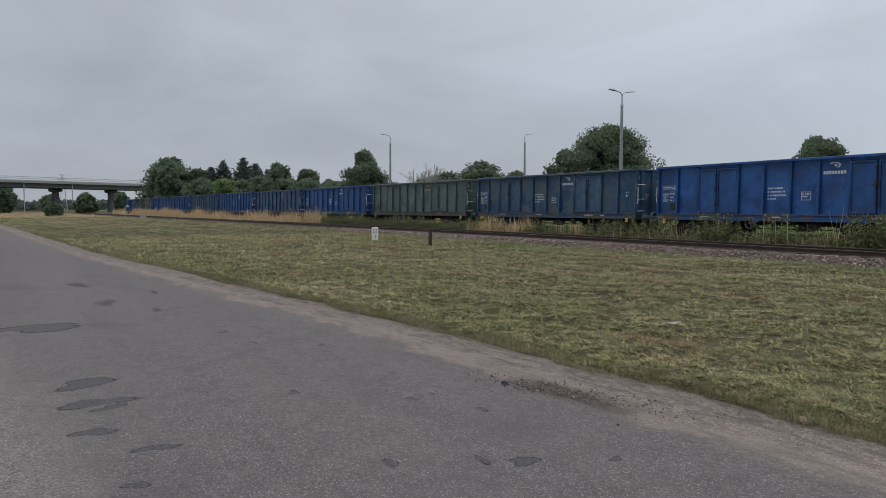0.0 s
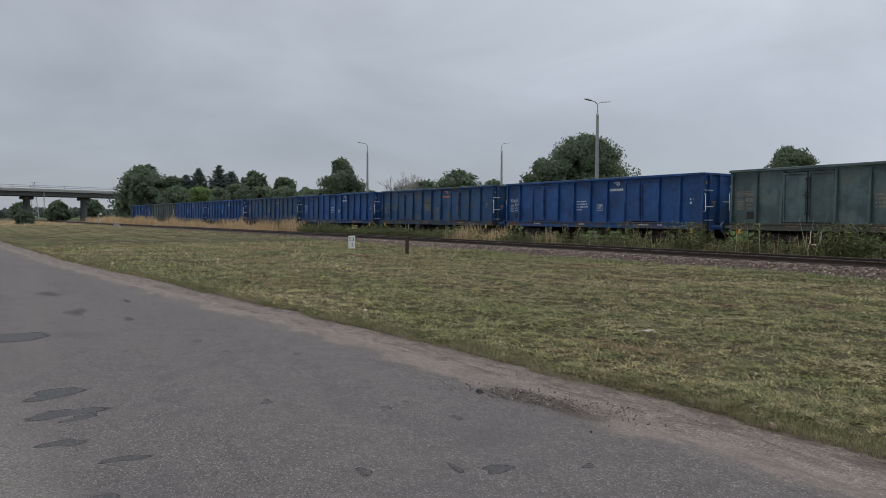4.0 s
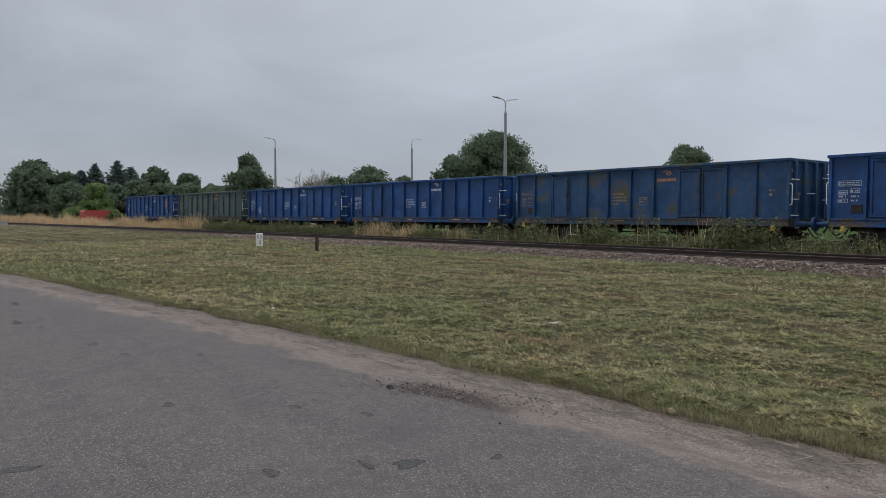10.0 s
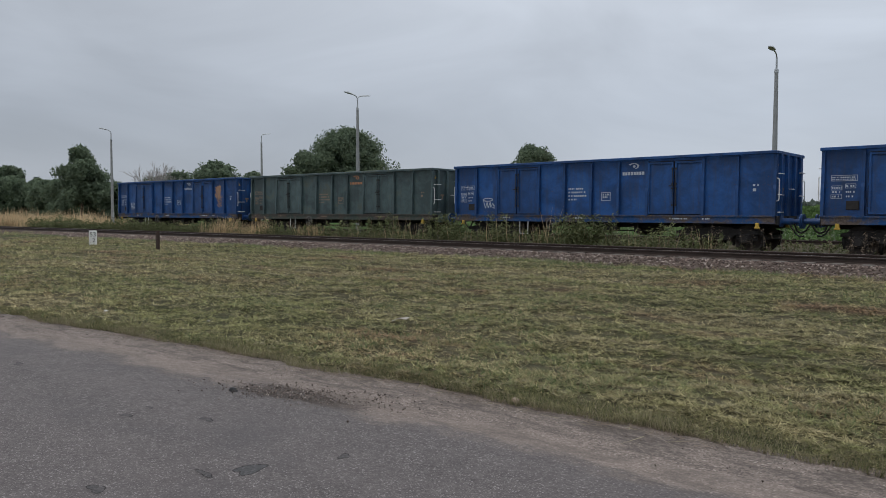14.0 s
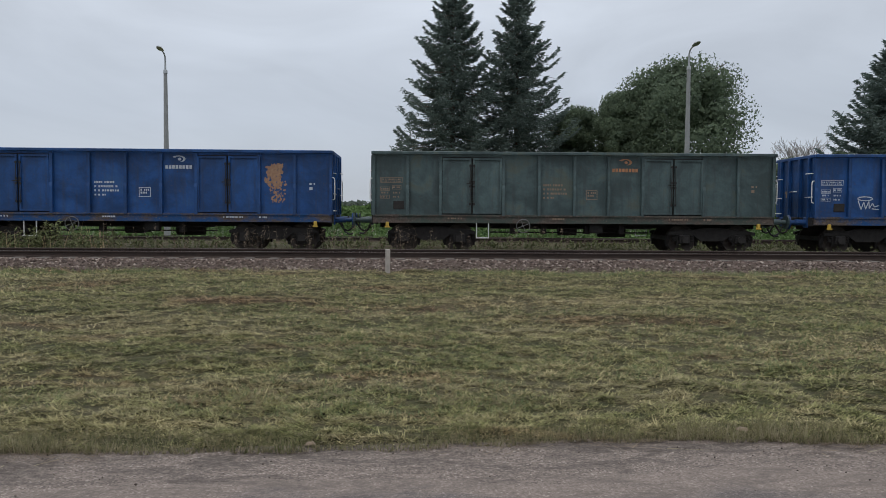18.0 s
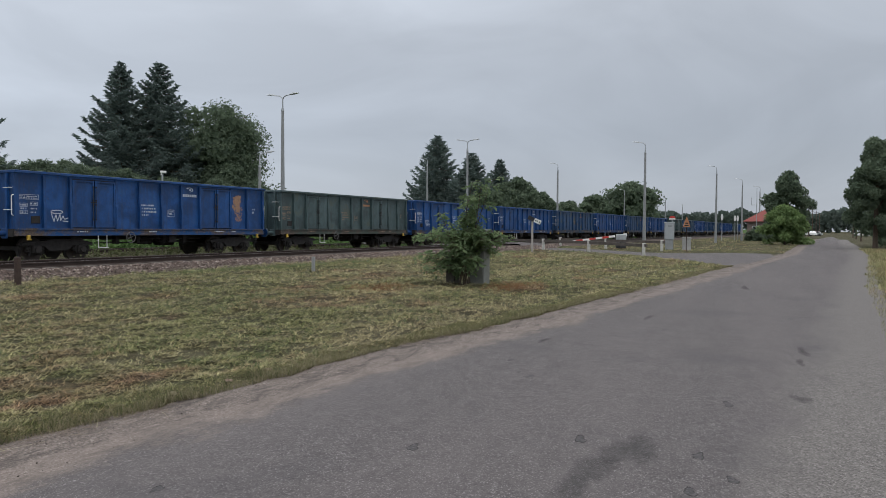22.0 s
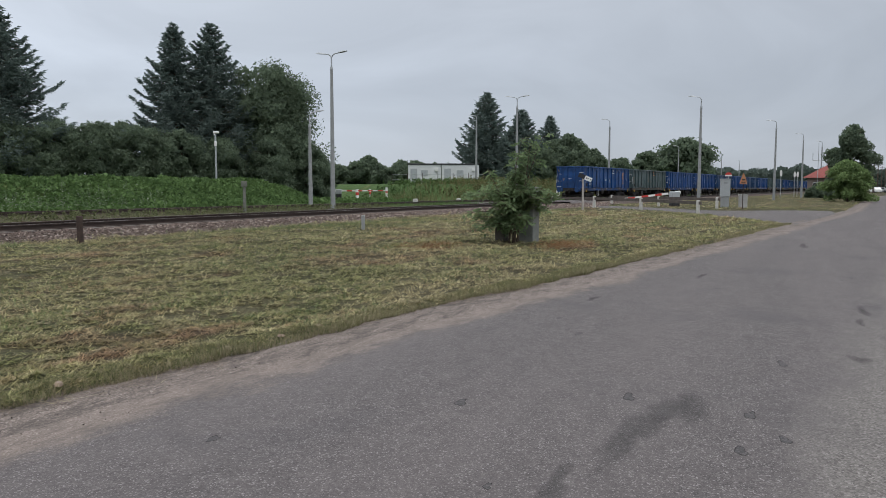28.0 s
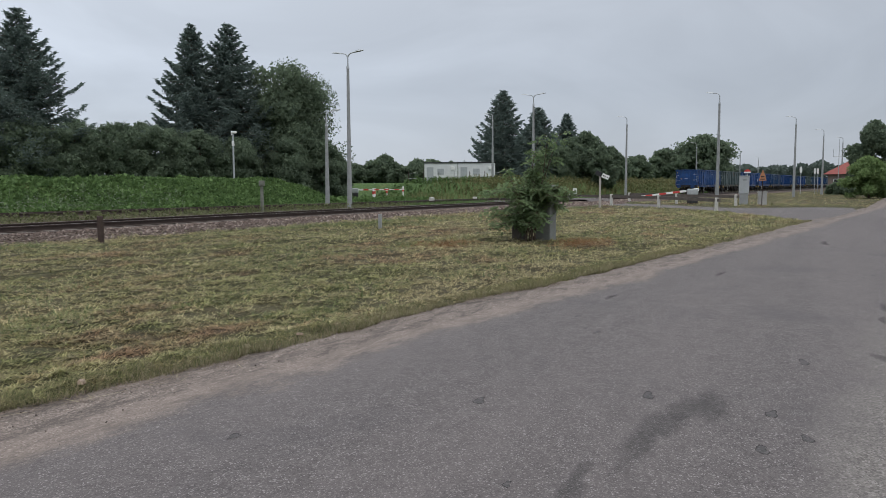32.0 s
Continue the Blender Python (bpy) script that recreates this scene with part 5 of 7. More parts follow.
def spruce_tree(o, h, w, seed):
    """A spruce: whorls of branches that sag and lift at their tips, hung with short twigs."""
    rnd = np.random.default_rng(seed)
    g = Geo()
    g.rod((0, 0, -0.3), (0, 0, h * 0.97), 0.016 * h + 0.05, 0.02, 9, False)
    far = math.hypot(o.matrix_basis.translation.x, o.matrix_basis.translation.y)
    fine = max(0.7, min(1.9, far / 65))
    spots, ways, spans = [], [], []
    z = h * 0.04
    while z < h * 0.99:
        t = z / h
        reach = 0.5 * w * min(1.08 * (1 - t) ** 0.74, 0.66 + 0.6 * t) * (0.92 + 0.26 * rnd.random()) + 0.1
        n = max(4, int(9 - 4 * t))
        a0 = rnd.random() * math.tau
        for k in range(n):
            a = a0 + k * math.tau / n + rnd.normal() * 0.2
            r = reach * (0.62 + 0.46 * rnd.random())
            way = np.array([math.cos(a), math.sin(a), 0])
            base = z + rnd.normal() * 0.012 * h * (1 - t)
            sag, lift = 0.30 * r, 0.16 * r + 0.10 * r * rnd.random()
            if r > 0.8:
                g.rod((0, 0, base), way * r * 0.8 + [0, 0, base - sag * 0.5], 0.03, 0.012, 3, False)
            m = max(8, int(r * (42 + 12 * t) / fine ** 1.7))
            q = 0.08 + 0.92 * rnd.random(m) ** 0.75
            spots.append(way * (q * r)[:, None] + np.stack([0 * q, 0 * q, base - sag * np.sin(q * 2.4) + lift * q ** 3], -1)
                         + np.array([-way[1], way[0], 0]) * (rnd.normal(size=m) * (0.05 + 0.17 * r * (1 - 0.75 * q)))[:, None])
            ways.append(np.repeat(way[None], m, 0))
            spans.append(q)
        z += max(0.26, 0.024 * h * (1.15 - 0.5 * t)) * (0.7 + 0.6 * rnd.random())
    c, way, q = np.concatenate(spots), np.concatenate(ways), np.concatenate(spans)
    n = len(c)
    c[:, 2] -= np.abs(rnd.normal(size=n)) * 0.16 * (1.1 - q)
    u = rnd.normal(size=(n, 3)) * [0.55, 0.55, 0.30] + way * 0.75 + np.stack([0 * q, 0 * q, -0.75 + 0.85 * q], -1)
    u /= np.linalg.norm(u, axis=1)[:, None]
    v = np.cross(u, rnd.normal(size=(n, 3)))
    v /= np.linalg.norm(v, axis=1)[:, None] + 1e-9
    u, v = u * (0.20 * fine * (0.6 + 0.8 * rnd.random(n)))[:, None], v * (0.058 * fine)
    part("trunk", g, M_BARK, o)
    v = np.stack([c - u * 0.7 - v, c - u * 0.5 + v * 1.1, c + u * 1.15], 1).reshape(-1, 3)
    part("crown", fast_mesh("crown", v, np.arange(len(v)), 3, M_NEEDLE), None, o)


def bare_tree(o, h, w, seed):
    """Leafless: several limbs from low down that fan out and fork into fine twigs."""
    rnd = random.Random(seed)
    g = Geo()

    def grow(p, d, length, r, depth):
        mid = p + d * length * 0.5
        e = (d + Vector((rnd.uniform(-1, 1), rnd.uniform(-1, 1), rnd.uniform(-0.3, 0.35))) * 0.25).normalized()
        q = mid + e * length * 0.5
        g.rod(p, mid, r, r * 0.8, 5, False).rod(mid, q, r * 0.8, r * 0.6, 5, False)
        if depth == 0:
            return
        for k in range(3):
            f = (e + Vector((rnd.uniform(-1, 1), rnd.uniform(-1, 1), rnd.uniform(-0.25, 0.75))) * 0.62).normalized()
            grow(q if k == 0 else p + (q - p) * rnd.uniform(0.45, 0.95), f, length * rnd.uniform(0.55, 0.82), max(0.012, r * 0.6), depth - 1)
    g.rod((0, 0, -0.2), (0, 0, h * 0.34), 0.16, 0.12, 8, False)
    for k in range(8):
        a = k * math.tau / 8 + rnd.uniform(-0.3, 0.3)
        out = rnd.uniform(0.25, 0.9) * w / h
        grow(Vector((0, 0, h * rnd.uniform(0.22, 0.34))), Vector((out * math.cos(a), out * math.sin(a), 1)).normalized(), h * 0.26, 0.07, 4)
    part("crown", g, M_TWIG, o)


M_TWIG = plain("grey_twigs", (0.36, 0.34, 0.33), 0.9, 0, 0.2, 5)


def tree(kind, x, y, top, w, seed):
    z = float(height(x, y))
    name, label = TREE_NAMES[kind]
    o = thing(name, pose(x, y, z, 0, 0, seed * 47 % 360), label, "tree" if kind not in ("hedge", "bush") else "shrub", "trees and shrubs round the tracks")
    h = top - z
    if kind == "spruce":
        spruce_tree(o, h, w, seed)
    elif kind == "bare":
        bare_tree(o, h, w, seed)
    else:
        broad_tree(o, h, w, seed, kind)


TREES = """
round -147.8 25.6 11.1 13.7; round -138.5 23.7 9.5 6.4; round -146.8 30.5 9.4 6.8; spruce -145.8 35.1 11.0 9.6; spruce -144.9 38.7 11.7 10; spruce -149.1 42.3 11.0 9.6; spruce -146 32.8 9.8 9.0
round -143.1 45.0 10.5 8.5; round -141.2 50.5 9.5 7.8; spruce -139.8 54.3 8.0 5.2; round -126.3 30.8 6.2 6.9; round -134.2 39.9 6.4 9.5; round -128 36 5.4 7; round -131 46 6.6 8; round -133 52 7 8; round -120 44 5 7
birch -86.8 38.5 9.1 9.4; round -98 40 5.6 7; bare -78.9 43.3 7.6 5.6; round -77.4 49.8 7.4 10.5; hedge -81 44.5 5.6 7; hedge -74.5 53.6 4.9 5; hedge -84 41 5.0 7; hedge -71.5 51 3.2 5; round -62.7 57.3 10.8 13.5; round -66.5 54.2 8.5 6.5; round -38.3 58.5 7.8 6.5
spruce 4.4 55.0 18.9 11.6; spruce 9.4 56.4 19.0 11.8; round 17.2 55.2 10.8 7.0; round 21.2 54.2 13.2 13.5; bare 34.5 61.2 8.4 6.4; spruce 37.7 54.4 15.3 12.4; spruce 48.6 47.6 15.4 10.2; spruce 51.2 46.0 15.9 11.4; round 55.6 43.4 13.4 12.6
round 14.4 58.2 9.9 6.7; hedge 46.5 59.4 7.6 5.4; hedge 50.9 56.4 7.5 5.4; hedge 36.2 52.0 6.6 5.8; hedge 38.8 49.9 6.5 5.8; hedge 41.0 47.9 6.4 5.8; hedge 43.2 45.9 6.5 5.8; hedge 45.4 43.9 6.0 5.6; hedge 48.2 42.2 5.6 5.4; hedge 51.4 40.2 5.6 5.4; hedge 55.4 39.2 5.6 4.8; hedge 33.6 54.2 6.2 5.8; hedge 30.6 56.2 6.0 5.8; hedge 59.6 41.0 5.0 4.4
round 95.0 56.3 6.1 5.4; round 106.1 56.9 5.8 4.4; spruce 102.8 40.8 15.5 12.4; spruce 99.7 34.3 12.5 10.4; spruce 106.7 32.4 12.1 8.2; round 104.5 29.2 8.9 8.4; round 99.4 24.9 6.9 5.0; round 98.7 30.9 6.8 6.6; round 112 27 6.4 7; round 120 30 6.0 8
round 189.0 23.4 13.2 19; round 188.2 32.2 10.0 11; round 177.2 36.8 8.3 9; round 165 38 6.6 9; birch 102.3 -6.3 9.6 6.6; bush 89.3 -5.3 4.3 5.8; birch 75.2 -11.7 10.4 6.6; round 84.5 -14.6 5.3 6.4; round 92 -17 6.0 7; round 68 -13.5 4.0 4.4
hedge 92.3 60.4 4.9 7; round 94.4 58.0 5.0 6; hedge 95.6 55.0 4.7 7; hedge 97.6 52.6 4.8 6; round 98.6 50.4 5.2 6; hedge 100.2 47.8 4.9 6; hedge 114.5 -3.0 1.5 3.6; hedge 116.8 -4.2 1.7 3.2
hedge -80.5 46.8 6.3 8; hedge -73.8 52.6 6.2 8; hedge -69.5 55.5 5.2 6
bush -111.8 27.1 6.2 5.4; round -125 27 6.6 8; round -121.6 29 5.8 7; round -124 33 6.2 8; round -124.7 36.5 7.2 8; round -123.6 40.2 6.9 8; round -120.5 43.2 6.6 8; round -117.4 45.8 6.1 8; round -101 43.2 5.5 8
round -230.0 -2.5 7.6 8.7; round -259.3 19.4 6.0 9; round -258.4 29.1 6.7 9; round -262 10 5.6 8; hedge -150 6.2 2.3 3.6; bush -118 25.5 2.8 5; bush -105 27 2.4 4
"""
for i, row in enumerate(TREES.replace("\n", ";").split(";")):
    if row.strip():
        k, *nums = row.split()
        tree(k, *[float(q) for q in nums], i + 1)


# ---- overpass ----
POST_MESH = Geo().box(-0.05, -0.05, 0, 0.05, 0.05, 0.75).mesh("railing_post", M_GALV)


def overpass():
    a, b = Vector((-200, -2.7)), Vector((-213.1, 28.6))
    ang = math.degrees(math.atan2(b.y - a.y, b.x - a.x))
    o = thing("overpass", pose(-206.5, 12.95, 0, 0, 0, ang), "grey concrete road overpass on round-headed piers", "bridge", kind="structure")
    part("girder", Geo().box(-90, -4.4, 6.5, 90, 4.4, 7.55, 0.1), M_GIRDER, o, "dark weathered girder")
    part("deck", Geo().box(-90, -5.4, 7.55, 90, 5.4, 7.95), M_MAST, o)
    part("parapet", Geo().box(-90, -5.4, 7.95, 90, -5.2, 8.2), M_CONCRETE, o)
    g = Geo()
    for z in (8.5, 8.9):
        g.box(-90, -5.35, z, 90, -5.27, z + 0.10)
    part("railing", g, M_GALV, o)
    for k in range(46):
        part("railing_post", POST_MESH, None, o, m=pose(-90 + 4 * k, -5.31, 8.2))
    for x in (-60.9, -46.8, -32.7, -18.6, -4.5, 9.6, 23.7, 37.8, 51.9):
        part("pier", Geo().rod((x, 0, -0.5), (x, 0, 5.7), 0.8, n=16).box(x - 1.3, -1.3, 5.7, x + 1.3, 1.3, 6.5, 0.3), M_GIRDER, o)
    for x in (-13.9, -2.8):
        part("downpipe", Geo().rod((x, -5.0, 3.2 if x > -5 else 0.0), (x, -5.0, 7.5), 0.11, n=8), M_GALV, o, "pale drain pipe")



overpass()



# ---- low plants ----
def blades(name, xs, ys, length, width, lean, mat, label, zs=None, flat=0.0, seed=1, kind="stuff", category="grass", along=0.0, least=0.3):
    """Grass blades: one narrow triangle each, leaning by chance."""
    rnd = np.random.default_rng(seed)
    n = len(xs)
    z = height(xs, ys) if zs is None else zs
    a = rnd.random(n) * math.tau
    if along:
        a = np.where(rnd.random(n) < along, rnd.normal(size=n) * 0.45 + math.pi * (rnd.random(n) < 0.5), a)
    c, s = np.cos(a), np.sin(a)
    ln = length * (0.55 + 0.9 * rnd.random(n))
    tilt = np.minimum(lean * (least + (1.3 - least) * rnd.random(n)), 1.55)
    base = np.stack([xs, ys, z - 0.01 + flat * rnd.random(n)], -1)
    across = np.stack([-s, c, 0 * s], -1) * (width / 2 * (0.7 + 0.6 * rnd.random(n)))[:, None]
    tip = base + np.stack([c * np.sin(tilt) * ln, s * np.sin(tilt) * ln, np.maximum(np.cos(tilt), 0.03) * ln], -1)
    v = np.stack([base - across, base + across, tip], 1).reshape(-1, 3)
    return tagged(new(name, fast_mesh(name, v, np.arange(len(v)), 3, mat)), label, category, kind=kind)


RND = np.random.default_rng(5)


def verge_points(n, d0, d1):
    """Points on the mown verge, denser where one stands nearer."""
    b = np.radians(RND.uniform(-2, 178.5, n))
    d = d0 * (d1 / d0) ** RND.random(n)
    x, y = d * np.cos(b), d * np.sin(b)
    keep = (y > road_l(x) + 0.05) & (y - side(x) < -5.4) & off_road(x, y)
    return x[keep], y[keep], d[keep]


def mat_relief(x, y):
    """Small mounds and hollows of the matted clippings, in rows along the mowing."""
    rows = np.sin((y - side(x)) * 7.0 + 1.8 * lumps(x * 0.3, y * 0.5 + 7))
    return 0.35 * lumps(x * 3.2 + 17, y * 3.6) + 0.80 * lumps(x * 7.5, y * 8.5 + 31) + 0.55 * lumps(x * 15.0, y * 17.0 + 3) + 0.08 * rows


def tufts(n, d0, d1, k, grow, wide, lean, mat, name, label, seed, along=0.4, bare=-0.95, least=0.45, patch=None, rise=0.024):
    """Tufts of k blades, missing in small hollows."""
    x, y, d = verge_points(n, d0, d1)
    f = mat_relief(x, y)
    keep = f > bare
    if patch is not None:
        keep &= lumps(x * 0.5 + patch, y * 0.8) > 0.05
    if mat is M_HAY:
        # swaths left by the mower, side by side
        keep &= RND.random(len(x)) < 0.22 + 0.78 * (np.sin((y - side(x)) * 4.3 + 1.3 * lumps(x * 0.2, y * 0.2)) > 0.15)
    x, y, d, f = np.repeat(x[keep], k), np.repeat(y[keep], k), np.repeat(d[keep], k), np.repeat(f[keep], k)
    r = 0.022 + 0.0030 * d
    x, y = x + RND.normal(size=len(x)) * r * 1.6, y + RND.normal(size=len(x)) * r
    ok = y > road_l(x) + 0.05
    x, y, d = x[ok], y[ok], d[ok]
    f = mat_relief(x, y)
    blades(name, x, y, (grow[0] + grow[1] * d) * np.clip(0.85 + 0.45 * f, 0.5, 1.5), wide[0] + wide[1] * d, np.clip(lean * (0.92 + 0.022 * d), 0, 1.52), mat, label, zs=height(x, y) + 0.014 + rise * f, seed=seed, along=along, least=least)


tufts(275000, 4.6, 44, 5, (0.042, 0.0030), (0.0052, 0.00100), 1.36, M_STRAW, "mown_grass_blades", "short mown grass stubble, green and straw coloured", 2, 0.45, -0.88, 0.6)
tufts(150000, 4.6, 46, 4, (0.060, 0.0034), (0.0038, 0.00080), 1.46, M_HAY, "cut_hay", "dry cut grass lying on the stubble", 3, 0.6, -0.1, 0.85, None, 0.030)
tufts(52000, 4.6, 60, 4, (0.045, 0.0028), (0.0042, 0.0008), 0.9, M_TUFT, "green_grass", "fresh green grass patches in the mown verge", 4, 0.0, -0.3, 0.3, 5.0)
# thin rows of pale clippings that the mower left, side by side along the verge
xs_, ys_ = [], []
for k in range(13):
    n = 5200
    x = np.where(RND.random(n) < 0.62, -11 * (125 / 11) ** RND.random(n), RND.uniform(-11, 46, n))
    y = side(x) - 6.2 - 1.02 * k + 0.12 * lumps(x * 0.15, 0 * x + 3.0 * k) + RND.normal(size=n) * 0.09
    ok = (y > road_l(x) + 0.45) & off_road(x, y) & (lumps(x * 0.22 + 9 * k, 0 * x + 7.0 * k) > -0.35) & (np.hypot(x, y) > 9.5 + 4 * RND.random(n))
    xs_.append(x[ok]), ys_.append(y[ok])
x, y = np.concatenate(xs_), np.concatenate(ys_)
d = np.hypot(x, y)
blades("hay_rows", x, y, 0.07 + 0.0020 * d, 0.005 + 0.0010 * d, 1.46, M_HAY, "thin rows of pale dry clippings along the mowing", zs=height(x, y) + 0.035, seed=13, along=0.8, least=0.9)
x = np.concatenate([-36 * (175 / 36) ** RND.random(90000), RND.uniform(34, 62, 30000)])
y = road_l(x) + 0.05 + RND.random(len(x)) * (side(x) - 5.4 - road_l(x))
x, y = x[off_road(x, y)], y[off_road(x, y)]
blades("mown_grass_blades", x, y, 0.06 + 0.0010 * np.abs(x), 0.022 + 0.0009 * np.abs(x), 1.4, M_STRAW, "short mown grass stubble farther along the verge", seed=12, along=0.5, least=0.8)

# uncut fringe beside the road
def edge_line(x):
    """The ragged line where the grass ends."""
    return road_l(x) - 0.03 + 0.10 * lumps(x * 0.9, 0 * x + 2.5) + 0.06 * lumps(x * 3.3, 0 * x + 8.5) + 0.03 * lumps(x * 9.0, 0 * x + 5.5)


x = np.concatenate([RND.uniform(-20, 20, 100000), RND.uniform(-48, -20, 12000), RND.uniform(20, 44, 10000)])
x = x[off_road(x, road_l(x) + 0.2)]
w = RND.random(len(x)) ** 1.25
y = edge_line(x) + w * (road_l(x) + 0.36 - edge_line(x))
fr = 0.62 + 0.42 * lumps(x * 0.8, 0 * x + 1.5) + 0.30 * lumps(x * 4.0, y * 4.0)
dry = RND.random(len(x)) < 0.58 - 0.45 * w + 0.35 * lumps(x * 1.3, 0 * x + 11.5)
for on, mat, label, sd in ((~dry, M_FRINGE, "uncut green grass fringe along the road edge", 6), (dry, M_HAY, "dry straw-coloured stalks in the uncut fringe", 61)):
    blades("verge_fringe", x[on], y[on], 0.105 * np.clip(fr[on] * (1.15 - 0.55 * w[on]), 0.22, 1.4), 0.0045 + 0.0004 * np.abs(x[on]), 0.80, mat, label, zs=np.maximum(height(x[on], y[on]), 0.012), seed=sd)
x = RND.uniform(-22, 26, 3600)
x = x[lumps(x * 0.8, 0 * x + 3.3) > -0.1]
y = edge_line(x) + RND.normal(size=len(x)) * 0.07 - 0.05
k = RND.random(len(x)) < 0.05
blades("dry_stalks", x[k], y[k] - 0.10, 0.16 + 0.22 * RND.random(k.sum()), 0.008, 1.56, M_HAY, "long pale straws on the bare shoulder", zs=0 * x[k] + 0.036, seed=18, along=0.5, least=1.2)
blades("dry_stalks", x, y, 0.13 + 0.10 * RND.random(len(x)) ** 4, 0.007, 1.54, M_STALK, "dead stalks and roots along the road edge", zs=0 * x + 0.034, seed=16, along=0.6, least=1.15)
x = np.concatenate([3.5 * (75 / 3.5) ** RND.random(26000), RND.uniform(-30, 3.5, 12000)])
y = road_r(x) - 0.30 + 0.12 * lumps(x * 0.7, 0 * x + 60.5) - np.abs(RND.normal(size=len(x))) * 1.1
d = np.hypot(x, y)
blades("mown_grass_blades", x, y, 0.055 + 0.0022 * d, 0.005 + 0.0009 * d, 0.95, M_STRAW, "mown grass on the far side of the road", seed=7)


# grass and low herbs creeping over the foot of the stone bank
x = RND.uniform(-48, 60, 20000)
u = NEAR - 0.1 + np.interp(x, [-45, -25, -10, 0, 10, 16, 22, 48, 60], [-2.75, -3.0, -3.3, -3.5, -3.4, -3.7, -4.3, -4.2, -2.75])
y = side(x) + u + RND.normal(size=len(x)) * 0.22 + 0.25 * lumps(x * 0.6, 0 * x + 20.5)
ok = (lumps(x * 0.45, 0 * x + 30.5) > -0.25) & off_road(x, y)
x, y = x[ok], y[ok]
red = lumps(x * 0.5, 0 * x + 40.5) > 0.42
for on, mat, label, sd in ((~red, M_TUFT, "fresh green grass at the foot of the stone bank", 62), (red, M_STALK, "reddish dry herbs at the foot of the stone bank", 63)):
    blades("ballast_edge_grass", x[on], y[on], 0.10 + 0.06 * RND.random(on.sum()), 0.016, 0.95, mat, label, zs=np.maximum(height(x[on], y[on]), 0.11) + 0.01, seed=sd)


# rusty dead grass round the walnut
k = np.arange(3600)
x = np.where(k < 2000, RND.normal(19.3, 0.75, 3600), RND.normal(17.2, 0.6, 3600))
y = np.where(k < 2000, RND.normal(5.35, 0.32, 3600), RND.normal(8.2, 0.4, 3600))
blades("dead_leaves", x, y, 0.10, 0.026, 1.4, M_RUSTY, "rusty brown dead grass beside the walnut", zs=height(x, y) + 0.03, seed=17, least=0.7)


def by_track(n, x0, x1, u0, u1):
    x = RND.uniform(x0, x1, n)
    return x, side(x) + RND.uniform(u0, u1, n)


# dry tall grass between and beyond the tracks
xs_, ys_ = [], []
for n, a, c, u0, u1 in ((21000, -150, -57, -2.0, -0.35), (2200, -35.4, -31.0, -1.9, -0.4), (450, -27.9, -26.9, -1.7, -0.7), (350, -26, -8, -1.9, -0.4), (24000, -215, -62, 3.2, 15)):
    x, y = by_track(n, a, c, u0, u1)
    xs_.append(x), ys_.append(y)
x, y = np.concatenate(xs_), np.concatenate(ys_)
tall = np.clip(0.8 + 0.5 * lumps(x * 0.35, y * 0.6) + 0.35 * lumps(x * 1.3, y), 0.3, 1.4)
blades("dry_grass", x, y, np.where(x < -52, 1.15, 0.95) * tall, 0.022 + 0.0004 * np.abs(x), 0.40, M_DRY, "tall dry yellow grass along the rails", seed=8)
x, y = by_track(14000, 62, 150, 9.5, 20)
blades("dry_grass", x, y, 0.7, 0.03, 0.4, M_DRYGREEN, "rough yellowing grass on the far bank", seed=9)


def weeds(name, x, y, h, mat, label, seed, leaves=16, size=0.05):
    """Upright weeds: thin stems set with small leaves."""
    rnd = np.random.default_rng(seed)
    n = len(x)
    z = height(x, y)
    t = rnd.random((n, leaves)) ** 0.8
    a = rnd.random((n, leaves)) * math.tau
    top = np.stack([x + rnd.normal(size=n) * 0.10 * h, y + rnd.normal(size=n) * 0.06, z + h], -1)
    root = np.stack([x, y, z - 0.02], -1)
    p = root[:, None] + (top - root)[:, None] * t[..., None]
    out = (0.10 * (1 - 0.75 * t) + 0.02) * h[:, None]
    q = p + np.stack([np.cos(a) * out, np.sin(a) * out, 0.10 * h[:, None] * rnd.random((n, leaves))], -1)
    s = size * (0.6 + 0.8 * rnd.random((n, leaves)))[..., None]
    side_ = np.stack([-np.sin(a), np.cos(a), rnd.normal(size=(n, leaves)) * 0.5], -1) * s * 0.30
    fwd = np.stack([np.cos(a), np.sin(a), rnd.normal(size=(n, leaves)) * 0.5], -1) * s
    v = np.stack([q - fwd, q + side_, q + fwd, q - side_], 2).reshape(-1, 3)
    b = np.array([0.0035, 0, 0])
    stem = np.stack([root - b, root + b, top + b * 0.5, top - b * 0.5], 1).reshape(-1, 3)
    v = np.concatenate([v, stem])
    return tagged(new(name, fast_mesh(name, v, np.arange(len(v)), 4, mat)), label, "weeds", kind="stuff")


def weed_height(x, lo, hi):
    f = np.array([noise.noise((a * 0.55, 4.0, 6.0)) + 0.5 * noise.noise((a * 1.7, 1.0, 3.0)) for a in x])
    return np.clip(lo + (hi - lo) * (0.45 + 0.9 * f), lo * 0.6, hi)


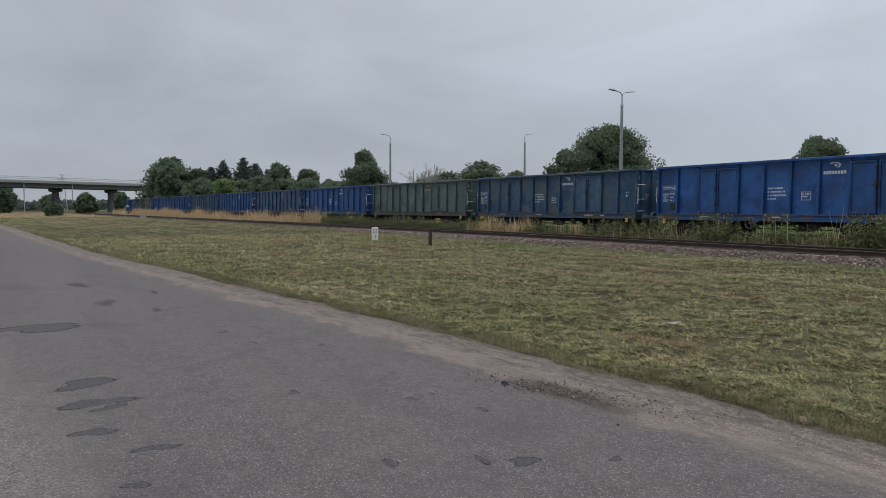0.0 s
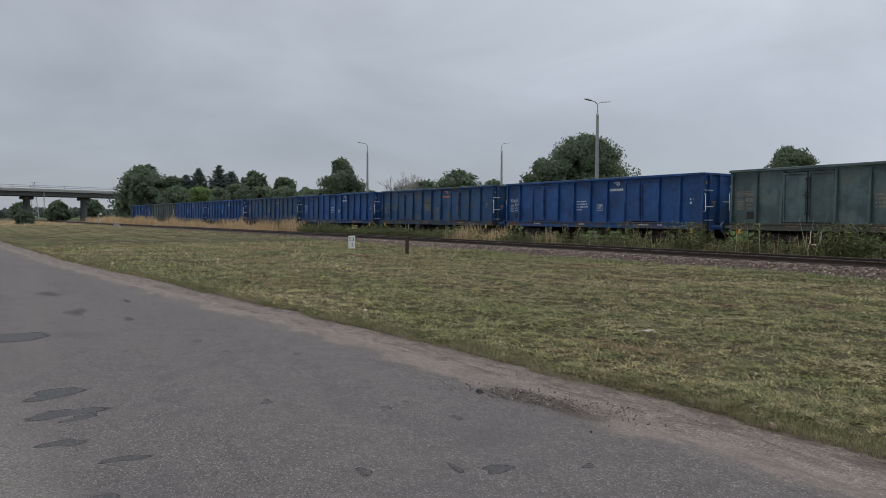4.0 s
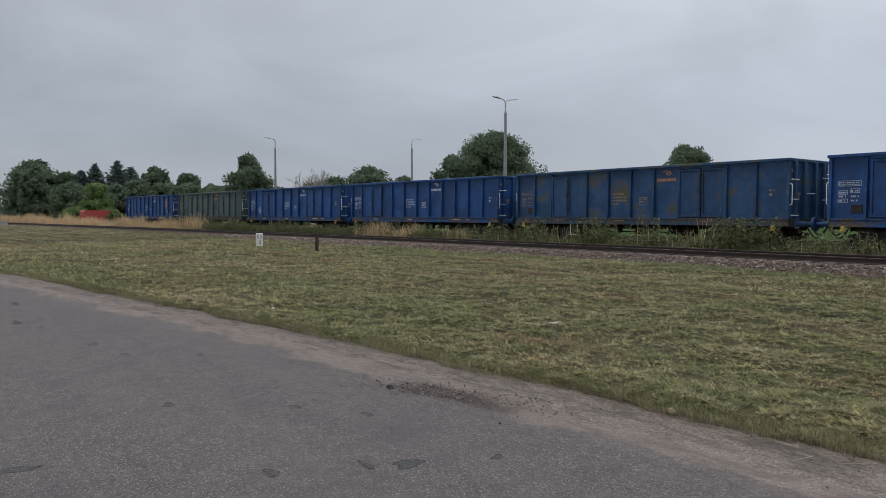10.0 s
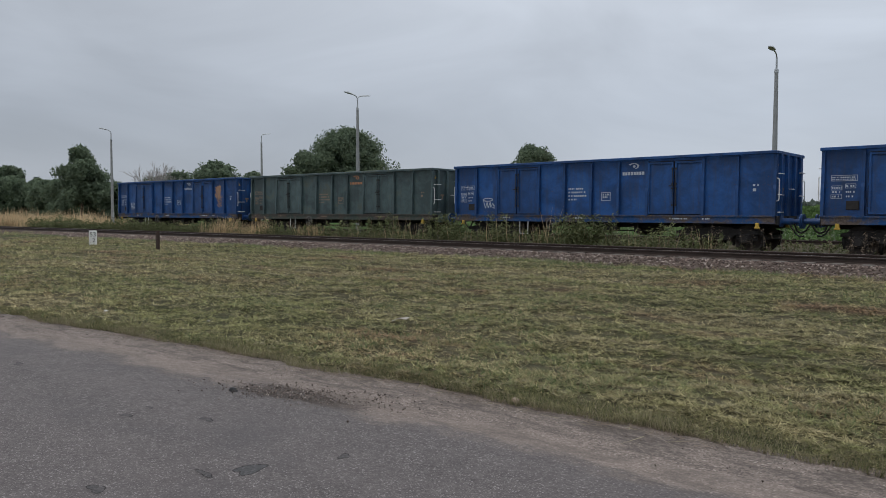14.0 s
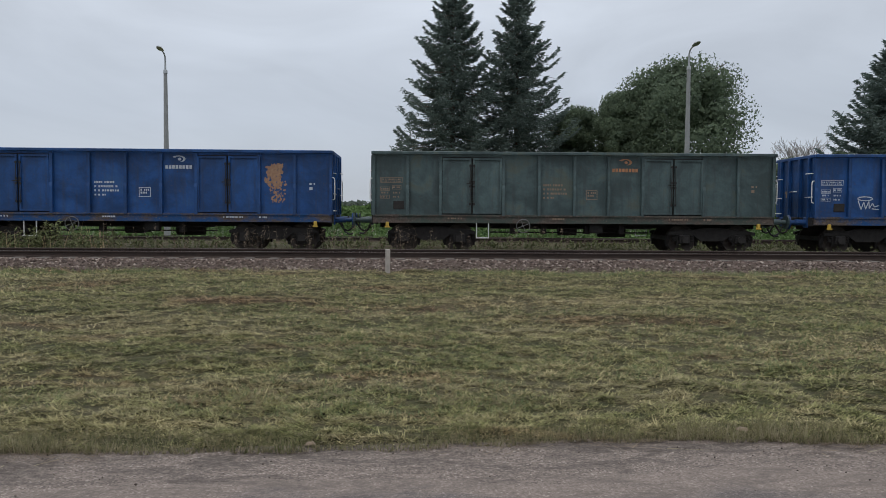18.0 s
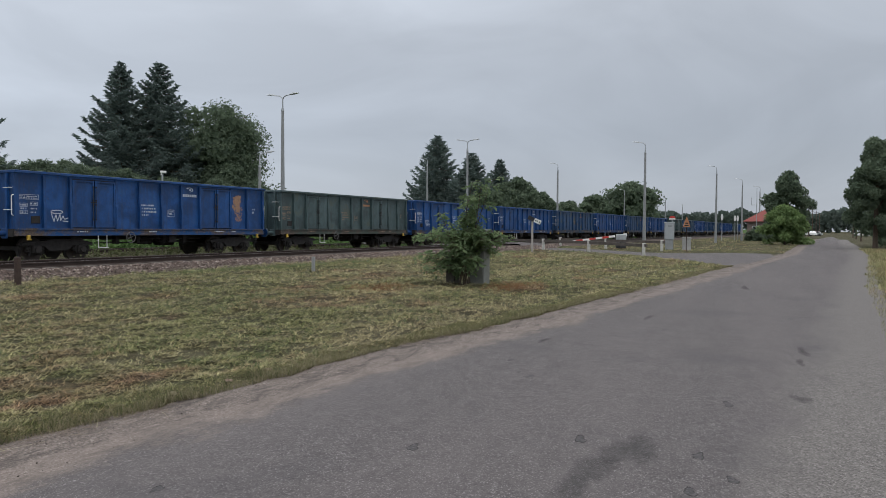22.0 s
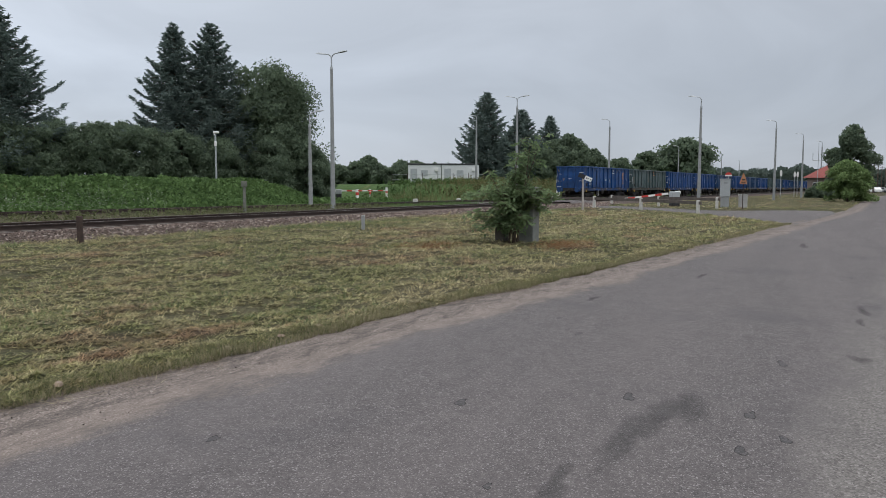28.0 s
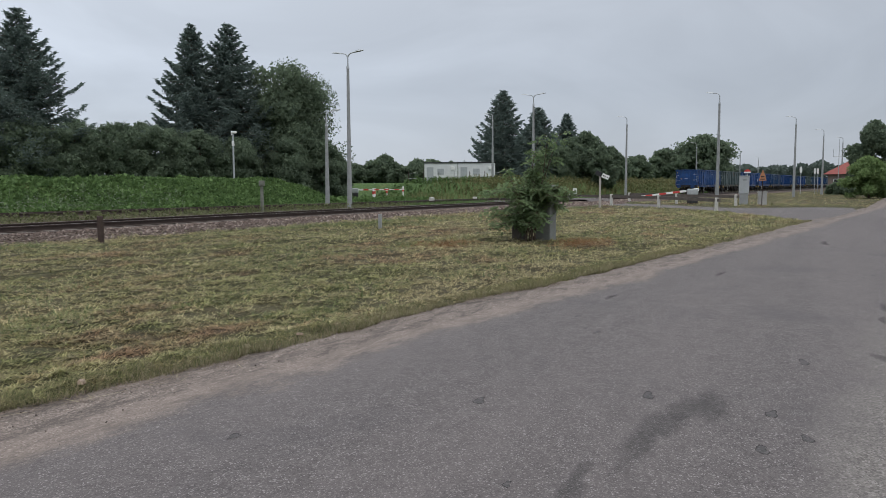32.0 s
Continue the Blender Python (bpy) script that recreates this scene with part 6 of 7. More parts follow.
x, y = by_track(2600, -62, -8.2, -1.95, -0.35)
weeds("weeds", x, y, weed_height(x, 0.34, 1.0) * RND.uniform(0.55, 1.25, len(x)), M_WEED, "green weeds and thistles growing between the tracks", 21, 17, 0.062)
x, y = by_track(1100, -57, -35, -1.95, -0.4)
weeds("weeds", x, y, np.clip(RND.uniform(0.4, 0.9, len(x)) * (1 + 0.6 * lumps(x * 0.7, y)), 0.2, 1.2), M_WEED, "dense dark weeds between the tracks", 20, 20, 0.07)
x, y = by_track(420, -45, 6, -1.9, -0.4)
weeds("dry_weeds", x, y, RND.uniform(0.4, 1.0, len(x)), M_STALK, "brown dried weed stalks between the tracks", 19, 22, 0.035)
x = np.concatenate([RND.normal(-12.9, 0.55, 130), RND.normal(-19.0, 0.5, 60), RND.normal(-22.5, 0.4, 40), RND.normal(-16.3, 0.3, 26)])
y = side(x) + RND.uniform(-1.8, -0.6, len(x))
weeds("tall_weeds", x, y, RND.uniform(0.7, 1.35, len(x)), M_WEED, "tall bushy weeds beside the track", 22, 34, 0.055)
x, y = by_track(2400, -9, 42, -1.9, 3.2)
weeds("low_weeds", x, y, RND.uniform(0.10, 0.42, len(x)) * np.where(np.abs(y - side(x) - 1.4) < 1.3, 0.4, 1), M_WEED, "low weeds between the tracks", 23, 12, 0.04)
x, y = by_track(2600, -60, 44, 3.3, 7.5)
weeds("low_weeds", x, y, RND.uniform(0.10, 0.30, len(x)), M_WEED, "low weeds beyond the second track", 24, 14, 0.06)
x, y = by_track(700, -20, 34, 11.5, 14.5)
weeds("daisies", x, y, RND.uniform(0.4, 0.65, len(x)), M_DAISY, "white daisies among weeds at the foot of the bank", 25, 6, 0.05)
x, y = by_track(70000, -14, 62, 11.5, 20)
ok = (np.abs(crossing(x, y)) > 3.4)
x, y = x[ok], y[ok]
z = height(x, y) + 0.05 + 0.16 * RND.random(len(x)) * (1 + lumps(x * 1.2, y * 1.2))
a, b = RND.normal(size=(2, len(x), 3)) * [1, 1, 0.45]
a, b = a / np.linalg.norm(a, axis=1)[:, None], np.cross(a, b / np.linalg.norm(b, axis=1)[:, None] + [0, 0, 0.3])
k = (0.06 + 0.07 * RND.random(len(x)))[:, None]
p = np.stack([x, y, z], -1)
v = np.stack([p - a * k, p + b * k * 0.7, p + a * k, p - b * k * 0.7], 1).reshape(-1, 3)
tagged(new("bank_cover", fast_mesh("bank_cover", v, np.arange(len(v)), 4, M_BANK)), "leafy green ground cover on the railway bank", "plants", kind="stuff")
x, y = by_track(420, 20, 31, 11.2, 13.8)
z = height(x, y) + RND.uniform(0.22, 0.45, len(x))
p = np.stack([x, y, z], -1)
v = np.stack([p + np.array([math.cos(q) * 0.035, math.sin(q) * 0.035, math.sin(q) * -0.02]) for q in (0, 1.57, 3.14, 4.71)], 1).reshape(-1, 3)
tagged(new("daisy_heads", fast_mesh("daisy_heads", v, np.arange(len(v)), 4, M_WHITE)), "small white flower heads at the foot of the bank", "flowers", kind="stuff")
x, y = by_track(16000, -40, 62, 10.5, 22)
ok = (np.abs(crossing(x, y)) > 3.2)
blades("bank_grass", x[ok], y[ok], 0.15, 0.085, 1.1, M_BANK, "lush green grass on the railway bank", seed=26)
x, y = by_track(1500, 60, 150, 8.5, 15)
ok = np.abs(crossing(x, y)) > 4.5
weeds("bank_weeds", x[ok], y[ok], RND.uniform(0.3, 0.95, ok.sum()), M_DRYGREEN, "rough green and brown weeds on the far bank", 32, 16, 0.13)
x, y = by_track(900, 66, 104, 15, 26)
weeds("bank_weeds", x, y, RND.uniform(0.25, 0.7, len(x)), M_BANK, "bushy green weeds below the container", 33, 16, 0.14)
x, y = by_track(9000, 44, 130, 3.2, 6)
ok = (np.abs(crossing(x, y)) > 3.2)
blades("bank_grass", x[ok], y[ok], 0.22, 0.04, 0.6, M_BANK, "green grass beyond the second track", seed=27)
x = 60 * (135 / 60) ** RND.random(42000)
y = road_l(x) + 0.1 + RND.random(len(x)) * (side(x) - 5.6 - road_l(x))
ok = off_road(x, y)
blades("mown_grass_blades", x[ok], y[ok], 0.12, 0.06, 1.4, M_STRAW, "mown grass beyond the side road", seed=28, along=0.5, least=0.8)
x, y = by_track(9000, -150, -47, -6.3, -4.75)
blades("mown_grass_blades", x, y, 0.16, 0.05, 1.1, M_STRAW, "grass creeping over the stone bed", zs=0.12 + 0.16 * smooth(-6.0, -4.9, y - side(x)), seed=29)
x, y = by_track(7000, -250, -135, -30, -5.5)
ok = y > road_l(x) + 3
blades("dry_grass", x[ok], y[ok], 0.40, 0.07, 0.7, M_DRY, "low pale dry grass towards the overpass", seed=30)


# ---- loose stones of the main track ----
def loose_stones(n, x0, x1):
    rnd = np.random.default_rng(31)
    x = rnd.uniform(x0, x1, n)
    t = np.array([toe(a) for a in x])
    f = rnd.random(n)
    u = t + 0.05 + (-1.0 - t) * f + 0.15 * rnd.normal(size=n) * (f < 0.2)
    slope = np.clip((u - t) / (-1.75 - t), 0, 1)
    z = 0.11 + (RAIL_N - 0.19 - 0.10) * slope
    y = side(x) + NEAR + u
    d = np.hypot(x, y)
    s = (0.017 + 0.0006 * d) * (0.6 + 0.9 * rnd.random(n))
    octa = np.array([(1, 0, 0), (0, 1, 0), (-1, 0, 0), (0, -1, 0), (0, 0, 1), (0, 0, -1.0)])
    faces = np.array([(0, 1, 4), (1, 2, 4), (2, 3, 4), (3, 0, 4), (1, 0, 5), (0, 3, 5)])
    a = rnd.random(n) * math.tau
    c, q = np.cos(a)[:, None], np.sin(a)[:, None]
    v = octa[None] * (0.65 + 0.7 * rnd.random((n, 6, 1))) * s[:, None, None] * np.array([1.25, 1, 0.75])
    v = np.stack([v[..., 0] * c - v[..., 1] * q, v[..., 0] * q + v[..., 1] * c, v[..., 2] + 0.2 * v[..., 0] * rnd.normal(size=(n, 1))], -1)
    v = (v + np.stack([x, y, z], -1)[:, None]).reshape(-1, 3)
    loops = (faces[None] + 6 * np.arange(n)[:, None, None]).reshape(-1)
    tagged(new("ballast_stones", fast_mesh("ballast_stones", v, loops, 3, M_STONES)), "loose grey and brown crushed stones of the main track", "stones", kind="stuff")


loose_stones(48000, -48, 62)


# ---- posts and small things by the track ----
def numerals(text, size, mat, parent, m):
    cu = bpy.data.curves.new("numeral", "FONT")
    cu.body, cu.size, cu.align_x = text, size, "CENTER"
    ob = bpy.data.objects.new("numeral", cu)
    scene.collection.objects.link(ob)
    me = bpy.data.meshes.new_from_object(ob.evaluated_get(bpy.context.evaluated_depsgraph_get()))
    bpy.data.objects.remove(ob)
    me.materials.clear()
    me.materials.append(mat)
    return part("numeral", me, None, parent, "black painted numerals", m)


def stone_marker():
    x, y = -32.1, 14.7
    z = float(height(x, y))
    o = thing("kilometre_marker", pose(x, y, z, 0, 0, 65), "white concrete kilometre stone with black numerals 53 and 2", "marker")
    part("stone", Geo().box(-0.155, -0.07, -0.1, 0.155, 0.07, 0.63, 0.02), M_WHITE, o)
    numerals("53", 0.26, M_BLACK, o, pose(0, -0.073, 0.38, 90, 0, 0))
    numerals("2", 0.24, M_BLACK, o, pose(0.03, -0.073, 0.14, 90, 0, 0))


stone_marker()


def post(x, y, w, h, mat, label, name="marker_post"):
    z = float(height(x, y))
    o = tagged(new(name, Geo().box(-w / 2, -w / 2, -0.15, w / 2, w / 2, h, w * 0.12).mesh(name, mat)), label, "post")
    o.matrix_basis = pose(x, y, z, 0, 0, 10)


post(-26.7, 14.7, 0.12, 0.74, M_BROWNPOST, "short dark brown steel post beside the track")
post(13.4, 16.1, 0.12, 0.68, M_BROWNPOST, "short dark brown steel post beside the track")
post(0.0, 17.3, 0.10, 0.56, M_PALEPOST, "short pale concrete post at the ballast edge")
post(21.7, 12.9, 0.10, 0.50, M_MAST, "short grey concrete post at the ballast edge")
post(51.8, 26.4, 0.34, 0.42, M_OLDWHITE, "low white marker stone between tracks", "marker_stone")
post(62.5, 27.5, 0.34, 0.34, M_OLDWHITE, "low white marker stone between tracks", "marker_stone")
post(-103, 19.0, 0.3, 0.45, M_PALEPOST, "short pale concrete post at the ballast edge")
post(-131, 19.0, 0.4, 0.5, M_WHITE, "short white post at the ballast edge")


M_POSTOLD = plain("mossy_concrete", (0.16, 0.165, 0.14), 0.9, 0, 0.3, 6)


def signal_plate():
    x, y = 31.11, 25.75
    o = thing("track_signal", pose(x, y, float(height(x, y)), 0, 0, -50), "grey post with a small square box on top", "signal")
    part("pole", Geo().rod((0, 0, -0.2), (0, 0, 1.45), 0.09, 0.08, 10), M_POSTOLD, o)
    part("box", Geo().box(-0.15, -0.1, 1.32, 0.15, 0.1, 1.62, 0.02).box(-0.10, -0.12, 1.38, 0.10, -0.1, 1.56), M_POSTOLD, o)


signal_plate()


def camera_mast():
    x, y = 41.4, 36.85
    z = float(height(x, y))
    o = thing("surveillance_mast", pose(x, y, z, 0, 0, -45), "thin pale mast with a small white camera", "mast")
    part("pole", Geo().rod((0, 0, -0.2), (0, 0, 3.4), 0.075, 0.06, 10), M_GALV, o)
    part("bracket", Geo().box(-0.09, -0.08, 2.55, 0.09, 0.08, 2.9, 0.02), M_WHITE, o)
    part("housing", Geo().box(-0.14, -0.1, 3.43, 0.26, 0.1, 3.6, 0.03).rod((-0.06, 0, 3.3), (-0.06, 0, 3.45), 0.06, 0.05, 10), M_WHITE, o)


camera_mast()


# ---- cabinets under the young walnut ----
def cable_cabinet(x, y, w, d, h, mat, label, cap=True):
    o = thing("cable_cabinet", pose(x, y, float(height(x, y)), 0, 0, -100), label, "cabinet")
    part("body", Geo().box(-w / 2, -d / 2, -0.1, w / 2, d / 2, h, 0.015), mat, o)
    if cap:
        part("lid", Geo().box(-w / 2 - 0.03, -d / 2 - 0.03, h, w / 2 + 0.03, d / 2 + 0.03, h + 0.05, 0.01), mat, o)
        part("door", Geo().box(-w / 2 + 0.03, -d / 2 - 0.012, 0.25, w / 2 - 0.03, -d / 2, h - 0.04, 0.004), mat, o)
        part("hinge", Geo().rod((-w / 2 + 0.03, -d / 2 - 0.02, 0.5), (-w / 2 + 0.03, -d / 2 - 0.02, h - 0.3), 0.012, n=6), M_GALV, o)


M_CABINET = plain("dull_grey_cabinet", (0.20, 0.205, 0.19), 0.7, 0, 0.2, 4)
cable_cabinet(20.05, 6.58, 0.46, 0.36, 1.48, M_CABINET, "grey cable cabinet half hidden by a young walnut")
cable_cabinet(19.86, 7.30, 0.28, 0.30, 0.74, M_STAINED, "dark stained low cable box", False)


def walnut():
    """Young walnut: thin stems and long leaves of paired leaflets."""
    rnd = random.Random(8)
    x, y = 19.48, 6.82
    o = thing("walnut_bush", pose(x, y, float(height(x, y))), "young walnut bush with long paired leaflets", "shrub")
    g = Geo()
    leaf = []

    def spray(q, reach):
        b = rnd.uniform(0, math.tau)
        way = Vector((math.cos(b), math.sin(b), rnd.uniform(-0.55, 0.45))).normalized()
        span = reach * rnd.uniform(0.7, 1.2)
        across = way.cross(Vector((0, 0, 1))).normalized()
        across = (across + across.cross(way) * rnd.uniform(-0.8, 0.8)).normalized()
        g.rod(q, q + way * span, 0.005, 0.003, 4, False)
        for s in range(4):
            at = q + way * span * (0.30 + 0.24 * s) + Vector((0, 0, -0.10 * span * (s * 0.5) ** 2))
            for m in (-1, 1):
                tip = at + across * m * rnd.uniform(0.07, 0.13) + way * 0.05 + Vector((0, 0, rnd.uniform(-0.08, 0.04)))
                mid = (at + tip) / 2 + Vector((0, 0, 0.012))
                wv = way * 0.040
                leaf.extend([at, mid - wv, tip, mid + wv])

    def limb(p, d, length, r, sprays, sag):
        n = 6
        for j in range(n):
            q = p + d * (length / n)
            g.rod(p, q, r * (1 - j / n) + 0.004, r * (1 - (j + 1) / n) + 0.004, 5, False)
            for e in range(sprays if j >= 2 else (sprays // 2 if j else 0)):
                spray(p + (q - p) * rnd.random(), 0.25)
            p = q
            d = (d + Vector((rnd.uniform(-0.12, 0.12), rnd.uniform(-0.12, 0.12), -sag))).normalized()

    # upright shoots, the longest in the middle
    for k in range(10):
        a = k * 2.4 + rnd.uniform(-0.3, 0.3)
        out = 0.05 + 0.036 * k
        limb(Vector((rnd.uniform(-0.12, 0.12), rnd.uniform(-0.12, 0.12), 0)), Vector((out * math.cos(a), out * math.sin(a), 1)).normalized(), 2.98 - 0.13 * k, 0.022, 8, 0.0)
    # low limbs that reach out sideways over the grass and round the cabinet
    for k in range(22):
        a = k * math.tau / 22 + rnd.uniform(-0.15, 0.15)
        side = abs(math.sin(a - 0.33))
        reach = (0.5 + 0.62 * side + (0.26 if math.sin(a) > 0.5 else 0.0)) * rnd.uniform(0.8, 1.1)
        limb(Vector((0, 0, rnd.uniform(0.45, 1.45))), Vector((math.cos(a), math.sin(a), rnd.uniform(0.1, 0.75))).normalized(), reach, 0.014, 5, 0.11)
    part("stem", g, M_BARK, o)
    v = np.array([tuple(q) for q in leaf])
    v[:, 2] = np.maximum(v[:, 2], 0.12)
    part("foliage", fast_mesh("foliage", v, np.arange(len(v)), 4, M_WALNUT), None, o)


walnut()


# ---- level crossing ----
def leaning_sign(x, y, turn):
    o = thing("leaning_sign", pose(x, y, float(height(x, y)), 0, 0, turn), "tilted black and white board on a grey post", "sign")
    part("post", Geo().box(-0.06, -0.06, -0.2, 0.06, 0.06, 2.05, 0.01), M_PALEPOST, o)
    tilt = pose(0.1, -0.09, 1.98, 0, 24, 0)
    b = part("board", Geo().box(0.02, -0.015, -0.13, 0.46, 0.015, 0.13, 0.006), M_WHITE, o, "white half of the board", tilt)
    tagged(part("lettering", bars([(0.08, -0.045, 0.32, 0.09)], 9), M_BLACK, b, "", pose(0, -0.018, 0)), kind="stuff")
    part("board", Geo().box(-0.40, -0.015, -0.13, 0.02, 0.015, 0.13, 0.006), M_BLACK, o, "black half of the board", tilt)


def guard_rail(pts, mat_post=None, h=0.62):
    """A beam on short white posts."""
    (x0, y0), (x1, y1) = pts[0], pts[-1]
    o = thing("guard_rail", pose(x0, y0, 0), "low rail on short white posts by the crossing", "guard rail", "crossing guard rails")
    zs = [float(height(*p)) for p in pts]
    g = Geo()
    for (a, c), (b, d), z0, z1 in zip(pts, pts[1:], zs, zs[1:]):
        way = Vector((b - a, d - c, z1 - z0)).normalized()
        n = Vector((-way.y, way.x, 0)) * 0.05
        p, q = Vector((a - x0, c - y0, z0 + h)) - way * 0.25, Vector((b - x0, d - y0, z1 + h)) + way * 0.25
        up = Vector((0, 0, 0.09))
        g.add([p - n - up, p + n - up, p + n + up, p - n + up, q - n - up, q + n - up, q + n + up, q - n + up], [(0, 1, 2, 3), (4, 7, 6, 5), (0, 4, 5, 1), (1, 5, 6, 2), (2, 6, 7, 3), (3, 7, 4, 0)])
    part("beam", g, M_SLEEPER, o, "weathered brown beam")
    for (a, c), z in zip(pts, zs):
        part("post", Geo().box(-0.09, -0.09, -0.2, 0.09, 0.09, h + 0.14, 0.02), M_OLDWHITE, o, "dirty white post", pose(a - x0, c - y0, z))


def barrier(x, y, turn, length, tilt, label):
    o = thing("crossing_barrier", pose(x, y, float(height(x, y)) + 0.02, 0, 0, turn), label, "barrier", "crossing barriers")
    part("base", Geo().box(-0.28, -0.28, 0, 0.28, 0.28, 0.62, 0.02), M_BLACK, o, "black machine base")
    part("machine", Geo().box(-0.32, -0.27, 0.62, 0.32, 0.27, 1.08, 0.05), M_GREYBOX, o, "pale grey drive housing")
    n = int(length / 0.5)
    for k in range(n):
        r = 0.075 - 0.03 * k / n
        part("boom_section", Geo().box(0.3 + k * length / n, -0.04, -r, 0.3 + (k + 1) * length / n, 0.04, r), M_RED if k % 2 else M_WHITE, o, "red and white boom stripe" if k < 2 else "", pose(0, -0.40, 0.95, 0, tilt, 0))
    part("counterweight", Geo().box(-0.7, -0.08, -0.11, -0.3, 0.08, 0.11, 0.02), M_WHITE, o, "white counterweight", pose(0, -0.40, 0.95, 0, tilt, 0))


def relay_cabinet():
    x, y = 58.0, 4.4
    o = thing("relay_cabinet", pose(x, y, float(height(x, y)), 0, 0, -80), "tall grey relay cabinet on a plinth", "cabinet")
    part("plinth", Geo().box(-0.27, -0.25, -0.1, 0.27, 0.25, 0.75, 0.02), M_MAST, o)
    part("body", Geo().box(-0.33, -0.28, 0.75, 0.33, 0.28, 1.98, 0.03), M_GREYBOX, o)
    part("roof", Geo().box(-0.37, -0.32, 1.98, 0.37, 0.32, 2.05, 0.03), M_GREYBOX, o)
    part("vent", Geo().box(-0.13, -0.30, 1.7, 0.13, -0.28, 1.8), M_MAST, o)
    o = thing("junction_box", pose(58.5, 3.2, float(height(58.5, 3.2)), 0, 0, -80), "low grey concrete junction box", "box")
    part("body", Geo().box(-0.28, -0.25, -0.1, 0.28, 0.25, 0.85, 0.02), M_CONCRETE, o)
    part("lid", Geo().box(-0.32, -0.29, 0.85, 0.32, 0.29, 0.93, 0.01), M_CONCRETE, o)


def warning_sign():
    x, y = 54.6, 3.0
    o = thing("warning_sign", pose(x, y, float(height(x, y)), 0, 0, -82), "orange triangular sign with black bars on a post", "sign")
    part("post", Geo().rod((0, 0, -0.2), (0, 0, 1.9), 0.03, n=8), M_BROWNPOST, o)
    tri = [(-0.24, 1.72), (0.24, 1.72), (0.15, 2.08), (0, 2.45), (-0.15, 2.08)]
    b = part("plate", Geo().add([(a, -0.05, c) for a, c in tri] + [(a, -0.03, c) for a, c in tri], [(0, 1, 2, 3, 4), (9, 8, 7, 6, 5), (0, 5, 6, 1), (1, 6, 7, 2), (2, 7, 8, 3), (3, 8, 9, 4), (4, 9, 5, 0)]), M_ORANGE, o, "orange sign plate")
    part("bar", Geo().box(-0.14, -0.055, 1.79, 0.14, -0.051, 1.85), M_BLACK, b, "black bar")
    part("bar", Geo().box(-0.10, -0.055, 1.94, 0.10, -0.051, 2.02), M_BLACK, b, "black bar")


def half_round_sign():
    x, y = 63.5, 4.6
    o = thing("crossing_sign", pose(x, y, float(height(x, y)), 0, 0, -82), "half-round red and white sign on a post", "sign")
    part("post", Geo().rod((0, 0, -0.2), (0, 0, 2.5), 0.035, n=8), M_GALV, o)
    pts = [(0.24 * math.cos(k * math.pi / 10), 2.4 + 0.19 * math.sin(k * math.pi / 10)) for k in range(11)]
    part("plate", Geo().add([(a, -0.05, c) for a, c in pts], [tuple(range(11))]), M_RED, o, "red half-round plate")
    part("stripe", Geo().box(-0.24, -0.06, 2.29, 0.24, -0.04, 2.40), M_WHITE, o, "white lower stripe")


def triangle_board():
    x, y = 84.5, 24.6
    o = thing("track_board", pose(x, y, float(height(x, y)), 0, 0, -72), "small white board with a black wedge", "sign")
    o.scale = (0.65, 0.65, 0.75)
    part("post", Geo().rod((0, 0, -0.2), (0, 0, 0.5), 0.04, n=8), M_GALV, o)
    b = part("board", Geo().box(-0.35, -0.03, 0.4, 0.35, 0.0, 1.25, 0.01), M_WHITE, o)
    part("wedge", Geo().add([(-0.22, -0.034, 0.5), (0.22, -0.034, 0.5), (0, -0.034, 1.15)], [(0, 1, 2)]), M_BLACK, b, "black wedge")


leaning_sign(45.4, 11.6, -78)
leaning_sign(-128.0, 15.3, 84)
o = thing("point_machine", pose(-112.0, 15.7, float(height(-112.0, 15.7)), 0, 0, 0), "pale low concrete box beside the rails", "box")
part("body", Geo().box(-0.55, -0.35, -0.1, 0.55, 0.35, 0.55, 0.04), M_PALEPOST, o)
part("lid", Geo().box(-0.6, -0.4, 0.55, 0.6, 0.4, 0.65, 0.02), M_PALEPOST, o)
guard_rail([(45.6, 4.9), (48.2, 8.6), (50.4, 12.1), (53.4, 16.0)])
guard_rail([(54.2, 4.6), (57.0, 8.9), (60.0, 13.0)])
barrier(57.9, 7.9, 128, 4.4, 6, "lowered red and white barrier with grey drive box")
barrier(63.3, 40.9, -58, 4.6, 0, "lowered red and white barrier beyond the tracks")
for x, y in ((62.0, 38.0), (65.0, 39.7), (68.4, 40.3), (68.9, 38.6)):
    o = thing("striped_post", pose(x, y, float(height(x, y))), "short white post with red bands", "post", "striped posts at the crossing")
    for k in range(4):
        part("band", Geo().rod((0, 0, k * 0.28 - (0.1 if k == 0 else 0)), (0, 0, k * 0.28 + 0.28), 0.11, n=10), M_RED if k == 2 else M_WHITE, o)
relay_cabinet()
warning_sign()
half_round_sign()
triangle_board()
for x, y in ((110.4, 1.4), (120.4, -0.3), (122.4, -0.7)):
    o = thing("white_board_post", pose(x, y, float(height(x, y)), 0, 0, -90), "dark post with a small white oval board", "sign", "oval boards by the track")
    part("post", Geo().rod((0, 0, -0.2), (0, 0, 2.9), 0.04, n=8), M_GALV, o)
    part("board", Geo().add([(0.16 * math.cos(k * math.tau / 14), q, 3.25 + 0.45 * math.sin(k * math.tau / 14)) for q in (-0.02, 0.02) for k in range(14)], [tuple(range(14)), tuple(range(27, 13, -1))] + [(k, 14 + k, 14 + (k + 1) % 14, (k + 1) % 14) for k in range(14)]), M_WHITE, o)


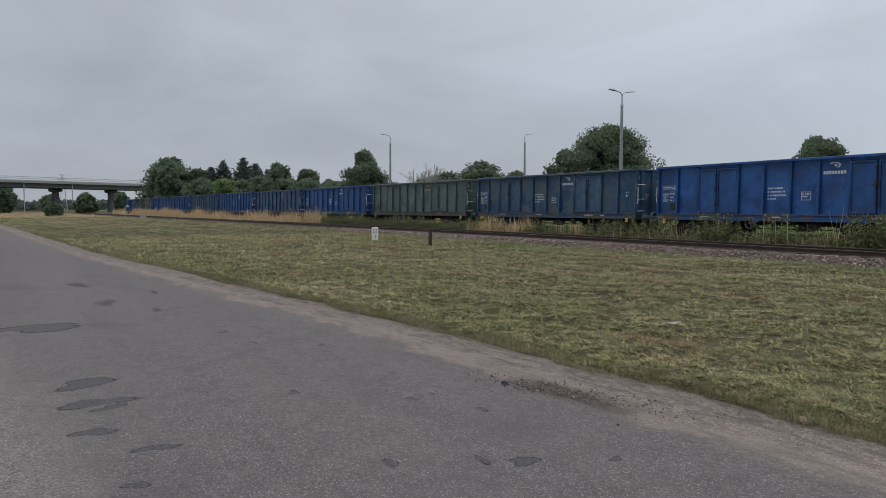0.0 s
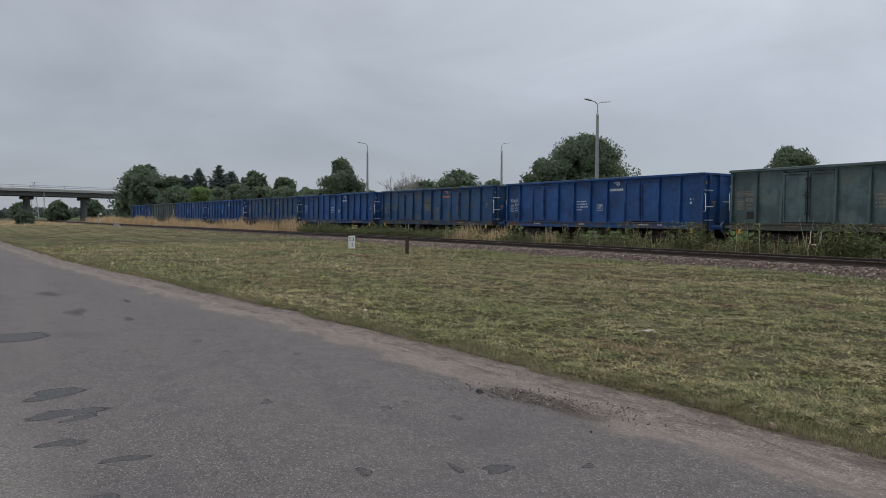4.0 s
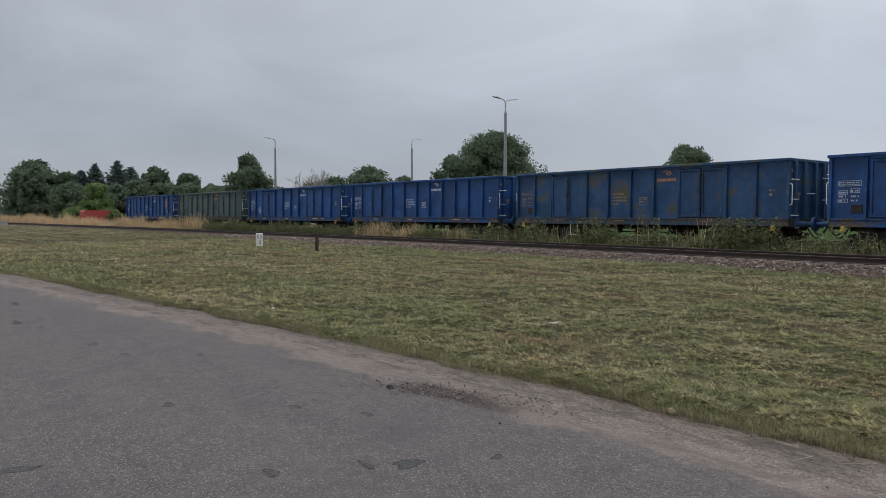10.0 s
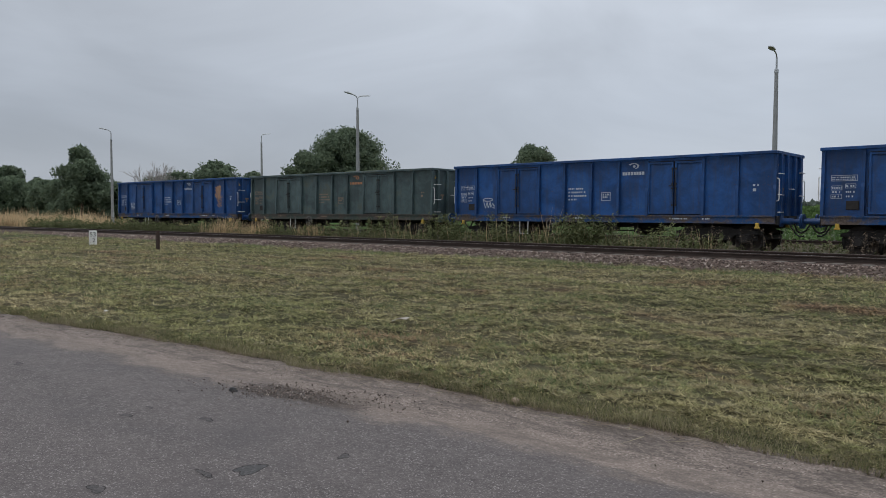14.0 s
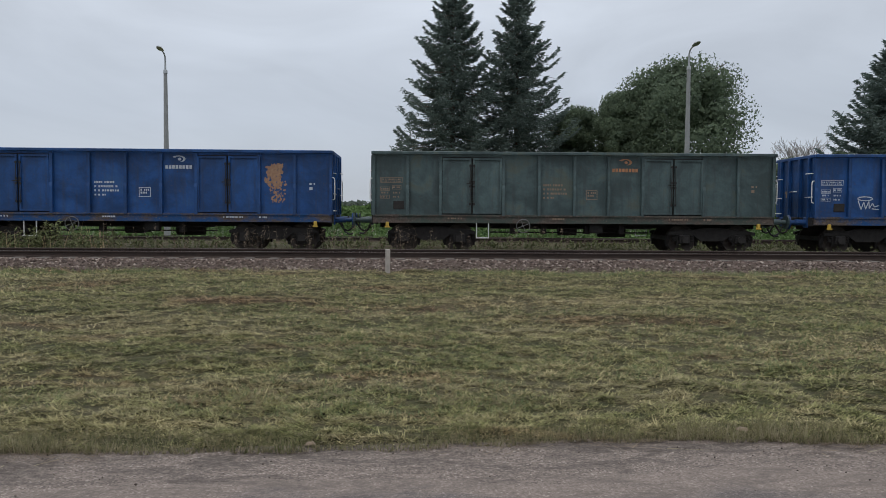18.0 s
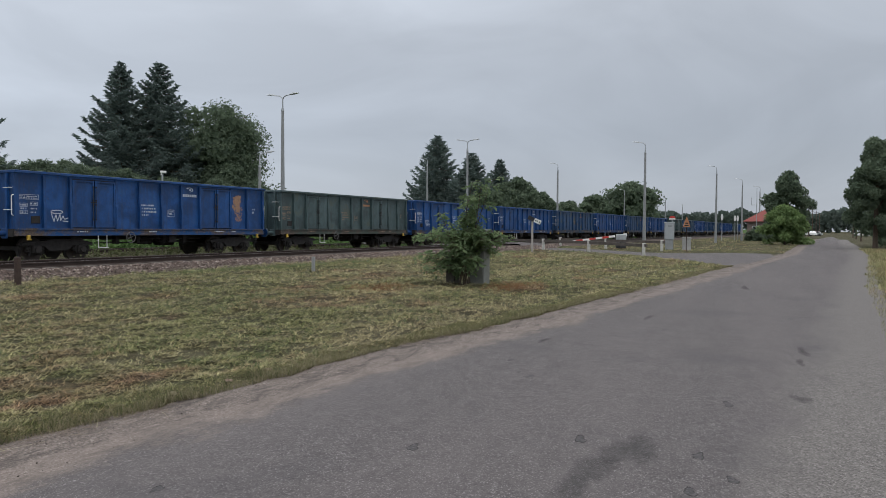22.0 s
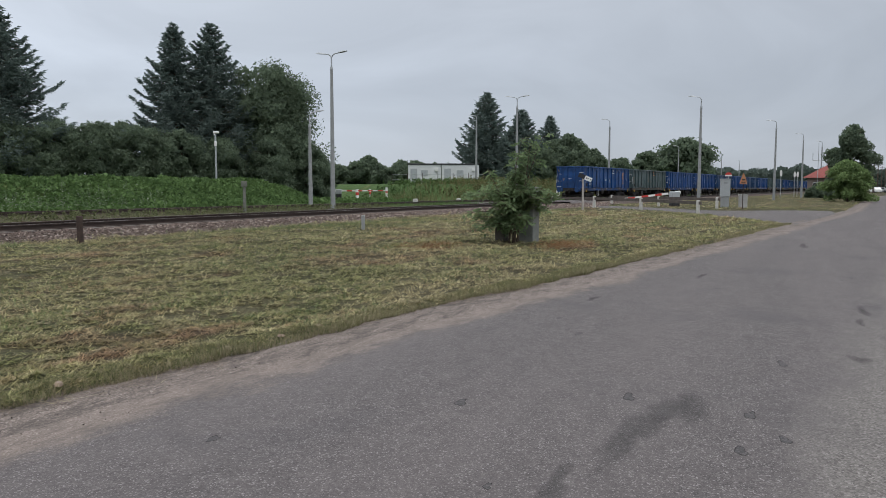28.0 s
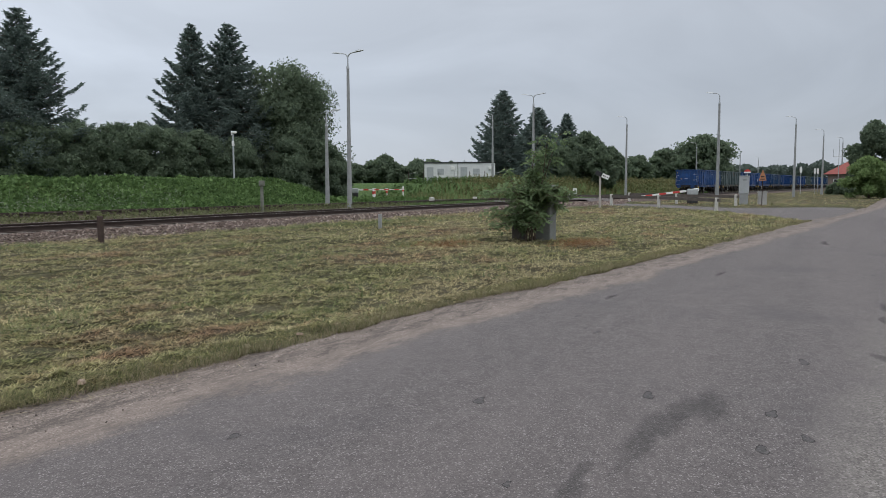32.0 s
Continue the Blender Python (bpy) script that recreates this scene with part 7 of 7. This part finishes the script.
# ---- buildings ----
def container(x, y, length, turn, label):
    z = float(height(x, y))
    o = thing("site_container", pose(x, y, z, 0, 0, turn), label, "container")
    part("body", Geo().box(-length / 2, -1.4, 0, length / 2, 1.4, 2.62, 0.03), M_PANEL, o)
    part("roof", Geo().box(-length / 2 - 0.1, -1.5, 2.62, length / 2 + 0.1, 1.5, 2.78, 0.02), M_BLACK, o, "dark flat roof edge")
    part("window", Geo().box(-0.5, -1.43, 1.1, 0.4, -1.40, 1.9), M_GALV, o, "small shuttered window")
    part("unit", Geo().box(length / 2 - 0.9, -1.6, 1.75, length / 2 - 0.4, -1.4, 2.2, 0.03), M_WHITE, o, "white air unit")
    part("door", Geo().box(-length / 2 + 0.3, -1.43, 0.1, -length / 2 + 1.2, -1.40, 2.1), M_GREYBOX, o)


M_PANEL = plain("white_panel", (0.62, 0.63, 0.63), 0.5, 0, 0.08, 2)
container(90.6, 44.9, 4.4, -64, "white flat-roofed site container")
container(92.6, 40.6, 4.9, -64, "white flat-roofed site container")
o = thing("mesh_fence", pose(88.6, 42.0, 0, 0, 0, -64), "thin wire fence with dark posts", "fence")
for k in range(7):
    part("post", Geo().rod((0, 0, 0), (0, 0, 1.5), 0.04, n=6), M_BROWNPOST, o, m=pose(-6 + 2 * k, 0, float(height(88.6 + (-6 + 2 * k) * 0.44, 42 - (-6 + 2 * k) * 0.9))))
part("wire", Geo().pipe([(-6, 0, 3.2), (6, 0, 3.2)], 0.02).pipe([(-6, 0, 2.5), (6, 0, 2.5)], 0.02), M_GALV, o)


def gate_house():
    x, y = 122.0, -4.7
    z = float(height(x, y))
    o = thing("gate_house", pose(x, y, z, 0, 0, -6), "small house with dull brownish walls and a red tiled hip roof", "house")
    part("wall", Geo().box(-3.5, -2.4, -0.2, 3.5, 2.4, 2.9, 0.02), M_PLASTER, o)
    part("roof", Geo().add([(-4.1, -3.0, 2.85), (4.1, -3.0, 2.85), (4.1, 3.0, 2.85), (-4.1, 3.0, 2.85), (-1.6, 0, 4.7), (1.6, 0, 4.7)], [(0, 1, 5, 4), (2, 3, 4, 5), (1, 2, 5), (3, 0, 4), (3, 2, 1, 0)]), M_ROOF, o, "red tiled roof")
    for k in (-1.2, 1.2):
        w = part("window", Geo().box(-3.53, k - 0.5, 1.0, -3.50, k + 0.5, 2.2), M_WHITE, o, "white window casing")
        part("pane", Geo().box(-3.54, k - 0.42, 1.08, -3.531, k + 0.42, 2.12), M_BLACK, w, "dark pane")
    o = thing("antenna", pose(117.5, -3.2, float(height(117.5, -3.2))), "thin forked antenna mast", "antenna")
    part("mast", Geo().rod((0, 0, -0.2), (0, 0, 6.2), 0.04, n=6), M_GALV, o)
    part("fork", Geo().pipe([(0, -0.7, 6.2), (0, -0.7, 5.2), (0, 0.7, 5.2), (0, 0.7, 6.2)], 0.03).pipe([(0, 0, 5.0), (0, 0, 7.6)], 0.03), M_GALV, o)


M_PLASTER = plain("dull_plaster", (0.24, 0.19, 0.165), 0.8, 0, 0.15, 2)
gate_house()


# ---- the far distance ----
def utility_pole(x, y, h):
    o = thing("utility_pole", pose(x, y, float(height(x, y)), 0, 0, 8), "wooden utility pole along the road", "utility pole", "utility poles")
    part("pole", Geo().rod((0, 0, -0.3), (0, 0, h), 0.14, 0.09, 9), M_BARK, o)
    part("crossarm", Geo().box(-0.05, -0.8, h - 0.6, 0.05, 0.8, h - 0.48), M_BARK, o)


for x, off in ((150, 2.4), (180, 2.4), (212, 2.4), (245, 2.4), (280, 2.4), (320, 2.4), (132, -7.5), (165, -7.5), (200, -7.5)):
    utility_pole(x, float(road_l(x)) + off, 8.2)


def far_woods(name, b0, b1, d, h, seed, n=5200):
    """A wooded skyline of leafy clumps."""
    rnd = np.random.default_rng(seed)
    b = np.radians(rnd.uniform(b0, b1, n))
    top = np.array([h * (0.75 + 0.35 * noise.noise((k * 9, seed, 1.0)) + 0.16 * noise.noise((k * 60, seed, 4.0))) for k in b])
    dd = d * (0.94 + 0.12 * rnd.random(n))
    z = top * rnd.random(n) ** 0.55
    p = np.stack([dd * np.cos(b), dd * np.sin(b), z], -1)
    s = (d * 0.0034) * (0.6 + 0.8 * rnd.random(n))
    a = rnd.normal(size=(n, 3))
    a /= np.linalg.norm(a, axis=1)[:, None]
    c = np.cross(a, rnd.normal(size=(n, 3)))
    c /= np.linalg.norm(c, axis=1)[:, None]
    v = np.stack([p - a * s[:, None], p + c * s[:, None] * 0.7, p + a * s[:, None], p - c * s[:, None] * 0.7], 1).reshape(-1, 3)
    tagged(new(name, fast_mesh(name, v, np.arange(len(v)), 4, M_FAR_HAZED)), "distant dark wooded skyline", "woods", kind="stuff")


far_woods("far_woods", -14, 46, 620, 21, 41, 20000)
far_woods("far_woods", 46, 150, 700, 12, 42, 14000)
far_woods("far_woods", 150, 192, 560, 8, 43, 6000)


def pylon():
    o = thing("power_pylon", pose(-499, 25.5, 0), "distant steel lattice power pylon", "pylon")
    g = Geo()
    for s in ((-1, -1), (1, -1), (1, 1), (-1, 1)):
        g.rod((s[0] * 2.4, s[1] * 2.4, 0), (s[0] * 0.35, s[1] * 0.35, 22), 0.14, 0.1, 5)
    for k in range(9):
        z0, z1 = k * 2.4, k * 2.4 + 2.4
        a, c = 2.4 - 2.05 * z0 / 22, 2.4 - 2.05 * z1 / 22
        g.rod((0, -a, z0), (0, c, z1), 0.08, n=4).rod((0, a, z0), (0, -c, z1), 0.08, n=4)
    part("tower", g, M_GALV, o)
    for z, w in ((17, 4.2), (19.5, 3.0), (21.8, 2.0)):
        part("crossarm", Geo().rod((0, -w, z), (0, w, z), 0.14, n=5), M_GALV, o)


pylon()


def red_van():
    x, y = polar(166.2, 108)
    o = thing("red_van", pose(x, y, float(height(x, y)), 0, 0, 95), "red van half hidden behind tall dry grass", "van")
    prof = [(-2.3, 0.45), (-2.3, 1.85), (-2.1, 2.0), (0.9, 2.0), (1.6, 1.25), (2.35, 1.05), (2.4, 0.45)]
    n = len(prof)
    g = Geo().add([(a, -0.9, c) for a, c in prof] + [(a, 0.9, c) for a, c in prof], [tuple(range(n)), tuple(range(2 * n - 1, n - 1, -1))] + [(k, n + k, n + (k + 1) % n, (k + 1) % n) for k in range(n)])
    part("body", g, M_VAN, o)
    part("windscreen", Geo().add([(0.98, -0.8, 1.92), (0.98, 0.8, 1.92), (1.58, 0.8, 1.29), (1.58, -0.8, 1.29)], [(0, 1, 2, 3)]), M_BLACK, o, "dark windscreen", pose(0.02, 0, 0.01))
    for a in (-1.5, 1.5):
        for s in (-0.82, 0.82):
            part("wheel", Geo().rod((a, s - 0.1, 0.33), (a, s + 0.1, 0.33), 0.33, n=16), M_BLACK, o)


red_van()


def parked_car(x, y, turn, mat, label):
    o = thing("parked_car", pose(x, y, float(height(x, y)), 0, 0, turn), label, "car", "cars parked at the road's end")
    prof = [(-2.1, 0.3), (-2.1, 0.85), (-1.6, 0.95), (-1.0, 1.42), (0.5, 1.42), (1.1, 0.95), (2.0, 0.8), (2.1, 0.3)]
    n = len(prof)
    part("body", Geo().add([(a, -0.85, c) for a, c in prof] + [(a, 0.85, c) for a, c in prof], [tuple(range(n)), tuple(range(2 * n - 1, n - 1, -1))] + [(k, n + k, n + (k + 1) % n, (k + 1) % n) for k in range(n)]), mat, o)
    for s in (-1, 1):
        part("side_window", Geo().box(-1.1, s * 0.86 - 0.008, 0.95, 0.7, s * 0.86 + 0.008, 1.30), M_BLACK, o, "dark side window")
        for a in (-1.3, 1.3):
            part("wheel", Geo().rod((a, s * 0.80 - 0.1, 0.31), (a, s * 0.80 + 0.1, 0.31), 0.31, n=14), M_BLACK, o)


for x, y, turn, mat, label in ((228, -20.0, 20, M_WHITE, "white car parked beside the road"), (236, -21.8, 80, M_GREYBOX, "silver car parked beside the road"), (232, -33.0, 75, M_WHITE, "white car parked beside the road"), (246, -22.5, 60, M_VAN, "dark red car parked beside the road")):
    parked_car(x, y, turn, mat, label)


# ---- litter on the verge ----
def litter():
    rnd = random.Random(3)
    x, y = -7.08, 7.33
    v = [(0, 0, 0.03), (0.10, 0.03, 0.08), (0.22, -0.02, 0.05), (0.30, 0.05, 0.09), (0.24, 0.12, 0.05), (0.10, 0.13, 0.06), (0.02, 0.09, 0.03)]
    o = tagged(new("plastic_scrap", Geo().add([(a * 0.95, b * 0.5, c * 0.7) for a, b, c in v] + [(a * 0.95, b * 0.5, c * 0.7 - 0.006) for a, b, c in v], [tuple(range(7)), tuple(range(13, 6, -1))] + [(k, 7 + k, 7 + (k + 1) % 7, (k + 1) % 7) for k in range(7)]).mesh("plastic_scrap", M_PALEPOST)), "crumpled dull cream plastic scrap on the mown grass", "litter")
    o.matrix_basis = pose(x, y, float(height(x, y)) + 0.01, 0, 0, 68)
    for x, y, s, mat, label in ((-11.39, 5.42, 0.06, M_WHITE, "small white scrap"), (-9.16, 5.80, 0.035, M_PALEPOST, "pale pebble"), (4.29, 5.1, 0.07, M_FADED, "dry brown leaf"), (6.6, 4.75, 0.06, M_FADED, "dry brown leaf"),
                                (2.63, 5.30, 0.05, M_FADED, "dry brown leaf"), (-3.47, 5.08, 0.07, M_FADED, "dry brown leaf"), (-0.42, 5.2, 0.05, M_FADED, "dry brown leaf"), (5.9, 4.85, 0.06, M_HAY, "dry yellow leaf"), (7.2, 4.7, 0.05, M_FADED, "dry brown leaf"), (-3.6, 4.8, 0.028, M_PALEPOST, "pale pebble"), (-3.2, 4.9, 0.03, M_PALEPOST, "pale pebble"), (2.2, 4.9, 0.028, M_PALEPOST, "pale pebble")):
        n = 6
        r = [rnd.uniform(0.6, 1.1) for _ in range(n)]
        bot = [(s * r[k] * math.cos(k * math.tau / n), s * 0.7 * r[k] * math.sin(k * math.tau / n), 0) for k in range(n)]
        top_ = [(a * 0.6, b * 0.6, s * 0.35 * r[k]) for k, (a, b, c) in enumerate(bot)]
        name = "dry_leaf" if "leaf" in label else ("pebble" if "pebble" in label else "paper_scrap")
        o = tagged(new(name, Geo().add(bot + top_, [tuple(range(n - 1, -1, -1)), tuple(range(n, 2 * n))] + [(k, (k + 1) % n, n + (k + 1) % n, n + k) for k in range(n)]).mesh(name, mat)), label + " on the road edge", "litter")
        o.matrix_basis = pose(x, y, float(height(x, y)) + 0.02, 0, 0, rnd.uniform(0, 360))


litter()


# ---- clods round the worn hole at the asphalt edge ----
def clods():
    rnd = np.random.default_rng(51)
    n = 6500
    k = np.arange(n)
    x = np.where(k < 1500, rnd.normal(-5.05, 0.50, n), rnd.uniform(-15, 12, n))
    near = np.abs(rnd.normal(size=n))
    y = np.where(k < 1500, 4.12 + 0.16 * rnd.normal(size=n) + (x + 5.05) * 0.25, road_l(x) - near * 0.30 * (1.2 + lumps(x * 0.7, 0 * x + 4.5)) + 0.08)
    s = np.where(k < 1500, 0.003 + 0.009 * rnd.random(n) ** 3, 0.0015 + 0.008 * rnd.random(n) ** 5)
    octa = np.array([(1, 0, 0), (0, 1, 0), (-1, 0, 0), (0, -1, 0), (0, 0, 0.8), (0, 0, -0.8)])
    faces = np.array([(0, 1, 4), (1, 2, 4), (2, 3, 4), (3, 0, 4), (1, 0, 5), (2, 1, 5), (3, 2, 5), (0, 3, 5)])
    v = octa[None] * (0.6 + 0.8 * rnd.random((n, 6, 1))) * s[:, None, None] + np.stack([x, y, 0 * x + 0.022], -1)[:, None]
    tagged(new("clods", fast_mesh("clods", v.reshape(-1, 3), (faces[None] + 6 * k[:, None, None]).reshape(-1), 3, M_CLOD)), "dark earth clods and grit on the shoulder", "clods", kind="stuff")


clods()
o = tagged(new("tar_lump", Geo().add([(-0.07, -0.04, 0), (0.06, -0.05, 0), (0.08, 0.03, 0), (-0.05, 0.05, 0), (-0.04, -0.02, 0.05), (0.03, -0.03, 0.06), (0.04, 0.02, 0.045), (-0.02, 0.03, 0.05)], [(3, 2, 1, 0), (4, 5, 6, 7), (0, 1, 5, 4), (1, 2, 6, 5), (2, 3, 7, 6), (3, 0, 4, 7)]).mesh("tar_lump", M_BLACK)), "black lump of broken tar at the worn road edge", "stone")
o.matrix_basis = pose(-5.62, 3.81, road_z(-5.62, 3.81)) @ Matrix.Scale(0.62, 4)

# ---- sleepers, last of the small pieces ----
SLEEPER = Geo().box(-0.13, -1.28, -0.15, 0.13, 1.28, 0.0, 0.015).mesh("sleeper", M_SLEEPER)
for k in range(150):
    x = -40 + k * 0.65
    part("sleeper", SLEEPER, None, TRACK_NEAR, m=pose(x, float(side(x)) + NEAR, RAIL_N - 0.150))
for k in range(110):
    x = -20 + k * 0.65
    part("sleeper", SLEEPER, None, TRACK_MID, m=pose(x, float(side(x)) + TRAIN, RAIL_T - 0.150))


def motions():
    rows_t = [k * 2.0 for k in range(17)]
    for i, w in enumerate(WAGONS):
        s = 7.02 + 14.04 * i
        walk(w, [(t, on_track(rolled(t) + s)) for t in rows_t])
    # wheels roll under the wagons that pass closest
    times = [k * 0.08 for k in range(401)]
    for w in WAGONS[:3]:
        for b in w.children:
            if b.name.startswith("bogie"):
                for q in b.children:
                    at = q.matrix_basis.translation.copy()
                    walk(q, [(t, pose(*at, 0, math.degrees((rolled(t) - rolled(0)) / 0.46) % 360, 0)) for t in times])


motions()
